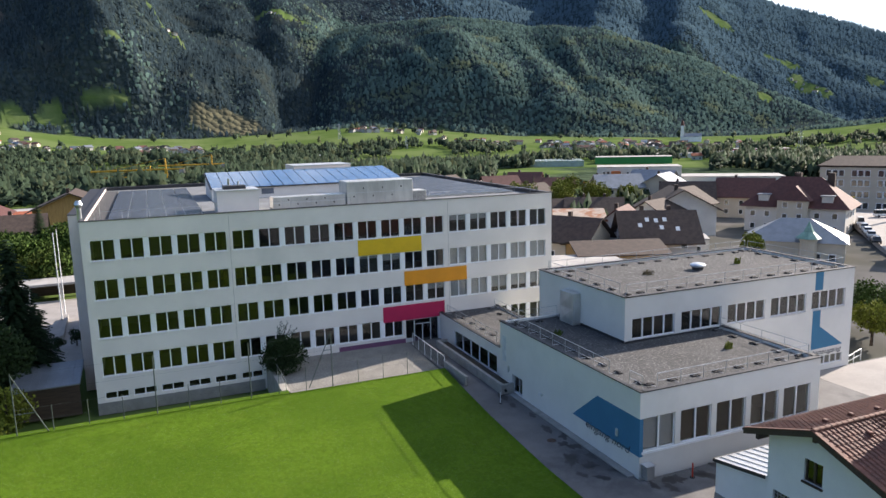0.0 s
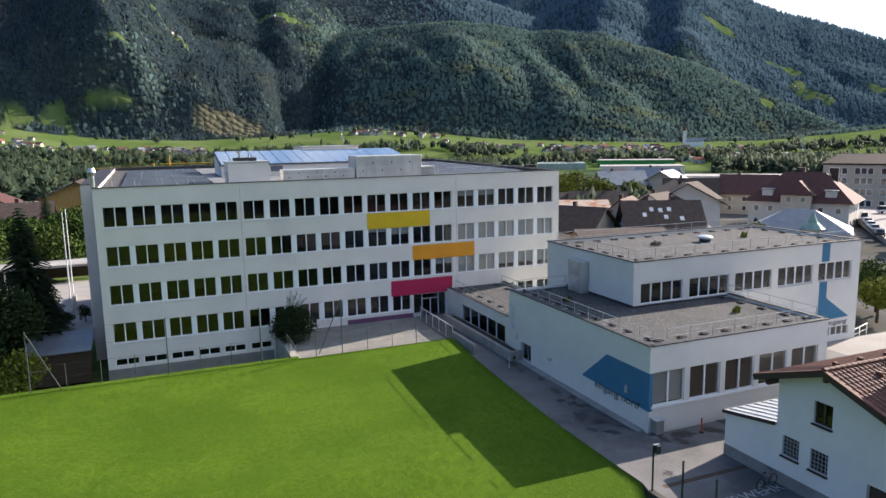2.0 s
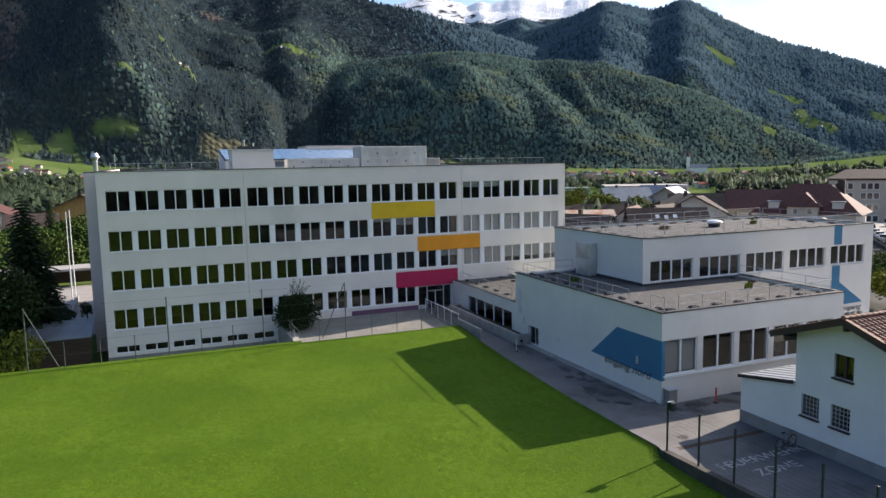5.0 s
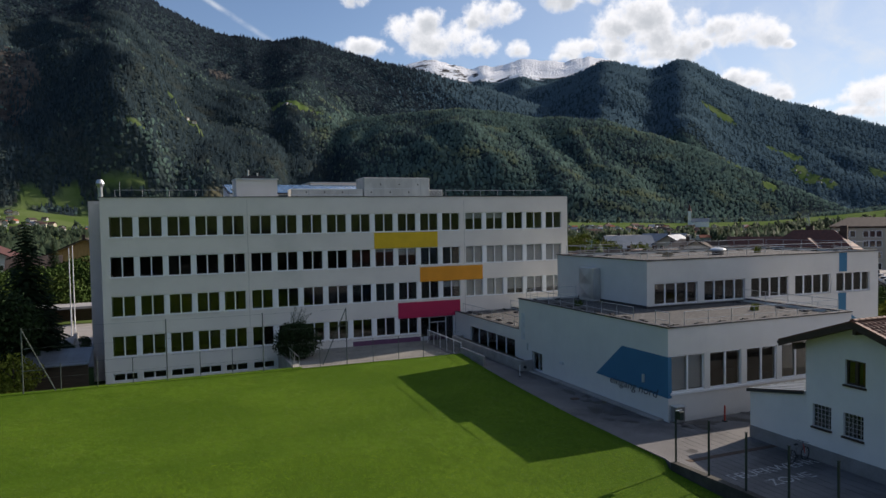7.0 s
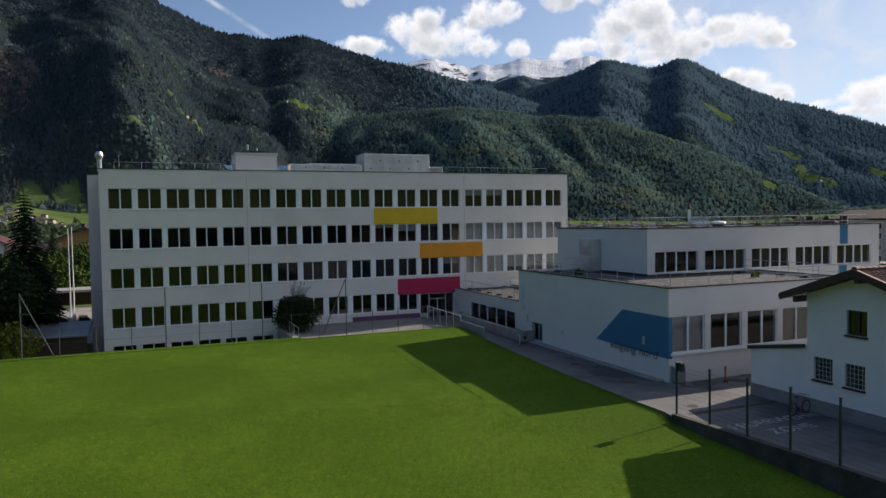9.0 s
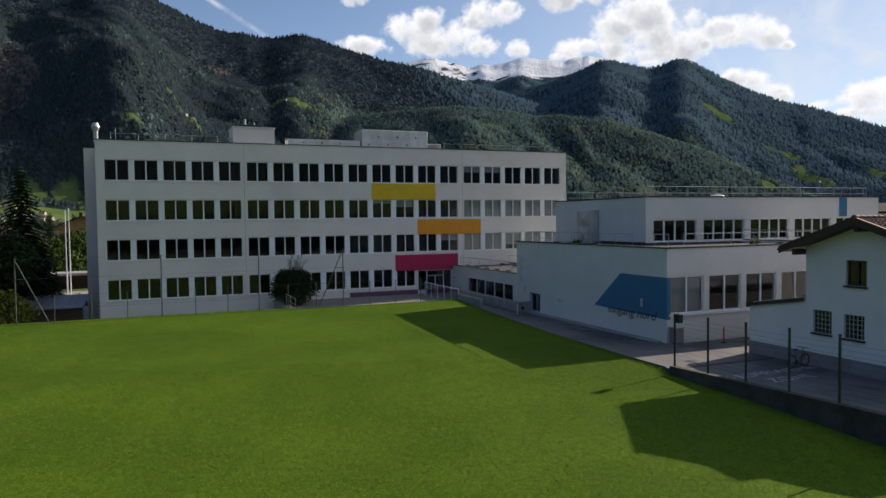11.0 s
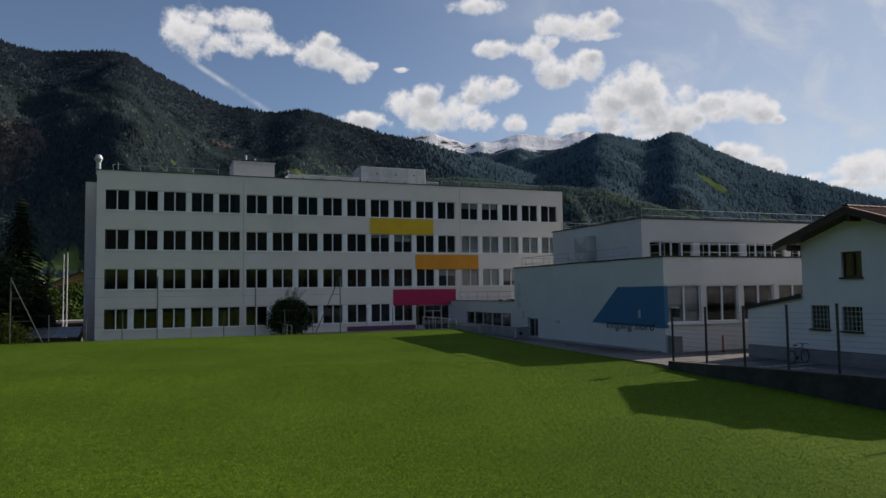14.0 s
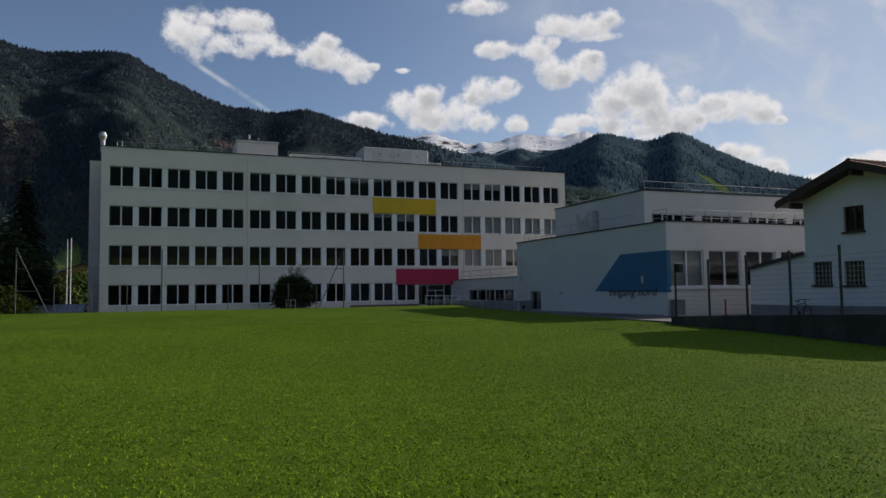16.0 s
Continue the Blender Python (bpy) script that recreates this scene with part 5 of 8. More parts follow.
# ---- low wall and mesh fence by the drive ----
wall_y = np.linspace(26.3, -30, 30)
low_wall = bmesh.new()
ring = []
for y in wall_y:
    top = float(np.interp(y, [-30, 15.6, 26.3], [0.25, 0.02, -0.32]))
    ring.append([low_wall.verts.new(p) for p in ((21.22, y, -1.5), (21.22, y, top), (21.56, y, top), (21.56, y, -1.5))])
for a, b in zip(ring[:-1], ring[1:]):
    for i in range(3):
        low_wall.faces.new((a[i], a[i + 1], b[i + 1], b[i]))
low_wall.faces.new(ring[0])
bmesh.ops.recalc_face_normals(low_wall, faces=low_wall.faces)
# mossy tone, darkened further to stand for the wall's side in shade
MOSSY = material("mossy_shaded_concrete", (0.075, 0.07, 0.06), 0.95, vary=0.25, scale=1.2, fine=0.3, fine_scale=14, bump=0.4, bump_scale=16, second=((0.035, 0.036, 0.028), 0.5, 0.75))
tagged(part("boundary_wall", low_wall, MOSSY), "low weathered concrete wall along the lawn", "wall", kind="structure")
fence = thing("wire_fence", 21.45, 26.2, -0.3, "dark green post and wire fence on a low wall", "fence")
fpost = mesh_of("post", boxes((-0.035, -0.035, -0.1, 0.035, 0.035, 2.5), (-0.045, -0.045, 2.5, 0.045, 0.045, 2.54)), GREEN_STEEL)
for i in range(14):
    y = 26.2 - 2.22 * i
    zt = float(np.interp(y, [-30, 15.6, 26.3], [0.25, 0.02, -0.32]))
    part("post", fpost, None, fence, "", pose(0, y - 26.2, zt + 0.3))
wire = mesh_of("wire", tubes(((0, 0, 0), (0, -28.9, 0.42), 0.0035), sides=4), GREEN_STEEL)
for k in range(12):
    part("wire", wire, None, fence, "", pose(0, 0, 0.12 + 0.2 * k))
lamp_head = thing("floodlight", 21.45, 26.15, 2.22, "small dark floodlight on the fence post", "lamp")
part("housing", boxes((0.05, -0.2, -0.45, 0.3, 0.15, -0.02), bevel=0.02), GREEN_STEEL, lamp_head)
part("bracket", boxes((-0.05, -0.03, -0.02, 0.32, 0.03, 0.02)), LIGHT_METAL, lamp_head)

# painted words on the asphalt
words = lettering("road_marking", "FEUERWEHR", 0.95, pose(22.75, 23.75, -0.594, 0, 0, 1), CHALK, None, 0, 5.5)
tagged(words, "worn white painted words on the asphalt", "road marking", kind="structure")
words = lettering("road_marking", "ZONE", 0.95, pose(23.9, 22.5, -0.594, 0, 0, 1), CHALK, None, 0, 2.7)
tagged(words, "worn white painted words on the asphalt", "road marking", kind="structure")
STAIN = material("dark_damp_asphalt", (0.034, 0.031, 0.032), 0.55, vary=0.2, scale=1.5)
RUST = material("rusty_gully", (0.08, 0.05, 0.035), 0.9, vary=0.3, scale=3)
tagged(part("drain_channel", boxes((22.6, 26.5, -0.61, 28.4, 26.85, -0.593)), RUST), "rusty drain channel across the asphalt", "drain", kind="structure")
random.seed(21)
for i, (x, y, r) in enumerate(((23.9, 36.6, 0.9), (24.6, 35.4, 0.7), (25.2, 38.2, 0.6), (24.3, 33.7, 0.5), (25.4, 36.4, 0.5), (25.0, 41.5, 0.6), (25.3, 44.2, 0.5), (23.9, 27.8, 0.45), (28.2, 31.6, 0.8), (30.4, 31.2, 0.9), (32.0, 31.7, 0.6), (27.4, 30.9, 0.6), (24.9, 46.6, 0.5), (25.5, 40.0, 0.6), (24.7, 38.9, 0.45), (25.6, 34.2, 0.5), (23.4, 34.6, 0.4), (25.1, 48.6, 0.7), (26.6, 31.5, 0.5))):
    outline = []
    for k in range(22):
        a = math.tau * k / 22
        rr = r * random.uniform(0.45, 1.05) * (1 + 0.35 * math.sin(2 * a + i))
        outline.append((x + rr * math.cos(a) * 0.8, y + rr * math.sin(a) * 1.1))
    tagged(part("damp_patch", slab(outline, -0.61, -0.595), STAIN), "dark damp patch on the asphalt", "stain", kind="structure")
tagged(part("manhole_cover", tubes(((24.3, 39.7, -0.61), (24.3, 39.7, -0.59), 0.33), sides=20), RUST), "rusty round manhole cover", "manhole", kind="structure")


def ring_tube(bm, cx, cz, radius, thick, segments=28):
    pts = [(cx + radius * math.cos(i / segments * math.tau), 0, cz + radius * math.sin(i / segments * math.tau)) for i in range(segments)]
    for a, b in zip(pts, pts[1:] + pts[:1]):
        tube(bm, a, b, thick, sides=6)


def bicycle(x, y, z, turn):
    bike = thing("bicycle", x, y, z, "grey mountain bicycle with a red fork leaning by the wall", "bicycle", turn=turn)
    paint, rub = material("grey_bicycle_paint", (0.16, 0.155, 0.15), 0.4), BLACK_RUBBER
    for cx in (-0.53, 0.53):
        bm = bmesh.new()
        ring_tube(bm, cx, 0.34, 0.32, 0.025)
        wheel = part("wheel", bm, rub, bike)
        bm = bmesh.new()
        for k in range(10):
            a = math.tau * k / 10
            tube(bm, (cx, 0, 0.34), (cx + 0.31 * math.cos(a), 0, 0.34 + 0.31 * math.sin(a)), 0.003, sides=4)
        part("spokes", bm, STEEL, wheel)
    part("frame", tubes(((-0.53, 0, 0.34), (-0.1, 0, 0.3), 0.018), ((-0.1, 0, 0.3), (-0.22, 0, 0.82), 0.02), ((-0.2, 0, 0.74), (0.36, 0, 0.8), 0.022), ((-0.1, 0, 0.3), (0.38, 0, 0.72), 0.026), ((-0.53, 0, 0.34), (-0.2, 0, 0.74), 0.014), sides=8), paint, bike)
    part("fork", tubes(((0.53, 0, 0.34), (0.36, 0, 0.86), 0.022), sides=8), RED, bike)
    part("handlebar", tubes(((0.33, -0.3, 0.98), (0.33, 0.3, 0.98), 0.014), ((0.36, 0, 0.86), (0.33, 0, 0.98), 0.016), sides=8), rub, bike)
    part("saddle", boxes((-0.36, -0.07, 0.88, -0.1, 0.07, 0.94), bevel=0.03), rub, bike)
    part("crank", tubes(((-0.1, -0.02, 0.3), (-0.1, 0.02, 0.3), 0.09), sides=14), rub, bike)
    return bike


bicycle(27.45, 24.35, -0.6, 8)

# ---- things on the school roof ----
RZ = 13.85
plant = thing("stair_head", 7.3, 71.2, RZ + roof_up(70), "white rendered roof block with a dark metal cap", "roof block")
part("body", boxes((-1.95, -1.9, 0, 1.95, 1.9, 2.15)), RENDER, plant)
part("cap", boxes((-2.05, -2.0, 2.15, 2.05, 2.0, 2.27)), LIGHT_METAL, plant)
part("flue_box", boxes((-1.2, -1.0, 2.27, 0.9, 0.6, 2.6)), COPING, plant)
part("flue", tubes(((-0.6, 0, 2.6), (-0.6, 0, 3.25), 0.11), ((0.3, 0, 2.6), (0.3, 0, 2.95), 0.08), sides=10), STEEL, plant)
part("pipe", tubes(((-2.05, -1.2, 0), (-2.05, -1.2, 1.1), 0.06), ((-2.05, -1.2, 1.1), (-2.35, -1.2, 1.25), 0.06), sides=8), STEEL, plant)


def cased_unit(name, x0, x1, y0, y1, high, label, panels, mat):
    """A clad air-handling casing with seams, bands and handles."""
    u = thing(name, (x0 + x1) / 2, (y0 + y1) / 2, RZ + roof_up(y0), label, "air handler")
    w, d = (x1 - x0) / 2, (y1 - y0) / 2
    part("casing", boxes((-w, -d, 0.15, w, d, high), bevel=0.05), mat, u)
    part("skid", boxes((-w, -d + 0.1, 0, w, -d + 0.3, 0.15), (-w, d - 0.3, 0, w, d - 0.1, 0.15)), COPING, u)
    seam = mesh_of("seam", boxes((-0.012, -0.02, 0.16, 0.012, 0.0, high - 0.02)), GREY_FRAME)
    knob = mesh_of("handle", boxes((-0.06, -0.07, 0, 0.06, 0, 0.16), bevel=0.01), COPING)
    for i in range(1, panels):
        x = -w + 2 * w * i / panels
        part("seam", seam, None, u, "", pose(x, -d - 0.003, 0))
        part("handle", knob, None, u, "", pose(x - 0.3, -d - 0.004, high * (0.35 if i % 2 else 0.68)))
    part("band", boxes((-w - 0.01, -d - 0.02, high * 0.52, w + 0.01, -d - 0.004, high * 0.52 + 0.06)), LIGHT_METAL, u)
    return u


cased_unit("air_duct", 10.6, 18.0, 69.6, 71.4, 1.30, "long silver clad ventilation duct", 8, DUCT)
cased_unit("air_handler", 18.1, 25.3, 69.4, 72.6, 2.48, "tall silver air-handling unit", 7, DUCT)
low_box = thing("louvre_box", 26.1, 70.6, RZ + 0.1, "grey louvred box beside the air unit", "roof box")
part("body", boxes((-0.75, -1.1, 0, 0.75, 1.1, 1.15), bevel=0.03), DUCT, low_box)
for k in range(8):
    part("louvre", boxes((-0.7, -1.13, 0.12 + 0.12 * k, 0.7, -1.104, 0.17 + 0.12 * k)), PLINTH, low_box)
# glazed shed with collectors
shed = thing("solar_shed", 16.3, 82, RZ, "white roof shed with a slope of blue solar collectors", "roof shed")
SHX0, SHX1, SHY0, SHY1, SHZ0, SHZ1 = 6.0, 29.3, 83.6, 92.0, 15.3, 16.62
sp = pose(-16.3, -82, -RZ)
part("front_wall", boxes((SHX0, SHY0, RZ, SHX1, SHY0 + 0.3, SHZ0)), RENDER, shed, "", sp)
for x in (SHX0, SHX1 - 0.3):
    part("gable_wall", plate([(x, SHY0 + 0.3, RZ), (x, SHY1, RZ), (x, SHY1, SHZ1 - 0.05), (x, SHY0 + 0.3, SHZ0 + 0.05)], (0.3, 0, 0)), RENDER, shed, "", sp)
part("back_wall", boxes((SHX0, SHY1, RZ, SHX1, SHY1 + 0.3, SHZ1)), RENDER, shed, "", sp)
part("deck", plate([(SHX0 - 0.15, SHY0 - 0.2, SHZ0 - 0.02), (SHX1 + 0.15, SHY0 - 0.2, SHZ0 - 0.02), (SHX1 + 0.15, SHY1 + 0.3, SHZ1 + 0.09), (SHX0 - 0.15, SHY1 + 0.3, SHZ1 + 0.09)], (0, 0, 0.08)), COPING, shed, "", sp)
nn = 17
step = (SHX1 - SHX0) / nn
slope_y, slope_z = SHY1 - SHY0 + 0.3, SHZ1 - SHZ0 + 0.07
panel_mesh = mesh_of("collector", plate([(0.04, 0, 0), (step - 0.04, 0, 0), (step - 0.04, slope_y, slope_z), (0.04, slope_y, slope_z)], (0, 0, 0.06)), PV_BLUE)
for i in range(nn):
    part("collector", panel_mesh, None, shed, "", sp @ pose(SHX0 + i * step, SHY0 - 0.1, SHZ0 + 0.09))
for x in (9.8, 11.6):
    part("shed_window", boxes((x, SHY0 - 0.03, 14.5, x + 1.4, SHY0 - 0.004, 15.15)), PV, shed, "small dark shed window", sp)
rear = thing("rear_block", 16, 96, RZ + roof_up(93), "long low white block at the back of the roof", "roof block")
part("body", boxes((1.3, -3, 0, 9, 3, 3.0)), RENDER, rear)
part("cap", boxes((1.2, -3.1, 3.0, 9.1, 3.1, 3.1)), LIGHT_METAL, rear)
# flat photovoltaic panels
pv_mesh = mesh_of("panel", boxes((0, 0, 0, 1.62, 1.0, 0.04)), PV)
pv_frame = mesh_of("panel_frame", boxes((-0.012, -0.012, -0.03, 1.632, 1.012, 0.028)), GREY_FRAME)


def array(x0, y0, nx, ny, label):
    a = thing("solar_array", x0, y0, RZ + 0.13 + roof_up(y0), label, "solar panels", "solar panels on the roof")
    a.matrix_basis = a.matrix_basis @ pose(0, 0, 0, math.degrees(math.atan(RISE)), 0, 0)
    for i in range(nx):
        for j in range(ny):
            p = part("panel", pv_mesh, None, a, "", pose(i * 1.66, j * 1.04, 0.08 + 0.0))
            part("panel_frame", pv_frame, None, p)
    part("rail", boxes((0, 0, -0.1, nx * 1.66, 0.08, 0.04), (0, ny * 1.04 - 0.1, -0.1, nx * 1.66, ny * 1.04, 0.04)), STEEL, a)


array(-4.2, 68.6, 5, 31, "flat dark blue photovoltaic panels on the roof")
array(27.6, 73.0, 7, 27, "flat dark blue photovoltaic panels on the roof")
tagged(part("roof_gravel_strip", sloped(-6.0, -4.4, 67.1, 104.2, RZ - 0.1, RZ + 0.05, True), GRAVEL), "pale gravel strip along the roof edge", "gravel", kind="structure")
cowl = thing("steel_chimney", -6.45, 68.9, 14.16, "shiny stainless steel flue with a conical cowl", "chimney")
part("flue", tubes(((0, 0, 0), (0, 0, 1.1), 0.2), sides=16), STEEL, cowl)
cone = bmesh.new()
tube(cone, (0, 0, 1.08), (0, 0, 1.42), 0.2, 16, 0.37)
tube(cone, (0, 0, 1.42), (0, 0, 1.78), 0.37, 16, 0.22)
part("cowl", cone, STEEL, cowl)
rails = thing("edge_rail", 0, 0, RZ, "thin galvanised safety rail along the school roof", "railing")
for x0, x1 in ((-5.2, 3.8), (10.0, 18.0), (26.5, 38.6)):
    part("handrail", tubes(((x0, 67.7, 1.1), (x1, 67.7, 1.1), 0.018), sides=6), RAIL, rails)
    n = max(2, round((x1 - x0) / 2.2))
    for i in range(n + 1):
        part("post", tubes(((x0 + (x1 - x0) * i / n, 67.7, 0), (x0 + (x1 - x0) * i / n, 67.7, 1.1), 0.018), sides=6), RAIL, rails)
mast = thing("aerial_mast", -5.0, 72.0, RZ, "thin aerial mast on the roof", "aerial")
part("pole", tubes(((0, 0, 0), (0, 0, 2.1), 0.02), sides=6), STEEL, mast)
part("foot", boxes((-0.2, -0.2, 0, 0.2, 0.2, 0.1)), CONCRETE, mast)

# ---- trees and shrubs ----
def leaf_crown(rng, lobes, count, size):
    """Many small leaf faces over lobes (x, y, z, radius x, radius z), denser towards the outside, with gaps."""
    per = []
    for cx, cy, cz, rx, rz in lobes:
        n = int(count * rx * rx * rz / sum(l[3] * l[3] * l[4] for l in lobes))
        d = rng.normal(size=(n, 3))
        d /= np.linalg.norm(d, axis=1)[:, None]
        r = rng.uniform(0.25, 1.0, n) ** 0.45 * (1 + 0.22 * np.sin(d[:, 0] * 5 + cx) * np.cos(d[:, 1] * 6 + cy))
        per.append(np.stack([cx + d[:, 0] * r * rx, cy + d[:, 1] * r * rx, cz + d[:, 2] * r * rz], 1))
    c = np.concatenate(per)
    n = len(c)
    a = rng.normal(size=(n, 3))
    a /= np.linalg.norm(a, axis=1)[:, None]
    b = np.cross(a, rng.normal(size=(n, 3)))
    b /= np.linalg.norm(b, axis=1)[:, None]
    s = size * rng.uniform(0.6, 1.4, n)[:, None]
    v = np.stack([c - a * s, c + b * s * 0.55, c + a * s, c - b * s * 0.55], 1).reshape(-1, 3)
    return v, np.arange(4 * n).reshape(-1, 4)


def trunk_mesh(rng, high, thick, limbs, spread):
    bm = bmesh.new()
    tube(bm, (0, 0, -0.3), (0.05, 0, high * 0.45), thick, 8, thick * 0.6)
    tube(bm, (0.05, 0, high * 0.44), (0.1, 0.1, high * 0.85), thick * 0.6, 7, thick * 0.15)
    for i in range(limbs):
        a, z = i * 2.4 + rng.uniform(0, 1), high * rng.uniform(0.28, 0.6)
        r = spread * rng.uniform(0.5, 0.85)
        tube(bm, (0.05, 0, z), (math.cos(a) * r, math.sin(a) * r, z + high * rng.uniform(0.12, 0.3)), thick * 0.35, 6, thick * 0.08)
    return bm


def broad_tree(name, x, y, z, high, wide, mat, label, seed, count=2600, size=0.22, group=""):
    rng = np.random.default_rng(seed)
    t = thing(name, x, y, z, label, "tree" if high > 3 else "shrub", group)
    part("trunk", trunk_mesh(rng, high, 0.03 * high + 0.04, 6, wide), BARK, t)
    lobes = [(0, 0, high * 0.62, wide * 0.62, high * 0.36)]
    for i in range(7):
        a = i * 0.9 + rng.uniform(0, 0.6)
        r = wide * rng.uniform(0.4, 0.68)
        lobes.append((math.cos(a) * r, math.sin(a) * r, high * rng.uniform(0.35, 0.82), wide * rng.uniform(0.3, 0.48), high * rng.uniform(0.15, 0.24)))
    v, f = leaf_crown(rng, lobes, count, size)
    part("crown", fast_mesh("crown", v, f, mat), None, t)
    return t


def spruce(x, y, z, high, wide, label, seed, mat=None, group=""):
    """A conifer: a straight trunk and whorls of drooping boughs made of short needle sprays."""
    rng = np.random.default_rng(seed)
    t = thing("spruce_tree", x, y, z, label, "tree", group)
    part("trunk", tube(bmesh.new(), (0, 0, -0.3), (0, 0, high * 0.97), 0.018 * high, 8, 0.02), BARK, t)
    vs = []
    whorls = int(high * 3.2)
    for w in range(whorls):
        h = high * (0.04 + 0.95 * w / whorls)
        reach = wide * (1 - (h / high)) ** 0.8 * rng.uniform(0.75, 1.12) + 0.12
        for k in range(13):
            a = k * math.tau / 13 + w * 0.7 + rng.uniform(-0.25, 0.25)
            rr = reach * rng.uniform(0.7, 1.1)
            m = max(3, int(rr * 5))
            for j in range(m):
                u = (j + 0.5) / m
                r = rr * u
                c = np.array([math.cos(a) * r, math.sin(a) * r, h - 0.35 * r * u + 0.06 * r])
                side = np.array([-math.sin(a), math.cos(a), 0]) * (0.16 + 0.32 * (1 - u) * min(1, rr / 2)) * rng.uniform(0.7, 1.3)
                out = np.array([math.cos(a), math.sin(a), -0.35]) * (rr / m) * 0.95
                vs.append([c - out * 0.6, c + side - np.array([0, 0, 0.12]), c + out, c - side - np.array([0, 0, 0.12])])
    v = np.array(vs).reshape(-1, 3)
    part("crown", fast_mesh("crown", v, np.arange(len(v)).reshape(-1, 4), mat or NEEDLES), None, t)
    return t


# by the school's low end
spruce(-13.2, 74.0, -3.2, 16.0, 4.4, "tall dark spruce beside the car park", 1)
spruce(-16.2, 70.5, -3.2, 11.5, 4.2, "dark spruce beside the car park", 2)
spruce(-17.5, 78.0, -3.2, 12.0, 4.4, "dark spruce behind the lawn fence", 3)
spruce(-12.2, 78.5, -3.2, 8.5, 3.3, "dark spruce beside the car park", 9)
spruce(-14.5, 83.0, -3.2, 9.5, 3.6, "dark spruce beside the car park", 10)
broad_tree("broadleaf_tree", -14.8, 64.5, -3.1, 10.5, 3.8, LEAF_DARK, "large dark drooping tree behind the lawn fence", 12, 9000, 0.17)
broad_tree("shrub", -12.6, 61.8, -3.0, 5.2, 2.3, LEAF_YELLOW, "yellowing leafy shrub by the lawn fence", 4, 2600, 0.14)
broad_tree("shrub", -15.5, 63.5, -3.0, 5.6, 2.8, LEAF_DARK, "dark leafy shrub by the lawn fence", 5, 2600, 0.16)
broad_tree("shrub", -10.2, 92.0, -3.2, 2.0, 1.0, LEAF_DARK, "clipped dark shrub by the car park wall", 6, 900, 0.10)
broad_tree("shrub", -12.0, 90.5, -3.2, 1.7, 0.9, LEAF_DARK, "clipped dark shrub by the car park wall", 7, 900, 0.10)
for i, (x, y, h, w, mat) in enumerate(((-17, 130, 10, 5, LEAF), (-22, 138, 12, 6, LEAF), (-13, 136, 9, 4.5, LEAF), (-27, 128, 11, 5, LEAF), (-12, 147, 10, 5, LEAF), (-20, 131, 8, 4, LEAF_YELLOW), (-16, 150, 13, 6, LEAF), (-24, 150, 11, 6, LEAF))):
    broad_tree("broadleaf_tree", x, y, -3.4, h * 0.74, w, mat, "green broadleaf tree behind the car park", 20 + i, 8000, 0.27, "trees behind the car park")
broad_tree("broadleaf_tree", -12.6, 178, -3.4, 12.0, 3.6, LEAF, "tall broadleaf tree beside the timber gable house", 42, 7000, 0.3)
spruce(-20.6, 152, -3.4, 13.2, 3.2, "dark spruce in front of the yellow house", 40)
spruce(-9.8, 165, -3.4, 15, 3.6, "dark spruce near the school", 41)
wall_shrub = thing("shrub", 9.6, 63.4, -0.58, "dark rounded shrub against the school wall", "shrub")
rng_w = np.random.default_rng(8)
part("trunk", trunk_mesh(rng_w, 3.6, 0.12, 8, 1.6), BARK, wall_shrub)
v, f = leaf_crown(rng_w, [(0, 0, 1.7, 1.75, 1.5), (-0.9, 0, 1.3, 1.2, 1.0), (1.1, -0.2, 1.4, 1.25, 1.1), (0.3, -0.6, 2.6, 1.2, 0.9), (-0.6, -0.5, 2.5, 1.0, 0.8), (1.0, 0.2, 2.3, 1.0, 0.8), (0, -0.9, 0.7, 1.3, 0.7)], 9000, 0.10)
part("crown", fast_mesh("crown", v, f, LEAF_DARK), None, wall_shrub)
sprigs = bmesh.new()
rng8 = random.Random(8)
for i in range(12):
    a, r = rng8.uniform(0, math.tau), rng8.uniform(0.2, 1.4)
    p, q = Vector((math.cos(a) * r * 0.6, math.sin(a) * r * 0.6, 2.9)), Vector((math.cos(a) * r * 1.3 + 0.4, math.sin(a) * r * 1.2, rng8.uniform(3.9, 4.9)))
    tube(sprigs, p, q, 0.02, 5, 0.006)
    for k in range(8):
        c = p.lerp(q, 0.3 + 0.09 * k) + Vector((rng8.uniform(-0.12, 0.12), rng8.uniform(-0.12, 0.12), 0))
        s = 0.07
        sprigs.faces.new([sprigs.verts.new(c + Vector(d)) for d in ((-s, 0, 0), (0, s, 0.04), (s, 0, 0.03), (0, -s, -0.03))])
part("top_growth", sprigs, LEAF_DARK, wall_shrub)
# east of the sports hall
for i, (x, y, h, w, mat) in enumerate(((63, 50, 5.0, 3.0, LEAF_YELLOW), (67, 47, 4.5, 3.0, LEAF_YELLOW), (66, 53, 5.5, 3.2, LEAF), (71, 50, 5.5, 3.4, LEAF), (63.5, 56, 5.0, 3.0, LEAF))):
    broad_tree("shrub", x, y, -1.4, h, w, mat, "sunlit yellow-green shrubs beside the sports hall", 50 + i, 3600, 0.16, "shrubs beside the hall")


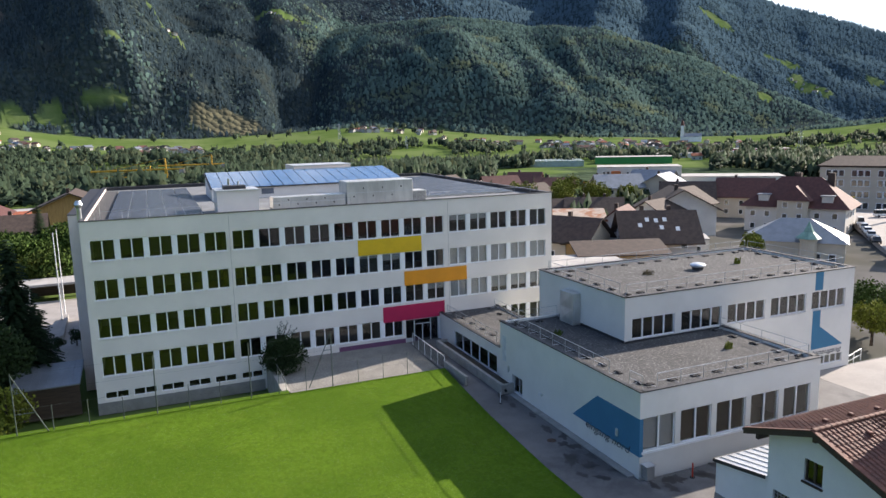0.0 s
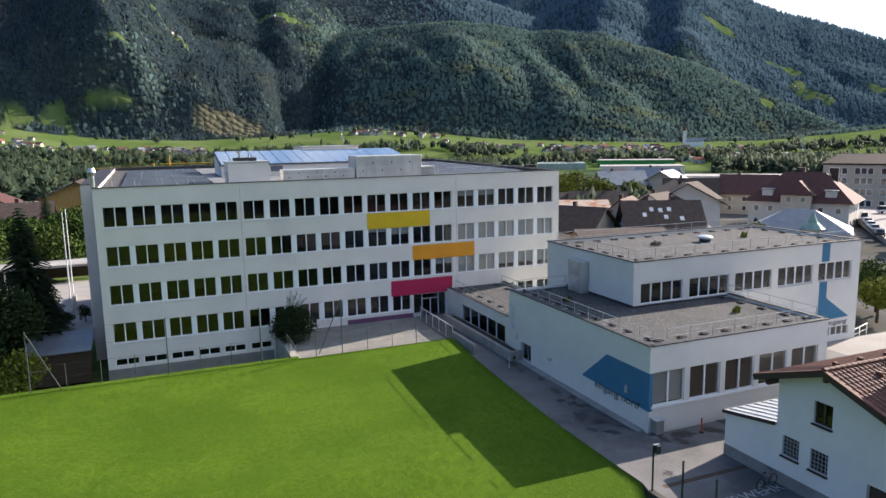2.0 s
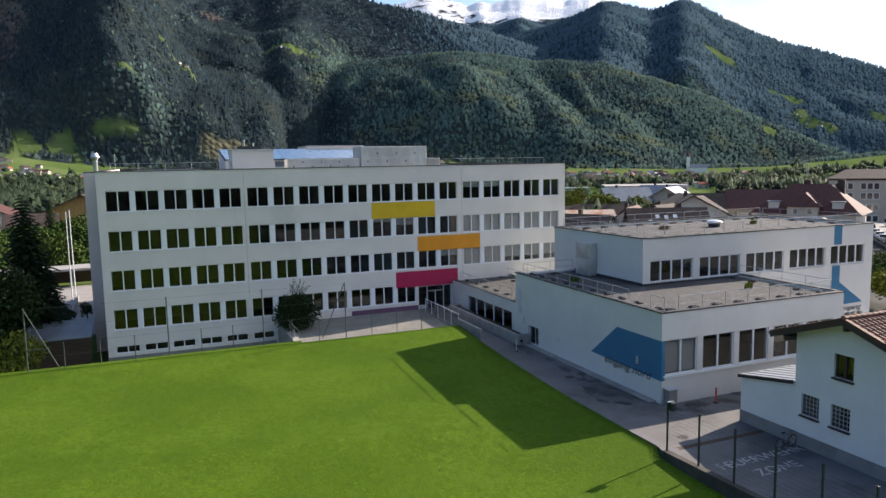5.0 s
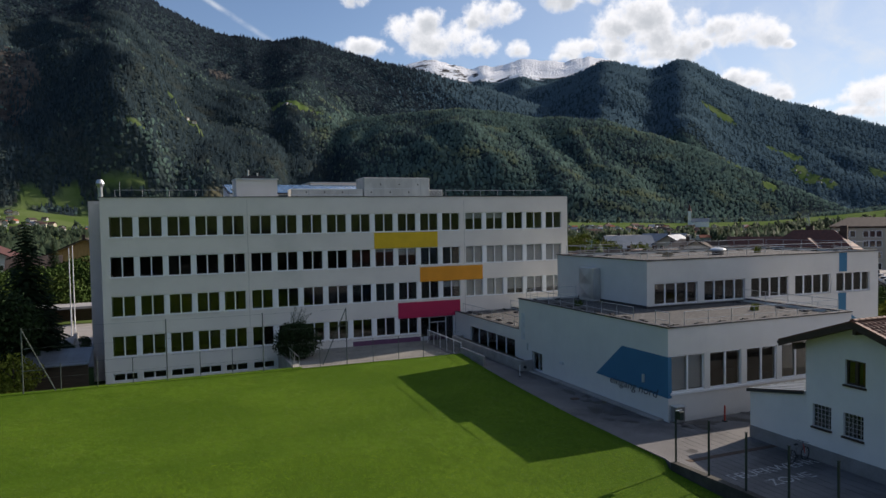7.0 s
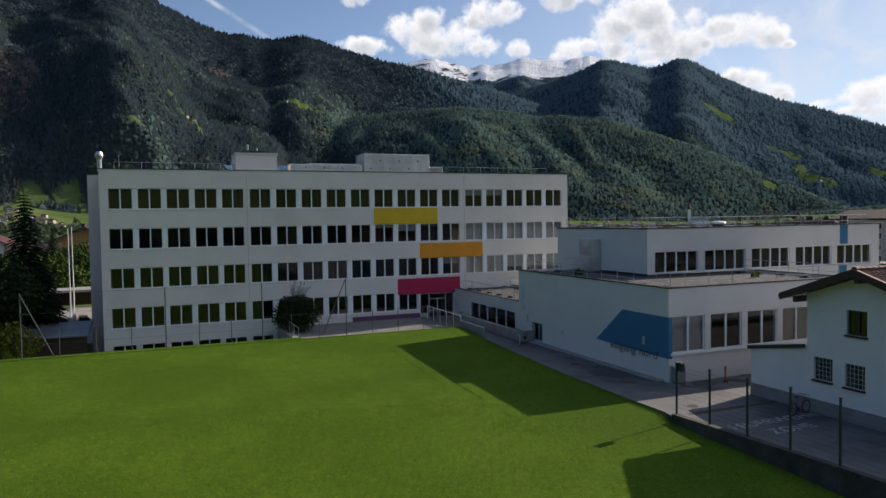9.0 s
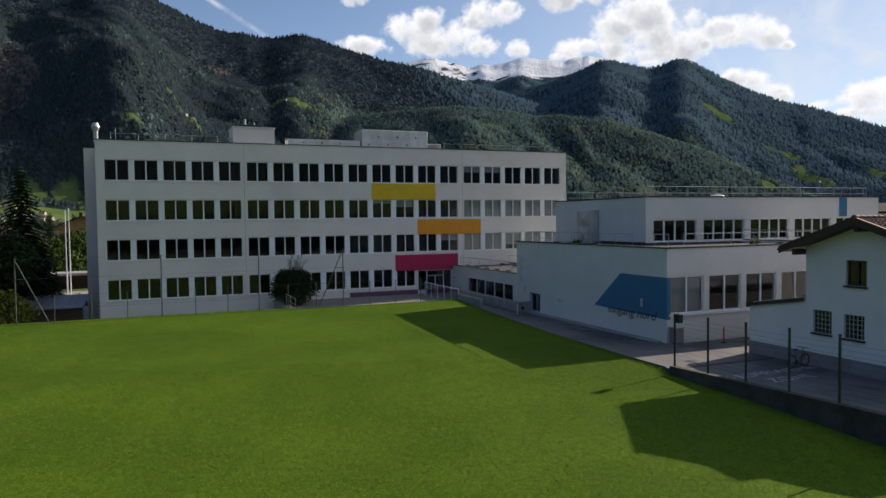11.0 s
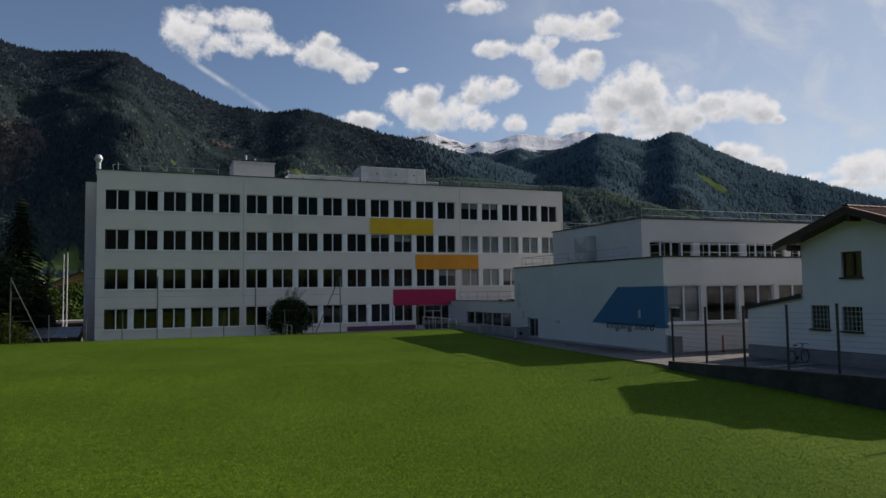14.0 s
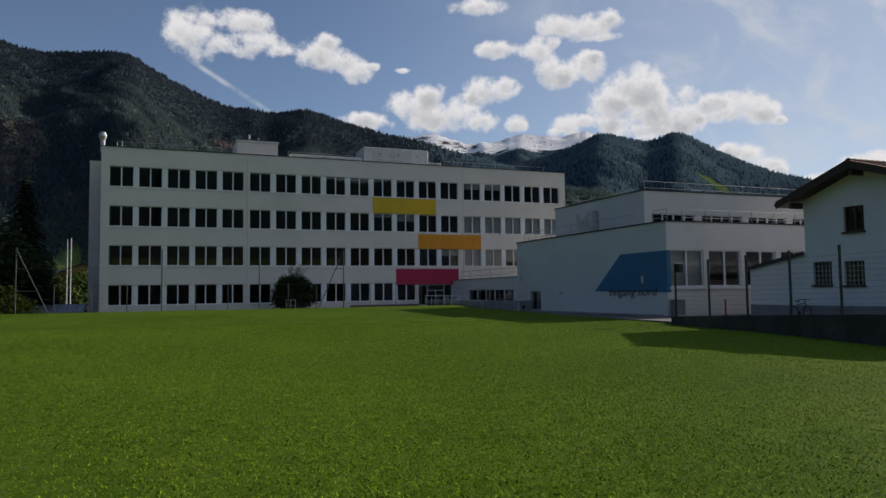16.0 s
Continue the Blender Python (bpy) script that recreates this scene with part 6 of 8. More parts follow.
# ---- far woods: one mesh each ----
def grove(name, pts, high, wide, template, mat, label, seed, lie=None, own=0.24):
    rng = np.random.default_rng(seed)
    tv, tf = template
    n = len(pts)
    a = rng.uniform(0, math.tau, n)
    s, h = wide * rng.uniform(0.55, 1.35, n), high * rng.uniform(0.6, 1.35, n)
    v = np.repeat(tv[None], n, 0) * (1 + rng.uniform(-0.14, 0.14, (n, len(tv), 1)))
    x = (v[..., 0] * np.cos(a)[:, None] - v[..., 1] * np.sin(a)[:, None]) * s[:, None] + pts[:, None, 0]
    y = (v[..., 0] * np.sin(a)[:, None] + v[..., 1] * np.cos(a)[:, None]) * s[:, None] + pts[:, None, 1]
    z = v[..., 2] * h[:, None] + pts[:, None, 2]
    faces = (np.repeat(tf[None], n, 0) + (np.arange(n) * len(tv))[:, None, None]).reshape(-1, 3)
    me = fast_mesh(name, np.stack([x, y, z], -1).reshape(-1, 3), faces, mat, smooth=True)
    if lie is not None:
        # leafy crowns scatter light softly: their shading follows the canopy more than each face
        mid = v - np.array([0, 0, 0.45])
        mid[..., 2] *= high / wide
        out = np.stack([mid[..., 0] * np.cos(a)[:, None] - mid[..., 1] * np.sin(a)[:, None], mid[..., 0] * np.sin(a)[:, None] + mid[..., 1] * np.cos(a)[:, None], mid[..., 2]], -1)
        out /= np.linalg.norm(out, axis=-1, keepdims=True) + 1e-6
        out = own * out + lie[:, None]
        out /= np.linalg.norm(out, axis=-1, keepdims=True)
        me.normals_split_custom_set_from_vertices(out.reshape(-1, 3).tolist())
    return tagged(new(name, me), label, "woods", kind="stuff")


def lie_of(pts):
    """The slope's upward normal under each tree."""
    x, y = pts[:, 0], pts[:, 1]
    gx, gy = (ridge_z(x + 25, y) - ridge_z(x - 25, y)) / 50, (ridge_z(x, y + 25) - ridge_z(x, y - 25)) / 50
    nrm = np.stack([-gx, -gy, np.ones_like(gx)], 1)
    return nrm / np.linalg.norm(nrm, axis=1)[:, None]


def conifer_template():
    v, f = [], []
    for z0, z1, r in ((0.12, 0.7, 1.0), (0.42, 1.0, 0.68)):
        b = len(v)
        v += [(math.cos(i / 6 * math.tau) * r, math.sin(i / 6 * math.tau) * r, z0 + 0.05 * (i % 2)) for i in range(6)] + [(0, 0, z1)]
        f += [(b + i, b + (i + 1) % 6, b + 6) for i in range(6)]
    return np.array(v), np.array(f)


def crown_template(lumps, seed):
    rng = np.random.default_rng(seed)
    bm = bmesh.new()
    bmesh.ops.create_icosphere(bm, subdivisions=1, radius=1)
    base = np.array([x.co[:] for x in bm.verts])
    tri = np.array([[q.index for q in p.verts] for p in bm.faces])
    bm.free()
    v, f = [], []
    for k in range(lumps):
        off = np.array([0, 0, 0.55]) if k == 0 else np.array([rng.uniform(-0.6, 0.6), rng.uniform(-0.6, 0.6), rng.uniform(0.3, 0.75)])
        r = np.array([0.8, 0.8, 0.42]) if k == 0 else np.array([0.5, 0.5, 0.26]) * rng.uniform(0.8, 1.2)
        f.append(tri + k * len(base))
        v.append(base * (1 + rng.uniform(-0.2, 0.2, (len(base), 1))) * r + off)
    return np.concatenate(v), np.concatenate(f)


def leafy_template(count, seed):
    """A crown of many small leaf clumps over several lobes, with gaps."""
    rng = np.random.default_rng(seed)
    lobes = [(0, 0, 0.52, 0.72, 0.40)] + [(math.cos(k * 1.05) * 0.5, math.sin(k * 1.05) * 0.5, rng.uniform(0.34, 0.74), rng.uniform(0.36, 0.5), rng.uniform(0.18, 0.26)) for k in range(6)]
    v, f = [], []
    for k in range(count):
        cx, cy, cz, rx, rz = lobes[k % 7]
        d = rng.normal(size=3)
        d /= np.linalg.norm(d)
        c = np.array([cx + d[0] * rx * 0.75, cy + d[1] * rx * 0.75, cz + d[2] * rz * 0.75])
        turn = rng.uniform(0, 1.57)
        r = rng.uniform(0.2, 0.36, 6)
        q = [(math.cos(turn + j * 1.571) * r[j], math.sin(turn + j * 1.571) * r[j], rng.uniform(-0.06, 0.06)) for j in range(4)] + [(0.05, 0, r[4] * 0.5), (0, 0.05, -r[5] * 0.5)]
        n = len(v)
        v += [c + np.array(p) for p in q]
        f += [(n + j, n + (j + 1) % 4, n + 4) for j in range(4)] + [(n + (j + 1) % 4, n + j, n + 5) for j in range(4)]
    return np.array(v), np.array(f)


CONIFER, BUSHY, ROUND = conifer_template(), leafy_template(19, 3), crown_template(1, 5)
# bluish tone in these far crowns stands in for haze
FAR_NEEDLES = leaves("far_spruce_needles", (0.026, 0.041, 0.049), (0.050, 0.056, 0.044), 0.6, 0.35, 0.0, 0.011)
FAR_LEAVES = leaves("far_broadleaf_crowns", (0.060, 0.098, 0.088), (0.115, 0.125, 0.060), 0.7, 0.32, 0.0, 0.011)
RIVER_LEAVES = leaves("riverside_crowns", (0.036, 0.056, 0.034), (0.10, 0.098, 0.04), 0.5, 0.45, 0.06, 0.03)
# paler, bluer copy: haze over the eastern mountain put into the colour
FAR_NEEDLES_HAZED = leaves("hazed_spruce_needles", (0.060, 0.102, 0.132), (0.070, 0.108, 0.118), 0.4, 0.14, 0.0, 0.006)
# darker copy: shade on the western mountain put into the colour
FAR_NEEDLES_SHADED = leaves("shaded_spruce_needles", (0.017, 0.026, 0.036), (0.032, 0.033, 0.034), 0.4, 0.2, 0.0)


def on_slope(n, r0, r1, seed, a0=-15.0, a1=60.0):
    rng = np.random.default_rng(seed)
    a, r = rng.uniform(a0, a1, n), np.sqrt(rng.uniform(r0 * r0, r1 * r1, n))
    x, y = r * np.sin(np.radians(a)), r * np.cos(np.radians(a))
    z = ridge_z(x, y)
    m = land_masks(x, y, z)
    keep = (m["felled"] < 0.3) & (m["meadow"] < 0.3) & (m["rock"] < rng.uniform(0.2, 1.3, n)) & (m["snow"] < 0.15)
    return np.stack([x, y, z - 1.5], 1)[keep]


pts = on_slope(84000, 1335, 2450, 1)
# spruces thicken westwards, their dark colour standing in for the shaded slope
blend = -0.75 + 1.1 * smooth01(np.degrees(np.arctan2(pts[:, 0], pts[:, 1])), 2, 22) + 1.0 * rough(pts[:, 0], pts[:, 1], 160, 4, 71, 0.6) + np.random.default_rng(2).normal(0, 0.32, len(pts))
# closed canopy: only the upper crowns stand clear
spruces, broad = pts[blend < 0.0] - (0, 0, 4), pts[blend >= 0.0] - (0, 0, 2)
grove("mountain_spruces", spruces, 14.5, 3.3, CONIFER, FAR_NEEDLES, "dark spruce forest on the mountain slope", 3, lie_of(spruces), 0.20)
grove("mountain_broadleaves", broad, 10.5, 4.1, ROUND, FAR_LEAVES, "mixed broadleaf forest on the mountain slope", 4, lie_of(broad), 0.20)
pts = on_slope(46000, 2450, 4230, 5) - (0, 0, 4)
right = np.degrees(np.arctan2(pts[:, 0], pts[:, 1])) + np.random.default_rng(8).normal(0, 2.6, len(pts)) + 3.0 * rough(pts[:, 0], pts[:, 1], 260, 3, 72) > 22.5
for name, some, mat, seed in (("high_spruces", pts[~right], FAR_NEEDLES_SHADED, 6), ("far_spruces", pts[right], FAR_NEEDLES_HAZED, 7)):
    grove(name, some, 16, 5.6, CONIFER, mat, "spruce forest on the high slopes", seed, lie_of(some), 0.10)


CLEAR = [(33.0, 43.5, 735), (26.5, 34.0, 640), (35.0, 48.0, 560)]     # open ground before the big halls: azimuths, out to this radius


def in_valley(n, r0, r1, a0, a1, seed, thresh=0.0, size=150, clear=True):
    rng = np.random.default_rng(seed)
    a, r = rng.uniform(a0, a1, n), np.sqrt(rng.uniform(r0 * r0, r1 * r1, n))
    x, y = r * np.sin(np.radians(a)), r * np.cos(np.radians(a))
    keep = rough(x, y, size, 3, seed + 90) > thresh
    for b0, b1, far in CLEAR if clear else []:
        keep &= ~((a > b0) & (a < b1) & (r < far))
    x, y = x[keep], y[keep]
    return np.stack([x, y, valley_z(x, y) - 0.6], 1)


belt = np.concatenate([in_valley(1900, 680, 1020, -16, 14, 18, -0.15), in_valley(1500, 770, 1050, 14, 58, 19, -0.02, 110), in_valley(500, 560, 1000, 43, 58, 21, 0.05, 90), in_valley(2300, 360, 680, -16, 30, 11, -0.25), in_valley(2300, 430, 720, 20, 60, 12, 0.0), in_valley(160, 700, 1300, -14, 58, 13, 0.22, 90), in_valley(90, 1180, 1330, -14, 58, 15, 0.0, 60)])
grove("riverside_trees", belt, 12, 4.8, BUSHY, RIVER_LEAVES, "belt of broadleaf trees across the valley", 14, np.tile([0, 0, 0.3], (len(belt), 1)))
# unseen trees added south of the lawn to darken the windows' reflections
UNSEEN_LEAVES = leaves("unseen_dark_crowns", (0.024, 0.036, 0.026), (0.05, 0.048, 0.03), 0.4, 0.4, 0.06, 0.03)
behind = np.concatenate([in_valley(260, 70, 130, 130, 235, 23, -0.6, 60, False), in_valley(500, 130, 330, 120, 250, 24, -0.3, 80, False)])
grove("reflected_trees", behind, 10.5, 4.2, BUSHY, UNSEEN_LEAVES, "unseen dark trees added beyond the lawn to darken window reflections", 25, np.tile([0, 0, 0.3], (len(behind), 1)))
pts = in_valley(420, 150, 360, 6, 60, 16, 0.12, 60, False)
grove("town_trees", pts, 8, 3.4, BUSHY, RIVER_LEAVES, "garden trees between the town's roofs", 17, np.tile([0, 0, 0.3], (len(pts), 1)))
for i, (x, y, h, w) in enumerate(((108, 172, 10, 4.5), (114, 179, 11, 5), (120, 171, 9, 4), (101, 181, 10, 4.5), (126, 183, 9, 4.5), (134, 176, 8, 4), (68, 67, 7.5, 3.2), (97, 92, 6.0, 2.6))):
    broad_tree("broadleaf_tree", x, y, -3.6, h, w, LEAF_YELLOW, "yellow-green tree between the town roofs", 80 + i, 3600, 0.26, "trees in the town")

# ---- town and villages ----
ROOF_BROWN = material("weathered_brown_roof", (0.062, 0.042, 0.034), 0.85, vary=0.25, scale=1.2, fine=0.2, fine_scale=6)
ROOF_RED = material("dark_red_roof", (0.10, 0.036, 0.03), 0.8, vary=0.2, scale=1.2, fine=0.2, fine_scale=6)
ROOF_GREY = material("grey_metal_roof", (0.22, 0.24, 0.27), 0.45, metal=0.3, vary=0.12, scale=0.6)
ROOF_RUST = material("rusty_sheet_roof", (0.34, 0.27, 0.22), 0.8, vary=0.2, scale=0.8, second=((0.26, 0.10, 0.04), 0.45, 0.6))
ROOF_ORANGE = material("orange_clay_roof", (0.34, 0.10, 0.05), 0.8, vary=0.2, scale=1.0)
ROOF_FLAT = material("pale_flat_roof", (0.33, 0.32, 0.31), 0.9, vary=0.15, scale=0.3)
COPPER = material("green_copper", (0.16, 0.30, 0.25), 0.6, vary=0.2, scale=1.5)
WALL_WHITE = material("town_white_render", (0.58, 0.56, 0.52), 0.9, vary=0.06, scale=0.4)
WALL_CREAM = material("town_cream_render", (0.52, 0.47, 0.38), 0.9, vary=0.06, scale=0.4)
WALL_YELLOW = material("town_yellow_render", (0.62, 0.46, 0.16), 0.9, vary=0.06, scale=0.4)
WALL_ORANGE = material("town_orange_cladding", (0.50, 0.14, 0.04), 0.7, vary=0.1, scale=0.5)
WALL_GREEN = material("bright_green_hall_cladding", (0.02, 0.22, 0.05), 0.6, vary=0.1, scale=0.3)
WALL_PINK = material("crimson_hall_cladding", (0.35, 0.03, 0.10), 0.6, vary=0.1, scale=0.3)
TIMBER = material("honey_timber_cladding", (0.36, 0.22, 0.08), 0.8, vary=0.2, scale=1.5, stretch=(4, 4, 0.3))
DARK_PANE = material("dark_far_window", (0.03, 0.035, 0.04), 0.12, vary=0.3, scale=0.6, spec=0.8)
GLASSHOUSE = material("greenhouse_glass", (0.30, 0.38, 0.36), 0.25, vary=0.15, scale=0.3, spec=0.7)
far_frame = mesh_of("window", boxes((-0.62, -0.05, 0, 0.62, 0.0, 1.4)), WHITE_FRAME)
far_pane = mesh_of("pane", boxes((-0.5, -0.07, 0.1, 0.5, -0.052, 1.3)), DARK_PANE)


def far_windows(parent, xs, zs, y, turn=0.0, centre=(0, 0), wide=1.0, tall=1.0):
    """Windows on one wall: at xs along it and zs up it; y is how far the wall stands out."""
    for x in xs:
        for z in zs:
            w = part("window", far_frame, None, parent, "", pose(centre[0], centre[1], 0, 0, 0, turn) @ pose(x, -y - 0.004, z) @ Matrix.Diagonal((wide, 1, tall, 1)))
            part("pane", far_pane, None, w)


def gabled_house(x, y, w, d, eave, ridge, turn, wall, roof, label, over=0.7, z=None, rows=(), cols=(), side_cols=(), chimneys=1, group="", name="town_house"):
    """A house with its ridge along local x: walls w by d, eaves and ridge above its foot."""
    z = float(valley_z(x, y)) if z is None else z
    h = thing(name, x, y, z, label, "house", group, turn=turn)
    bm = bmesh.new()
    a, b = w / 2, d / 2
    k = (ridge - eave) / b
    low = [bm.verts.new(p) for p in ((-a, -b, -1), (a, -b, -1), (a, b, -1), (-a, b, -1))]
    top = [bm.verts.new(p) for p in ((-a, -b, eave), (a, -b, eave), (a, b, eave), (-a, b, eave))]
    g0, g1 = bm.verts.new((-a, 0, ridge - 0.05)), bm.verts.new((a, 0, ridge - 0.05))
    bm.faces.new((low[0], low[1], top[1], top[0]))
    bm.faces.new((low[2], low[3], top[3], top[2]))
    bm.faces.new((low[1], low[2], top[2], g1, top[1]))
    bm.faces.new((low[3], low[0], top[0], g0, top[3]))
    part("wall", bm, wall, h)
    for s in (-1, 1):
        e = s * (b + over)
        pts = [(-a - over, e, eave - over * k), (a + over, e, eave - over * k), (a + over, 0, ridge), (-a - over, 0, ridge)]
        part("roof", plate(pts, (0, 0, 0.22)), roof, h)
    for i in range(chimneys):
        cx = -a * 0.4 + i * a * 0.8
        part("chimney", boxes((cx - 0.35, 0.4, ridge - 1.2, cx + 0.35, 1.1, ridge + 1.0)), ROOF_BROWN, h)
    far_windows(h, cols, rows, b)
    far_windows(h, side_cols, rows, a, -90)
    return h


def hipped_house(x, y, w, d, eave, ridge, ridge_len, turn, wall, roof, label, over=0.8, z=None, rows=(), cols=(), side_cols=(), name="town_house"):
    z = float(valley_z(x, y)) if z is None else z
    h = thing(name, x, y, z, label, "house", turn=turn)
    part("wall", boxes((-w / 2, -d / 2, -1, w / 2, d / 2, eave)), wall, h)
    bm = bmesh.new()
    a, b, r = w / 2 + over, d / 2 + over, ridge_len / 2
    e = [bm.verts.new(p) for p in ((-a, -b, eave - 0.25), (a, -b, eave - 0.25), (a, b, eave - 0.25), (-a, b, eave - 0.25))]
    t0, t1 = bm.verts.new((-r, 0, ridge)), bm.verts.new((r, 0, ridge))
    for q in ((e[0], e[1], t1, t0), (e[1], e[2], t1), (e[2], e[3], t0, t1), (e[3], e[0], t0), (e[3], e[2], e[1], e[0])):
        bm.faces.new(q)
    part("roof", bm, roof, h)
    far_windows(h, cols, rows, d / 2)
    far_windows(h, side_cols, rows, w / 2, -90)
    far_windows(h, side_cols, rows, w / 2, 90)
    return h


def flat_block(x, y, w, d, high, turn, wall, roof, label, z=None, rows=(), cols=(), side_cols=(), name="commercial_building", wide=1.0, tall=1.0):
    z = float(valley_z(x, y)) if z is None else z
    h = thing(name, x, y, z, label, "building", turn=turn)
    part("wall", boxes((-w / 2, -d / 2, -1, w / 2, d / 2, high)), wall, h)
    part("roof", boxes((-w / 2 - 0.15, -d / 2 - 0.15, high, w / 2 + 0.15, d / 2 + 0.15, high + 0.3)), roof, h)
    far_windows(h, cols, rows, d / 2, wide=wide, tall=tall)
    far_windows(h, side_cols, rows, w / 2, -90, wide=wide, tall=tall)
    return h


# the big hipped house with its middle bay
FACE = -61.0    # its long front looks back towards the school
apart = hipped_house(149.5, 127.0, 22.5, 14.0, 7.4, 14.2, 9.0, FACE, WALL_WHITE, ROOF_RED, "large white apartment house with a dark red hipped roof", 1.2, -6.1, (1.6, 4.7), (-9.3, -6.0, 5.2, 9.0), (-4, 0, 4), "apartment_house")
part("bay", boxes((-3.4, -8.6, -1, 3.4, -6.9, 9.2)), WALL_CREAM, apart)
bay = bmesh.new()
e = [bay.verts.new(p) for p in ((-4.2, -9.4, 9.0), (4.2, -9.4, 9.0), (4.2, -3.0, 9.0), (-4.2, -3.0, 9.0))]
t0, t1 = bay.verts.new((0, -6.2, 12.3)), bay.verts.new((0, -1.0, 12.3))
for q in ((e[0], e[1], t0), (e[1], e[2], t1, t0), (e[3], e[0], t0, t1), (e[2], e[3], t1)):
    bay.faces.new(q)
part("bay_roof", bay, ROOF_RED, apart)
far_windows(apart, (-1.6, 1.6), (1.6, 4.4, 7.2), 8.6)
for x in (-7.0, 7.2):
    part("dormer", boxes((x - 1.2, -6.6, 8.4, x + 1.2, -3.0, 10.0)), WALL_WHITE, apart)
    part("dormer_roof", boxes((x - 1.5, -7.0, 10.0, x + 1.5, -2.6, 10.25)), ROOF_GREY, apart)
for x in (-1.0, 6.5):
    part("chimney", boxes((x - 0.8, 0.5, 11.5, x + 0.8, 1.8, 15.2)), ROOF_BROWN, apart)
# pavilion with a copper turret
pav = hipped_house(113.5, 97.0, 17.0, 11.0, 4.6, 8.2, 5.0, -52.0, WALL_CREAM, ROOF_GREY, "cream pavilion with a grey metal hipped roof and copper turret", 0.6, -4.9, (1.0,), (-6.5, -4, 4, 6.5), (-3, 0, 3), "pavilion")
tur = part("turret", tubes(((2.5, -5.6, 0), (2.5, -5.6, 5.2), 1.5), sides=8), WALL_CREAM, pav)
part("turret_roof", tube(bmesh.new(), (2.5, -5.6, 5.2), (2.5, -5.6, 6.4), 2.2, 8, 0.9), COPPER, pav, "green copper turret roof")
part("turret_spire", tube(bmesh.new(), (2.5, -5.6, 6.4), (2.5, -5.6, 8.4), 0.9, 8, 0.03), COPPER, pav)
# brown-roofed houses close behind the sports hall
farm = gabled_house(87.0, 105.5, 12.5, 12.0, 5.4, 9.8, -28, WALL_WHITE, ROOF_BROWN, "old farmhouse with a broad brown roof and skylights", 1.2, -4.3, (1.2, 3.6), (-4, 0, 4), (-2.5, 2.5), 2)
for sx, sy in ((-2.0, 2.2), (-0.4, 2.4), (1.2, 2.2), (-3.4, 3.4), (0.4, 3.9), (3.2, 4.2)):
    zz = 9.8 - 4.4 / 6.0 * sy
    part("skylight", plate([(sx - 0.35, -sy - 0.4, zz - 0.29 + 0.3), (sx + 0.35, -sy - 0.4, zz - 0.29 + 0.3), (sx + 0.35, -sy + 0.4, zz + 0.29 + 0.3), (sx - 0.35, -sy + 0.4, zz + 0.29 + 0.3)], (0, 0, 0.08)), LIGHT_METAL, farm)
gabled_house(74.5, 113.0, 9.0, 10.0, 5.0, 8.6, -62, WALL_CREAM, ROOF_BROWN, "house with a dark brown gabled roof", 1.0, -4.2, (1.4,), (-2.5, 2.5), (-2.5, 2.5))
gabled_house(74.0, 100.5, 14.5, 12.0, 4.2, 5.6, -20, TIMBER, ROOF_BROWN, "low workshop with a shallow dark brown roof", 0.8, -4.0, chimneys=0)
gabled_house(82.0, 126.0, 12.0, 17.0, 7.4, 8.8, -30, WALL_CREAM, ROOF_RUST, "workshop with a rusty sheet-metal roof", 0.5, -4.5, chimneys=0, name="workshop")
gabled_house(88.0, 117.0, 9.0, 9.0, 6.0, 9.6, 40, WALL_WHITE, ROOF_RED, "house with a reddish tiled gable roof", 0.9, -4.4, (1.5, 4.0), (-2.5, 2.5), (-2.2, 2.2))
gabled_house(120.0, 138.0, 13.0, 16.0, 6.8, 11.2, 62, WALL_WHITE, ROOF_BROWN, "white gabled house with a wide brown roof", 1.4, -5.1, (1.4, 4.2), (-5, -1.5, 2, 5), (-3, 0, 3))
gabled_house(134.0, 152.0, 11.0, 13.0, 6.2, 10.0, 20, WALL_CREAM, ROOF_BROWN, "cream house with a brown roof", 1.2, -5.4, (1.4, 4.0), (-4, 0, 4), (-3, 3))
gabled_house(104.0, 150.0, 13.0, 13.0, 5.0, 8.8, -35, WALL_WHITE, ROOF_BROWN, "house with a brown roof", 1.0, -5.1, (1.4,), (-4, 0, 4), (-3, 3), 2)
gabled_house(92.0, 158.0, 14.0, 12.0, 5.0, 8.4, -25, WALL_CREAM, ROOF_BROWN, "house with a dark roof", 1.0, -5.1, (1.4,), (-4, 0, 4), (-3, 3))
gabled_house(150.0, 168.0, 14.0, 12.0, 6.0, 10.4, -40, WALL_WHITE, ROOF_BROWN, "house with a dark brown roof", 1.2, -5.9, (1.4, 4.0), (-4, 0, 4), (-3, 3))
gabled_house(163.0, 158.0, 14.0, 12.0, 7.0, 11.4, -55, WALL_CREAM, ROOF_RED, "house with a dark red roof", 1.2, -5.9, (1.4, 4.0), (-4, 0, 4), (-3, 3))
gabled_house(104.0, 121.0, 9.0, 7.0, 3.4, 5.4, -40, WALL_WHITE, ROOF_GREY, "small house with a grey roof", 0.5, -4.7, (1.0,), (-2, 2), (0,), 0)
flat_block(97.0, 110.0, 10.0, 7.0, 3.6, -35, WALL_WHITE, ROOF_FLAT, "low white flat-roofed annex building", -4.4, (1.0,), (-3, 0, 3))
flat_block(62.0, 92.0, 14.0, 16.0, 3.4, -15, WALL_WHITE, ROOF_FLAT, "low flat-roofed building behind the sports hall", -3.6, (1.0,), (-4, 0, 4))
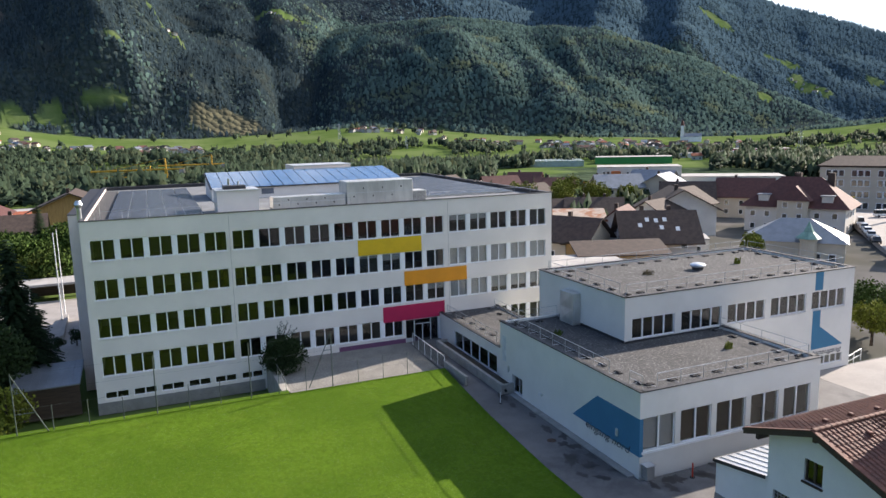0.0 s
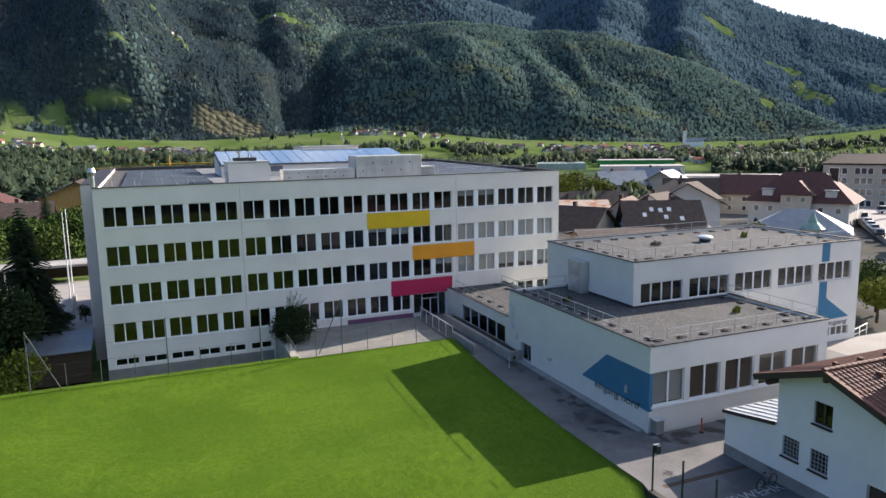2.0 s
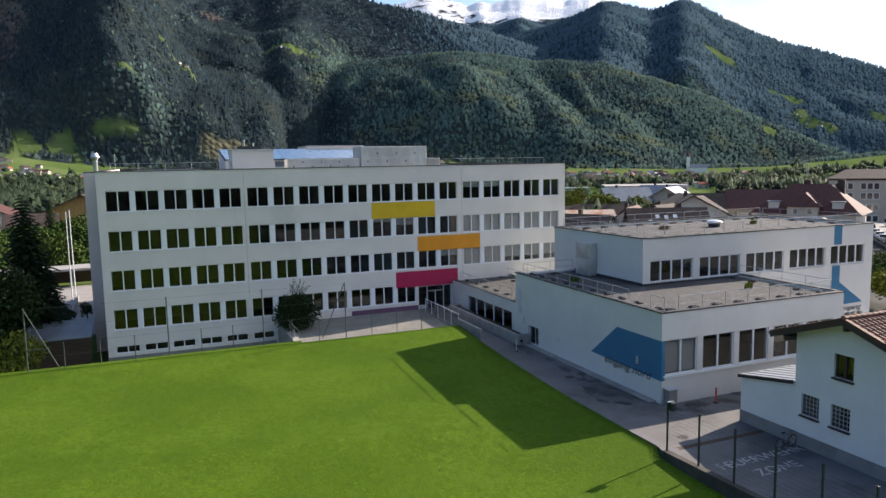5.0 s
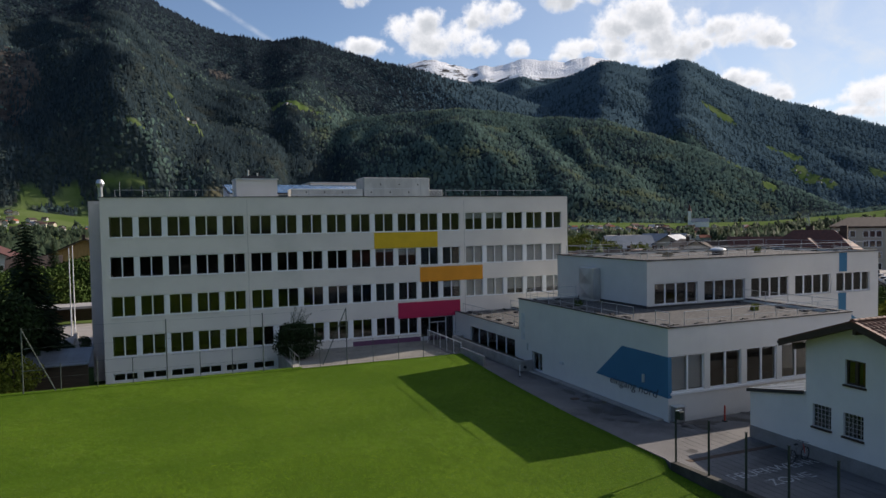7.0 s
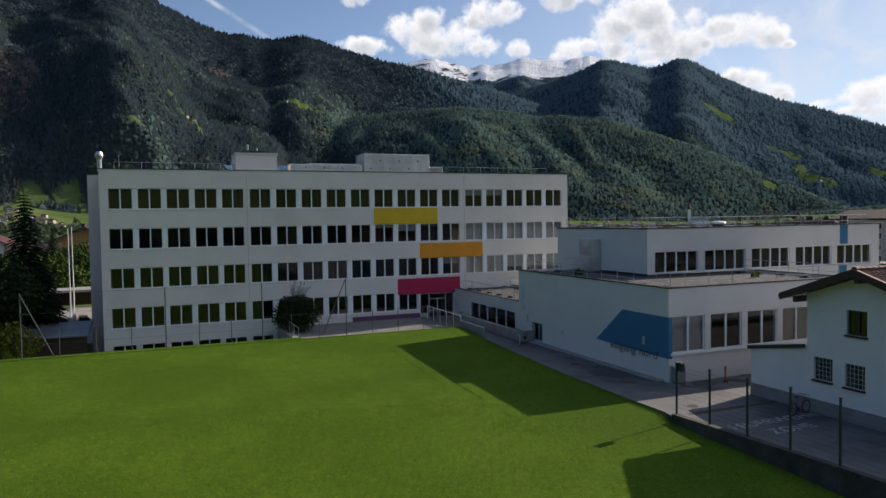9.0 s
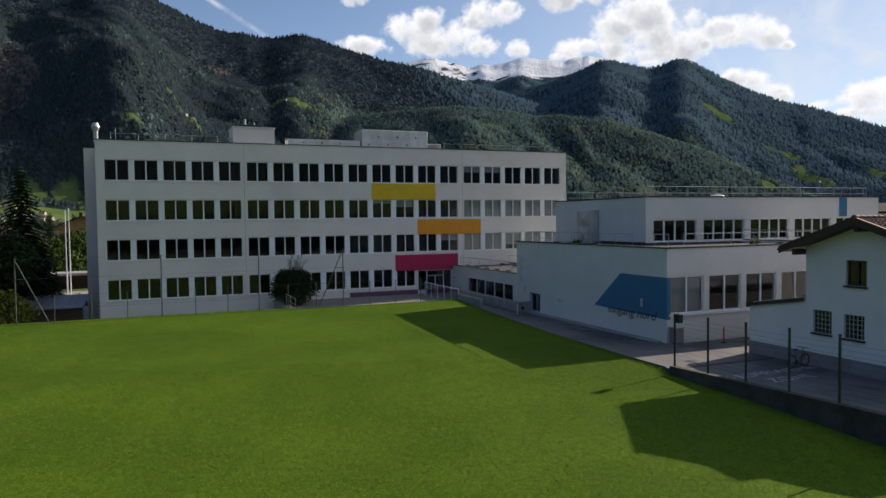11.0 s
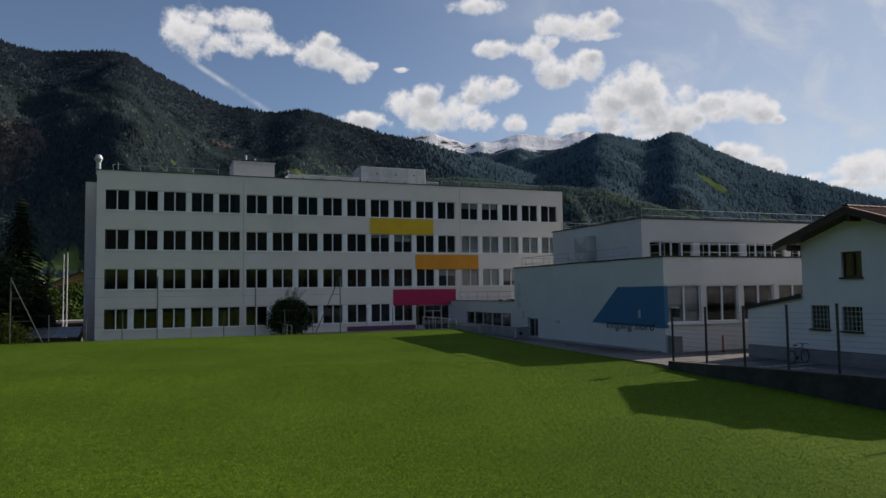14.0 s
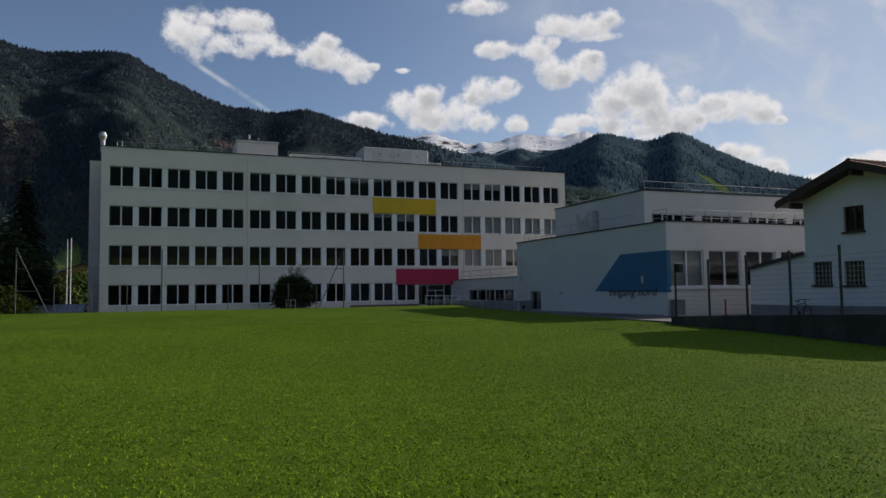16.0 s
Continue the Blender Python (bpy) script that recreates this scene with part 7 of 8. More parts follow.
flat_block(211.0, 141.0, 46.0, 16.0, 14.0, -63, WALL_CREAM, ROOF_BROWN, "long four-storey cream building with window bands", -6.4, (1.4, 4.8, 8.2, 11.2), tuple(-20.5 + 1.75 * i for i in range(24) if i % 4 != 3), (-5, 0, 5), "office_building", 1.3, 1.45)
part("hip_roof", plate([(-23.6, -8.6, 14.3), (23.6, -8.6, 14.3), (20, 0, 17.0), (-20, 0, 17.0)], (0, 0, 0.25)), ROOF_BROWN, bpy.data.objects["office_building"])
part("sign", boxes((-19, -8.3, 4.0, -13, -8.05, 5.2)), material("yellow_sign", (0.8, 0.55, 0.02), 0.5), bpy.data.objects["office_building"])
modern = flat_block(205.0, 262.0, 36.0, 18.0, 11.0, -35, WALL_WHITE, ROOF_FLAT, "white flat-roofed modern block with an orange base", -7.2, (4.5, 7.8), tuple(-15 + 3.4 * i for i in range(10)), (-5, 0, 5), "office_building")
part("orange_base", boxes((-24, -11.0, -1, -2, -9.1, 5.2), (-12, -12, -1, -8, -9, 9.5)), WALL_ORANGE, modern, "orange clad base")
flat_block(238.0, 252.0, 60.0, 20.0, 6.0, -40, WALL_WHITE, ROOF_FLAT, "long pale flat-roofed hall", -7.4, name="warehouse")
flat_block(452.0, 586.0, 74.0, 30.0, 7.5, -37, WALL_GREEN, ROOF_FLAT, "long bright green warehouse", -15.0, name="warehouse")
green2 = flat_block(345.0, 610.0, 104.0, 44.0, 6.0, -29, GLASSHOUSE, GLASSHOUSE, "long glazed commercial greenhouse hall", -14.6, name="greenhouse")
for i in range(18):
    part("ridge_bar", boxes((-48 + i * 5.4, -22.2, 5.9, -47.6 + i * 5.4, 22.2, 6.6)), LIGHT_METAL, green2)
flat_block(655.0, 617.0, 60.0, 30.0, 8.0, -46, WALL_PINK, ROOF_FLAT, "crimson and grey retail hall", -14.0, name="warehouse")
flat_block(560.0, 635.0, 90.0, 40.0, 6.0, -40, WALL_WHITE, ROOF_FLAT, "pale flat-roofed industrial hall", -14.5, name="warehouse")
flat_block(610.0, 610.0, 60.0, 30.0, 7.0, -44, WALL_WHITE, ROOF_GREY, "pale flat-roofed industrial hall", -14.5, name="warehouse")
hipped_house(132.0, 80.0, 12.0, 12.0, 7.2, 10.5, 3.0, -60, WALL_YELLOW, ROOF_GREY, "yellow house with a dark hipped roof", 0.8, -4.6, (1.4, 4.2), (-4, 0, 4), (-3, 3))
# more roofs of the old town
for i, (x, y, turn) in enumerate(((112, 196, 20), (128, 208, -35), (95, 199, 60), (142, 192, -20), (152, 216, 50), (118, 230, -10), (99, 236, 35), (166, 203, -60), (179, 224, 10), (136, 243, -40), (84, 217, 15), (156, 186, 35), (110, 133, 25), (70, 128, -30), (63, 142, 20))):
    gabled_house(x, y, 11 + i % 4, 10 + i % 3, 4.6 + 0.5 * (i % 4), 7.8 + 0.6 * (i % 4), turn, (WALL_WHITE, WALL_CREAM)[i % 2], (ROOF_BROWN, ROOF_RED, ROOF_BROWN, ROOF_GREY)[i % 4], ("old town house with a brown roof", "old town house with a dark red roof", "old town house with a brown roof", "old town house with a grey roof")[i % 4], 1.0, -3.6, (1.4, 3.6), (-3, 0, 3), (-3, 3))
# west of the school
timber_house = gabled_house(-18.0, 193.0, 16.0, 16.2, 10.6, 14.2, 90, WALL_WHITE, ROOF_BROWN, "house with honey timber gable and white ground floor", 1.3, -5.1, (4.6,), (), (-6, -4, -1, 1, 4, 6))
part("timber_gable", plate([(-8.02, -8.1, 7.0), (-8.02, 8.1, 7.0), (-8.02, 8.1, 10.5), (-8.02, 0, 14.0), (-8.02, -8.1, 10.5)], (-0.12, 0, 0)), TIMBER, timber_house, "honey timber gable boarding")
for i in range(11):
    y = -7.5 + 1.5 * i
    part("board", boxes((-8.2, y - 0.06, 7.0, -8.14, y + 0.06, 14.0 - abs(y) * 0.43 - 0.2)), TIMBER, timber_house)
gabled_house(-38.0, 190.0, 14.0, 12.0, 10.0, 12.8, 90, WALL_WHITE, ROOF_RED, "white house with a dark red tiled roof", 0.9, -5.1, (4.4, 7.4), (-5, -2, 2, 5), (-3, 0, 3))
gabled_house(-27.0, 174.0, 9.0, 9.0, 7.4, 10.4, 4, WALL_WHITE, ROOF_BROWN, "low white house with a grey-brown roof", 0.9, -4.8, (1.4, 4.4), (-3, 0, 3))
gabled_house(-38.0, 232.0, 16.0, 12.0, 4.6, 7.2, 5, WALL_WHITE, ROOF_ORANGE, "house with an orange roof", 0.9, -5.8, (1.4,), (-4, 0, 4))
gabled_house(-22.0, 250.0, 14.0, 12.0, 5.0, 8.0, 15, WALL_WHITE, ROOF_GREY, "house with a grey roof", 0.9, -6.1, (1.4,), (-4, 0, 4))
flat_block(-34.0, 268.0, 30.0, 16.0, 5.0, 5, WALL_WHITE, ROOF_FLAT, "low pale flat-roofed hall", -6.5, name="warehouse")
gabled_house(-50.0, 240.0, 16.0, 12.0, 4.6, 8.4, -10, WALL_WHITE, ROOF_BROWN, "house with a brown roof", 0.9, -6.0, (1.4,), (-4, 0, 4))
# car park west of the school, carport, shed, flagpoles
PALE = material("pale_concrete_paving", (0.30, 0.28, 0.265), 0.9, vary=0.1, scale=0.4, fine=0.1, fine_scale=8)
sheet("car_park", [(-30, 88), (-6.5, 82), (-6.5, 121), (-34, 121)], -3.9, -3.22, PALE, "pale paved car park beside the school", "car park")
carport = thing("carport", -20, 123, -3.3, "dark timber carport with a flat grey roof", "carport")
part("roof", boxes((-12, -2.5, 2.5, 10, 3.5, 2.85)), ROOF_FLAT, carport)
part("back_wall", boxes((-12, 3.0, 0, 10, 3.2, 2.5)), DARK_WOOD, carport)
for i in range(6):
    part("post", boxes((-11.9 + i * 4.3, -2.2, 0, -11.7 + i * 4.3, -2.0, 2.5)), WALL_WHITE, carport)
lean = thing("lean_to_shed", -10.0, 70.0, -3.2, "lean-to shed with a ribbed blue-grey roof", "shed")
part("roof", plate([(-3.2, -2.8, 2.9), (2.3, -2.8, 2.9), (2.3, 2.8, 3.5), (-3.2, 2.8, 3.5)], (0, 0, 0.1)), ROOF_GREY, lean)
part("wall", boxes((-3.0, -2.5, 0, 2.2, -2.3, 2.85), (-3.0, -2.3, 0, -2.8, 2.5, 2.9)), DARK_WOOD, lean)
for i in range(9):
    part("rib", plate([(-3.1 + i * 0.66, -2.8, 3.0), (-3.03 + i * 0.66, -2.8, 3.0), (-3.03 + i * 0.66, 2.8, 3.6), (-3.1 + i * 0.66, 2.8, 3.6)], (0, 0, 0.05)), ROOF_GREY, lean)
for x, y, h in ((-13.2, 107.0, 12.2), (-12.85, 107.9, 12.5)):
    pole = thing("flagpole", x, y, -3.22, "bare white flagpole in the car park", "flagpole", "flagpoles")
    part("pole", tube(bmesh.new(), (0, 0, 0), (0, 0, h), 0.09, 10, 0.05), WHITE_FRAME, pole)
    part("base", boxes((-0.2, -0.2, 0, 0.2, 0.2, 0.12)), CONCRETE, pole)
sheet("car_park_wall", [(-12.3, 95), (-11.9, 95), (-12.4, 107), (-12.8, 107)], -3.5, -2.5, PALE, "pale low wall beside the flagpoles", "wall")


def car(x, y, z, turn, paint, label, van=False, group="parked cars"):
    """A parked car: shaped body, glazed cabin, four wheels."""
    c = thing("car", x, y, z, label, "car", group, turn=turn)
    high = 1.95 if van else 1.45
    prof = [(-2.1, 0.35), (-2.15, 0.75), (-1.9, 0.95), (-1.55, 1.0), (1.2, 1.0), (2.0, 0.85), (2.15, 0.6), (2.1, 0.35)]
    roof = [(-1.95, 0.97), (-1.6, high), (0.5, high), (1.25, 1.0)] if not van else [(-2.05, 0.97), (-2.0, high), (0.9, high), (1.6, 1.0)]

    def loft(pr, half, taper):
        bm = bmesh.new()
        l = [bm.verts.new((px, -half + taper * (pz - 0.35), pz)) for px, pz in pr]
        r = [bm.verts.new((px, half - taper * (pz - 0.35), pz)) for px, pz in pr]
        bm.faces.new(l)
        bm.faces.new(r[::-1])
        for i in range(len(pr)):
            j = (i + 1) % len(pr)
            bm.faces.new((l[i], r[i], r[j], l[j]))
        bmesh.ops.recalc_face_normals(bm, faces=bm.faces)
        return bm

    part("body", loft(prof, 0.86, 0.05), paint, c)
    cab = part("cabin", loft(roof, 0.80, 0.12), DARK_PANE, c, "dark glazed cabin")
    part("roof_panel", boxes((roof[1][0] + 0.05, -0.62, high - 0.02, roof[2][0] - 0.05, 0.62, high + 0.04), bevel=0.02), paint, cab)
    wheel = mesh_of("wheel", tubes(((0, -0.1, 0.32), (0, 0.1, 0.32), 0.32), sides=14), BLACK_RUBBER)
    for wx in (-1.35, 1.35):
        for wy in (-0.8, 0.8):
            part("wheel", wheel, None, c, "", pose(wx, wy, 0))
    part("headlight", boxes((2.05, -0.75, 0.62, 2.13, -0.4, 0.78), bevel=0.01), LIGHT_METAL, c)
    part("headlight", boxes((2.05, 0.4, 0.62, 2.13, 0.75, 0.78), bevel=0.01), LIGHT_METAL, c)
    return c


WHITE_CAR, SILVER_CAR, DARK_CAR = material("white_car_paint", (0.75, 0.76, 0.77), 0.25), material("silver_car_paint", (0.45, 0.47, 0.5), 0.3, metal=0.5), material("dark_car_paint", (0.03, 0.035, 0.045), 0.2)
car(-16.2, 98.5, -3.22, 100, SILVER_CAR, "silver car parked under the spruces")
STREET = sheet("street", [(118, 78), (128, 74), (190, 128), (178, 138)], -4.6, -3.55, PALE, "pale sunlit street", "street")
for i, (u, paint, van, lab) in enumerate(((0.30, DARK_CAR, False, "dark parked car"), (0.40, SILVER_CAR, False, "silver parked car"), (0.48, WHITE_CAR, False, "white parked car"), (0.56, SILVER_CAR, False, "grey parked car"), (0.66, WHITE_CAR, True, "white parked van"))):
    car(119 + 60 * u, 81 + 55 * u, -3.55, 42, paint, lab + " along the street", van)
car(176.0, 124.0, -3.55, -30, WHITE_CAR, "white parked van on the street corner", True)
car(184.0, 128.0, -3.55, 0, DARK_CAR, "dark parked car on the street corner")
flag = thing("banner_pole", 176, 118.5, -3.55, "tall yellow banner on a pole", "banner")
part("pole", tubes(((0, 0, 0), (0, 0, 10), 0.07), sides=8), STEEL, flag)
part("banner", boxes((-0.02, 0.08, 1.2, 0.02, 1.0, 9.6)), material("yellow_cloth", (0.75, 0.55, 0.01), 0.8), flag)
lampst = thing("street_lamp", 158, 98, -3.6, "slim grey street lamp", "street lamp")
part("pole", tube(bmesh.new(), (0, 0, 0), (0, 0, 9), 0.1, 8, 0.06), STEEL, lampst)
part("head", boxes((-0.2, -0.9, 8.9, 0.2, 0.1, 9.05), bevel=0.03), GREY_FRAME, lampst)

# ---- villages across the valley: a few kinds of houses, copied ----
# duller copy of the white render, the walls' shaded sides put into the colour
VILLAGE_WHITE = material("village_shaded_render", (0.44, 0.43, 0.41), 0.9, vary=0.08, scale=0.2)


def plain_house(wall, roof, label):
    h = thing("village_house", 0, 0, -500, label, "house", "village houses")
    bm = bmesh.new()
    a, b, eave, ridge = 6.0, 5.0, 5.2, 7.8
    low = [bm.verts.new(p) for p in ((-a, -b, -2), (a, -b, -2), (a, b, -2), (-a, b, -2))]
    top = [bm.verts.new(p) for p in ((-a, -b, eave), (a, -b, eave), (a, b, eave), (-a, b, eave))]
    g0, g1 = bm.verts.new((-a, 0, ridge)), bm.verts.new((a, 0, ridge))
    for q in ((low[0], low[1], top[1], top[0]), (low[2], low[3], top[3], top[2]), (low[1], low[2], top[2], g1, top[1]), (low[3], low[0], top[0], g0, top[3])):
        bm.faces.new(q)
    part("wall", bm, wall, h)
    bm = bmesh.new()
    for s in (-1, 1):
        q = [(-a - 1, s * (b + 1.1), eave - 0.5), (a + 1, s * (b + 1.1), eave - 0.5), (a + 1, 0, ridge + 0.15), (-a - 1, 0, ridge + 0.15)]
        f = [bm.verts.new(p) for p in q]
        g = [bm.verts.new((p[0], p[1], p[2] + 0.3)) for p in q]
        bm.faces.new(f)
        bm.faces.new(g)
        for i in range(4):
            bm.faces.new((f[i], f[(i + 1) % 4], g[(i + 1) % 4], g[i]))
    part("roof", bm, roof, h)
    part("window_band", boxes((-4.5, -5.06, 1.2, -2.5, -5.004, 2.6), (2.5, -5.06, 1.2, 4.5, -5.004, 2.6)), DARK_PANE, h)
    return h


kinds = [plain_house(VILLAGE_WHITE, ROOF_BROWN, "small white village house with a brown roof"), plain_house(WALL_CREAM, ROOF_RED, "small cream village house with a red-brown roof"), plain_house(VILLAGE_WHITE, ROOF_ORANGE, "small white village house with an orange roof"), plain_house(VILLAGE_WHITE, ROOF_GREY, "small white village house with a grey roof")]
rng = np.random.default_rng(77)
CLUSTERS = [(-4.0, 1075, 8.0, 45, 82), (-9.5, 1180, 2.5, 60, 12), (18.5, 1235, 3.5, 35, 26), (27.0, 1100, 4.5, 60, 24), (36.0, 1060, 5.0, 90, 60), (41.5, 1020, 4.0, 110, 45), (47.0, 780, 5.0, 120, 8), (10.0, 860, 4.0, 30, 8), (49.6, 2800, 1.2, 30, 8), (10.5, 2022, 1.8, 14, 7), (2.1, 1650, 0.9, 14, 3), (-4.0, 700, 5.0, 60, 14)]
for ca, cr, wa, wr, n in CLUSTERS:
    for i in range(n):
        a, r = ca + rng.uniform(-wa, wa), cr + rng.uniform(-wr, wr)
        x, y = r * math.sin(math.radians(a)), r * math.cos(math.radians(a))
        z = float(ridge_z(np.array([x]), np.array([y]))[0]) if r > 1345 else float(valley_z(x, y))
        s = rng.uniform(0.55, 0.9)
        copy_thing(kinds[int(rng.choice(4, p=[0.5, 0.22, 0.1, 0.18]))], pose(x, y, z, 0, 0, rng.uniform(0, 360)) @ Matrix.Diagonal((s, s, s, 1)))
for k in kinds:
    for o in list(k.children):
        bpy.data.objects.remove(o)
    bpy.data.objects.remove(k)
# the church
CHURCH_WHITE = material("church_limewash", (0.84, 0.83, 0.8), 0.9, vary=0.05, scale=0.4)
cx, cy = 1176 * math.sin(math.radians(41.55)), 1176 * math.cos(math.radians(41.55))
church = thing("church", cx, cy, float(valley_z(cx, cy)), "white village church with a slender tower", "church", turn=-40)
part("nave", boxes((-4, -5, -2, 22, 5, 8)), CHURCH_WHITE, church)
part("roof", plate([(-4.5, -5.6, 7.8), (22.5, -5.6, 7.8), (22.5, 0, 13), (-4.5, 0, 13)], (0, 0, 0.3)), ROOF_GREY, church)
part("roof", plate([(-4.5, 5.6, 7.8), (22.5, 5.6, 7.8), (22.5, 0, 13), (-4.5, 0, 13)], (0, 0, 0.3)), ROOF_GREY, church)
part("tower", boxes((-9, -2.6, -2, -4, 2.6, 25)), CHURCH_WHITE, church)
part("spire", tube(bmesh.new(), (-6.5, 0, 25), (-6.5, 0, 35), 3.4, 8, 0.05), ROOF_RED, church)


def pylon(x, y, high):
    t = thing("pylon", x, y, float(valley_z(x, y)), "lattice electricity pylon in the fields", "pylon", "pylons")
    b, tp = high * 0.09, high * 0.02
    corner = [(sx, sy) for sx in (-1, 1) for sy in (-1, 1)]
    for sx, sy in corner:
        part("leg", tubes(((sx * b, sy * b, 0), (sx * tp, sy * tp, high), 0.22), sides=5), RAIL, t)
    for f, w in ((0.72, high * 0.16), (0.85, high * 0.2), (0.97, high * 0.1)):
        part("arm", tubes(((-w, 0, high * f), (w, 0, high * f), 0.2), sides=5), RAIL, t)
    part("bracing", tubes(*[((sx * (b + (tp - b) * i / 8), -(b + (tp - b) * i / 8), high * i / 8), (-sx * (b + (tp - b) * (i + 1) / 8), -(b + (tp - b) * (i + 1) / 8), high * (i + 1) / 8), 0.12) for i in range(8) for sx in (-1, 1)], sides=4), RAIL, t)


for a, r, h in ((14.4, 1130, 24), (19.7, 1000, 18), (49.35, 900, 24)):
    pylon(r * math.sin(math.radians(a)), r * math.cos(math.radians(a)), h)


def crane(x, y, high, jib, turn):
    c = thing("tower_crane", x, y, float(valley_z(x, y)), "yellow tower crane on a building site", "crane", "tower cranes", turn=turn)
    ylw = material("yellow_crane_paint", (0.55, 0.30, 0.02), 0.5)
    part("mast", boxes((-0.7, -0.7, 0, 0.7, 0.7, high)), ylw, c)
    part("jib", tubes(((-jib * 0.25, 0, high), (jib, 0, high), 0.5), ((0, 0, high + 6), (jib * 0.7, 0, high + 0.6), 0.1), ((0, 0, high), (0, 0, high + 6), 0.4), sides=6), ylw, c)
    part("counterweight", boxes((-jib * 0.25, -1, high - 2.5, -jib * 0.18, 1, high)), CONCRETE, c)


crane(8.5, 420, 14, 38, 175)
crane(0.5, 430, 10, 30, 178)
crane(37.0, 470, 15, 32, 180)

# ---- ball fence along the far side of the lawn ----
POST_GREEN = material("grey_green_fence_paint", (0.10, 0.12, 0.11), 0.5, metal=0.3)
ball = thing("ball_fence", -11.0, 56.35, -0.12, "tall and short grey-green posts of a wire ball fence", "fence")
for i in range(14):
    x = -11.0 + 2.4 * i if i < 8 else 5.8 + 2.28 * (i - 7)
    tall = i in (0, 4, 7, 10)
    high = 4.7 if tall else 2.0
    part("post", tubes(((x + 11, 0, -0.2), (x + 11, 0, high), 0.045 if tall else 0.03), sides=8), POST_GREEN, ball)
part("brace", tubes(((0, 0, 4.6), (2.05, 0.0, 0.0), 0.04), ((0, 0, 3.2), (0.7, 0, 3.2), 0.03), ((0, 0, 1.6), (1.4, 0, 1.6), 0.03), sides=6), POST_GREEN, ball)
part("brace", tubes(((23.6, 0, 4.6), (21.6, 0.0, 0.1), 0.04), ((23.6, 0, 3.2), (22.95, 0, 3.2), 0.03), sides=6), POST_GREEN, ball)
for z in (0.1, 1.0, 1.95):
    part("wire", tubes(((0, 0, z), (34.0, 0, z), 0.006), sides=4), POST_GREEN, ball)
for z in (3.2, 4.6):
    part("wire", tubes(((0, 0, z), (23.6, 0, z), 0.005), sides=4), POST_GREEN, ball)
# retaining wall and handrail at the corner of the yard
tagged(part("retaining_wall", boxes((8.5, 57.4, -3.4, 9.196, 66.66, -0.45), bevel=0.02), CONCRETE), "grey concrete retaining wall at the yard's edge", "wall", kind="structure")
guard = thing("yard_guard", 8.85, 57.5, -0.45, "grey metal guard rail on the retaining wall", "railing")
for i in range(5):
    part("post", tubes(((0, i * 2.2, 0), (0, i * 2.2, 1.0), 0.025), sides=6), STEEL, guard)
part("handrail", tubes(((0, 0, 1.0), (0, 8.8, 1.0), 0.025), ((0, 0, 0.5), (0, 8.8, 0.5), 0.015), sides=6), STEEL, guard)
# rail along the drive by the entrance
barrier = thing("entrance_railing", 23.35, 57.0, -0.6, "pale metal railing beside the entrance path", "railing")
for i in range(6):
    part("post", tubes(((0, i * 1.7, 0), (0, i * 1.7, 1.35), 0.03), sides=6), WHITE_FRAME, barrier)
part("panel", boxes((-0.01, 0, 0.15, 0.01, 8.5, 1.2)), GLASS, barrier).visible_shadow = False
part("handrail", tubes(((0, 0, 1.3), (0, 8.5, 1.3), 0.03), sides=6), WHITE_FRAME, barrier)
# rail at the courtyard steps east of the hall
step_rail = thing("step_railing", 57.6, 42.6, -1.25, "white tubular railing by the courtyard", "railing")
part("rail", tubes(((0, 0, 0), (0, 0, 1.0), 0.035), ((1.5, 0.4, 0), (1.5, 0.4, 1.15), 0.035), ((3.0, 0.8, 0), (3.0, 0.8, 1.15), 0.035), ((0, 0, 1.0), (3.0, 0.8, 1.15), 0.035), ((0, 0, 0.5), (3.0, 0.8, 0.6), 0.03), sides=8), WHITE_FRAME, step_rail)
sheet("courtyard", [(51.5, 20), (90, 20), (90, 41.7), (57, 41.7), (51.5, 41.7)], -0.63, -0.594, PALE, "pale paved courtyard beside the sports hall", "courtyard")

# low kerb wall between the lawn corner and the entrance path, slim marker by the drive
tagged(part("kerb_wall", boxes((23.25, 52.2, -0.7, 23.5, 56.9, 0.28), bevel=0.02), CONCRETE), "low pale concrete wall at the lawn's corner", "wall", kind="structure")
stake = thing("marker_stake", 24.2, 47.4, -0.6, "slim pale marker stake by the drive", "post")
part("stake", tubes(((0, 0, 0), (0.05, 0.1, 0.9), 0.03), sides=8), LIGHT_METAL, stake)
part("foot", tubes(((0, 0, 0), (0, 0, 0.06), 0.1), sides=10), BLACK_RUBBER, stake)

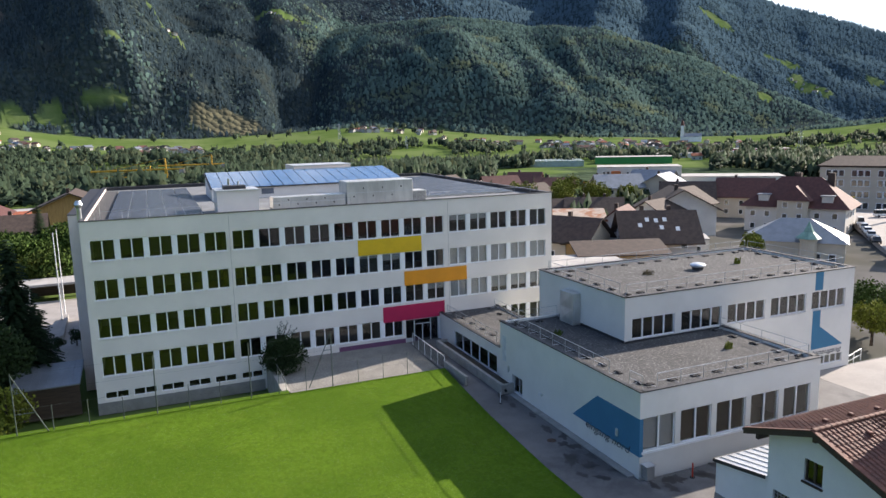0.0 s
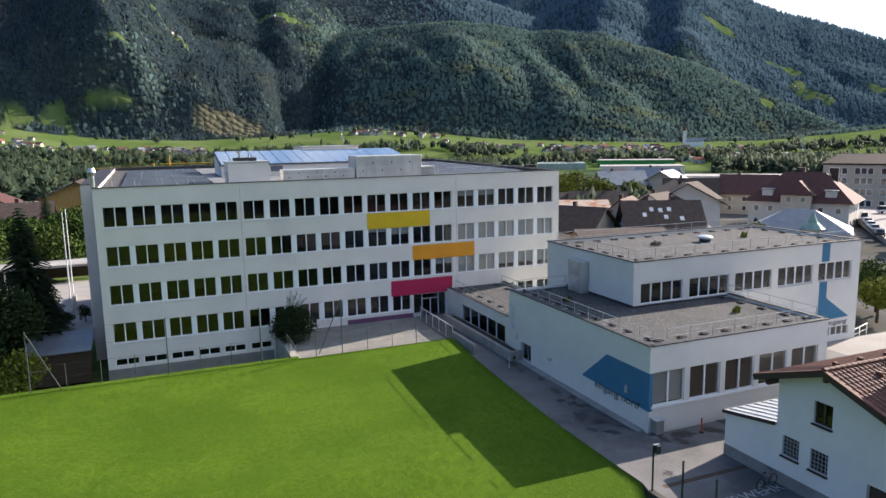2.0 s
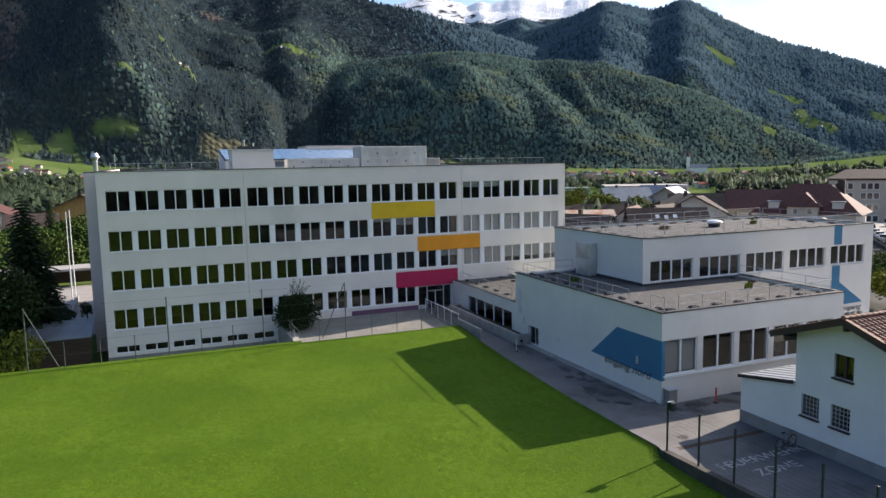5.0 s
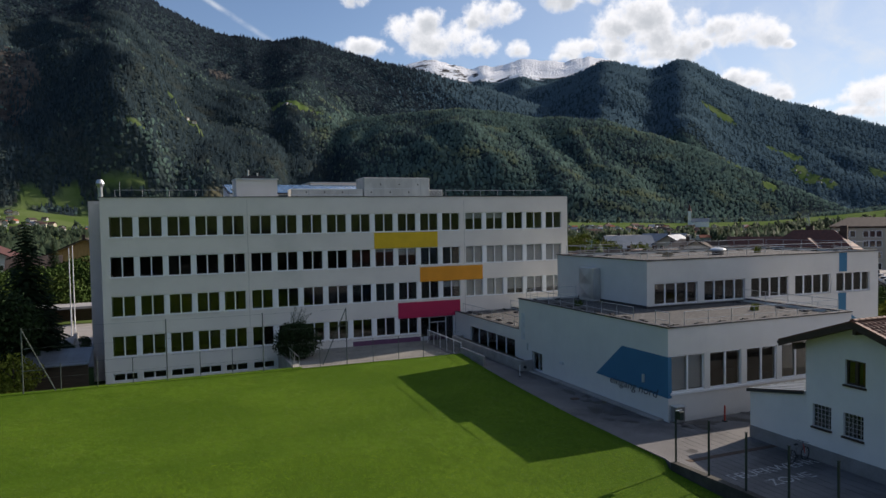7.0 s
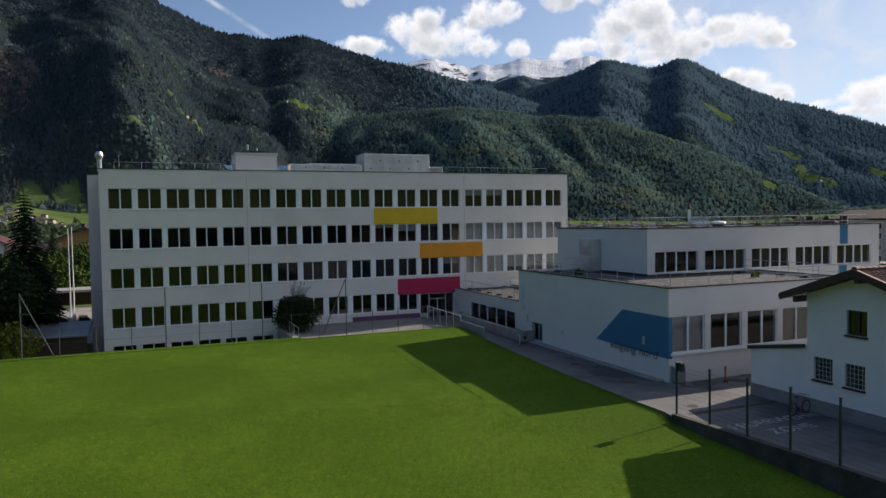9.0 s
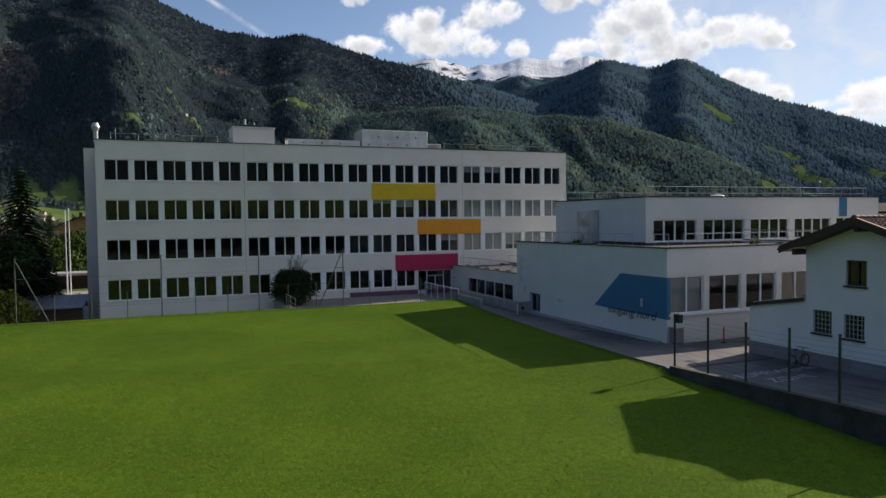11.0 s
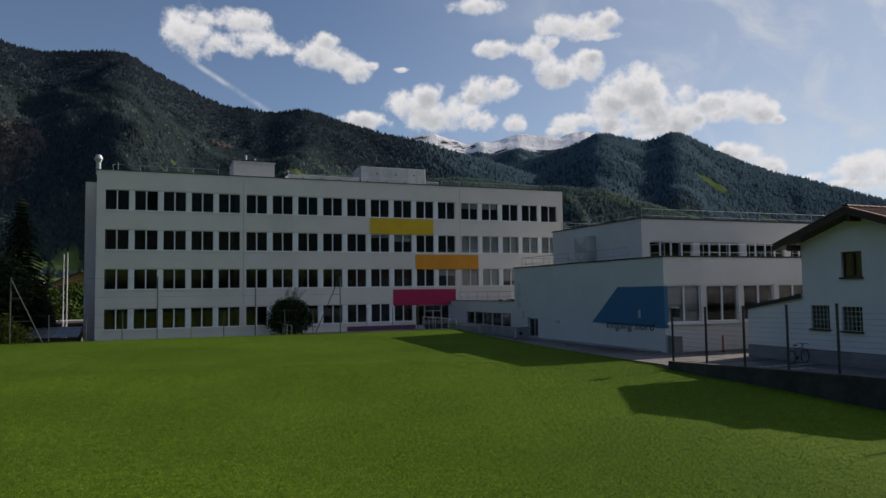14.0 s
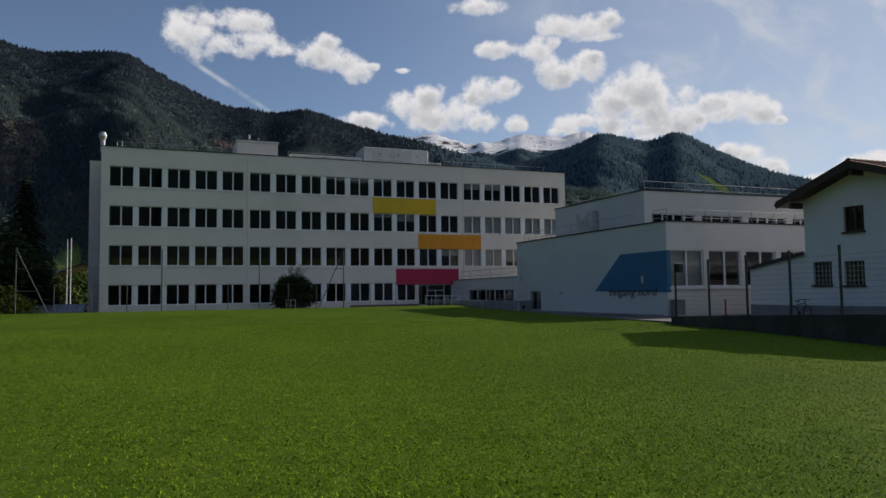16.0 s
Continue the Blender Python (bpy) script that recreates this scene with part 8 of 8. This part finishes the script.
# ---- blades and clover on the nearest grass ----
def blades(n, seed):
    rng = np.random.default_rng(seed)
    r = 36.0 * rng.random(n) ** 0.85
    a = np.radians(22 + 48 * np.clip(rng.normal(0, 0.55, n), -1.6, 1.6))
    x, y = r * np.sin(a), r * np.cos(a)
    keep = x < lawn_edge(y) - 0.15
    x, y = x[keep], y[keep]
    n = len(x)
    z = lawn_z(x, y) - 0.005
    h, w = rng.uniform(0.012, 0.04, n), rng.uniform(0.004, 0.008, n)
    t = rng.uniform(0, math.tau, n)
    lx, ly = rng.normal(0, 0.03, n), rng.normal(0, 0.03, n)
    c, s = np.cos(t) * w, np.sin(t) * w
    v = np.stack([np.stack([x - c, y - s, z], 1), np.stack([x + c, y + s, z], 1), np.stack([x + lx, y + ly, z + h], 1)], 1).reshape(-1, 3)
    return fast_mesh("grass_blades", v, np.arange(3 * n).reshape(-1, 3), BLADE)


def tufts(n, seed):
    """Taller, coarser tufts left between the mown blades: three leaning blades each."""
    rng = np.random.default_rng(seed)
    r = 49.0 * rng.random(n) ** 0.75
    a = np.radians(22 + 40 * rng.uniform(-1, 1, n))
    x, y = r * np.sin(a), r * np.cos(a)
    keep = (x < lawn_edge(y) - 0.2) & (y < 56)
    x, y = x[keep], y[keep]
    n = len(x)
    z = lawn_z(x, y) - 0.005
    out = []
    for _ in range(3):
        h, w = rng.uniform(0.010, 0.028, n), rng.uniform(0.006, 0.014, n)
        t = rng.uniform(0, math.tau, n)
        ox, oy, lx, ly = rng.normal(0, 0.03, (4, n))
        c, s = np.cos(t) * w, np.sin(t) * w
        out.append(np.stack([np.stack([x + ox - c, y + oy - s, z], 1), np.stack([x + ox + c, y + oy + s, z], 1), np.stack([x + ox + lx, y + oy + ly, z + h], 1)], 1))
    v = np.concatenate(out).reshape(-1, 3)
    me = fast_mesh("grass_tufts", v, np.arange(len(v)).reshape(-1, 3), TUFT, smooth=True)
    # the sward scatters light as one surface
    up = np.stack([rng.normal(0, 0.12, len(v)), rng.normal(0, 0.12, len(v)), np.ones(len(v))], 1)
    me.normals_split_custom_set_from_vertices((up / np.linalg.norm(up, axis=1)[:, None]).tolist())
    return me


TUFT = leaves("coarse_grass", (0.138, 0.218, 0.014), (0.19, 0.235, 0.03), 0.45, 0.5, 0.02, 0.4)
tagged(new("grass_tufts", tufts(60000, 9)), "coarser grass tufts in the mown lawn", "grass", kind="stuff")
# raised yellow-green stands in for light coming through the blades
BLADE = leaves("grass_blade", (0.25, 0.38, 0.016), (0.34, 0.40, 0.05), 0.4)
tagged(new("grass_blades", blades(380000, 6)), "short mown grass blades of the lawn", "grass", kind="stuff")
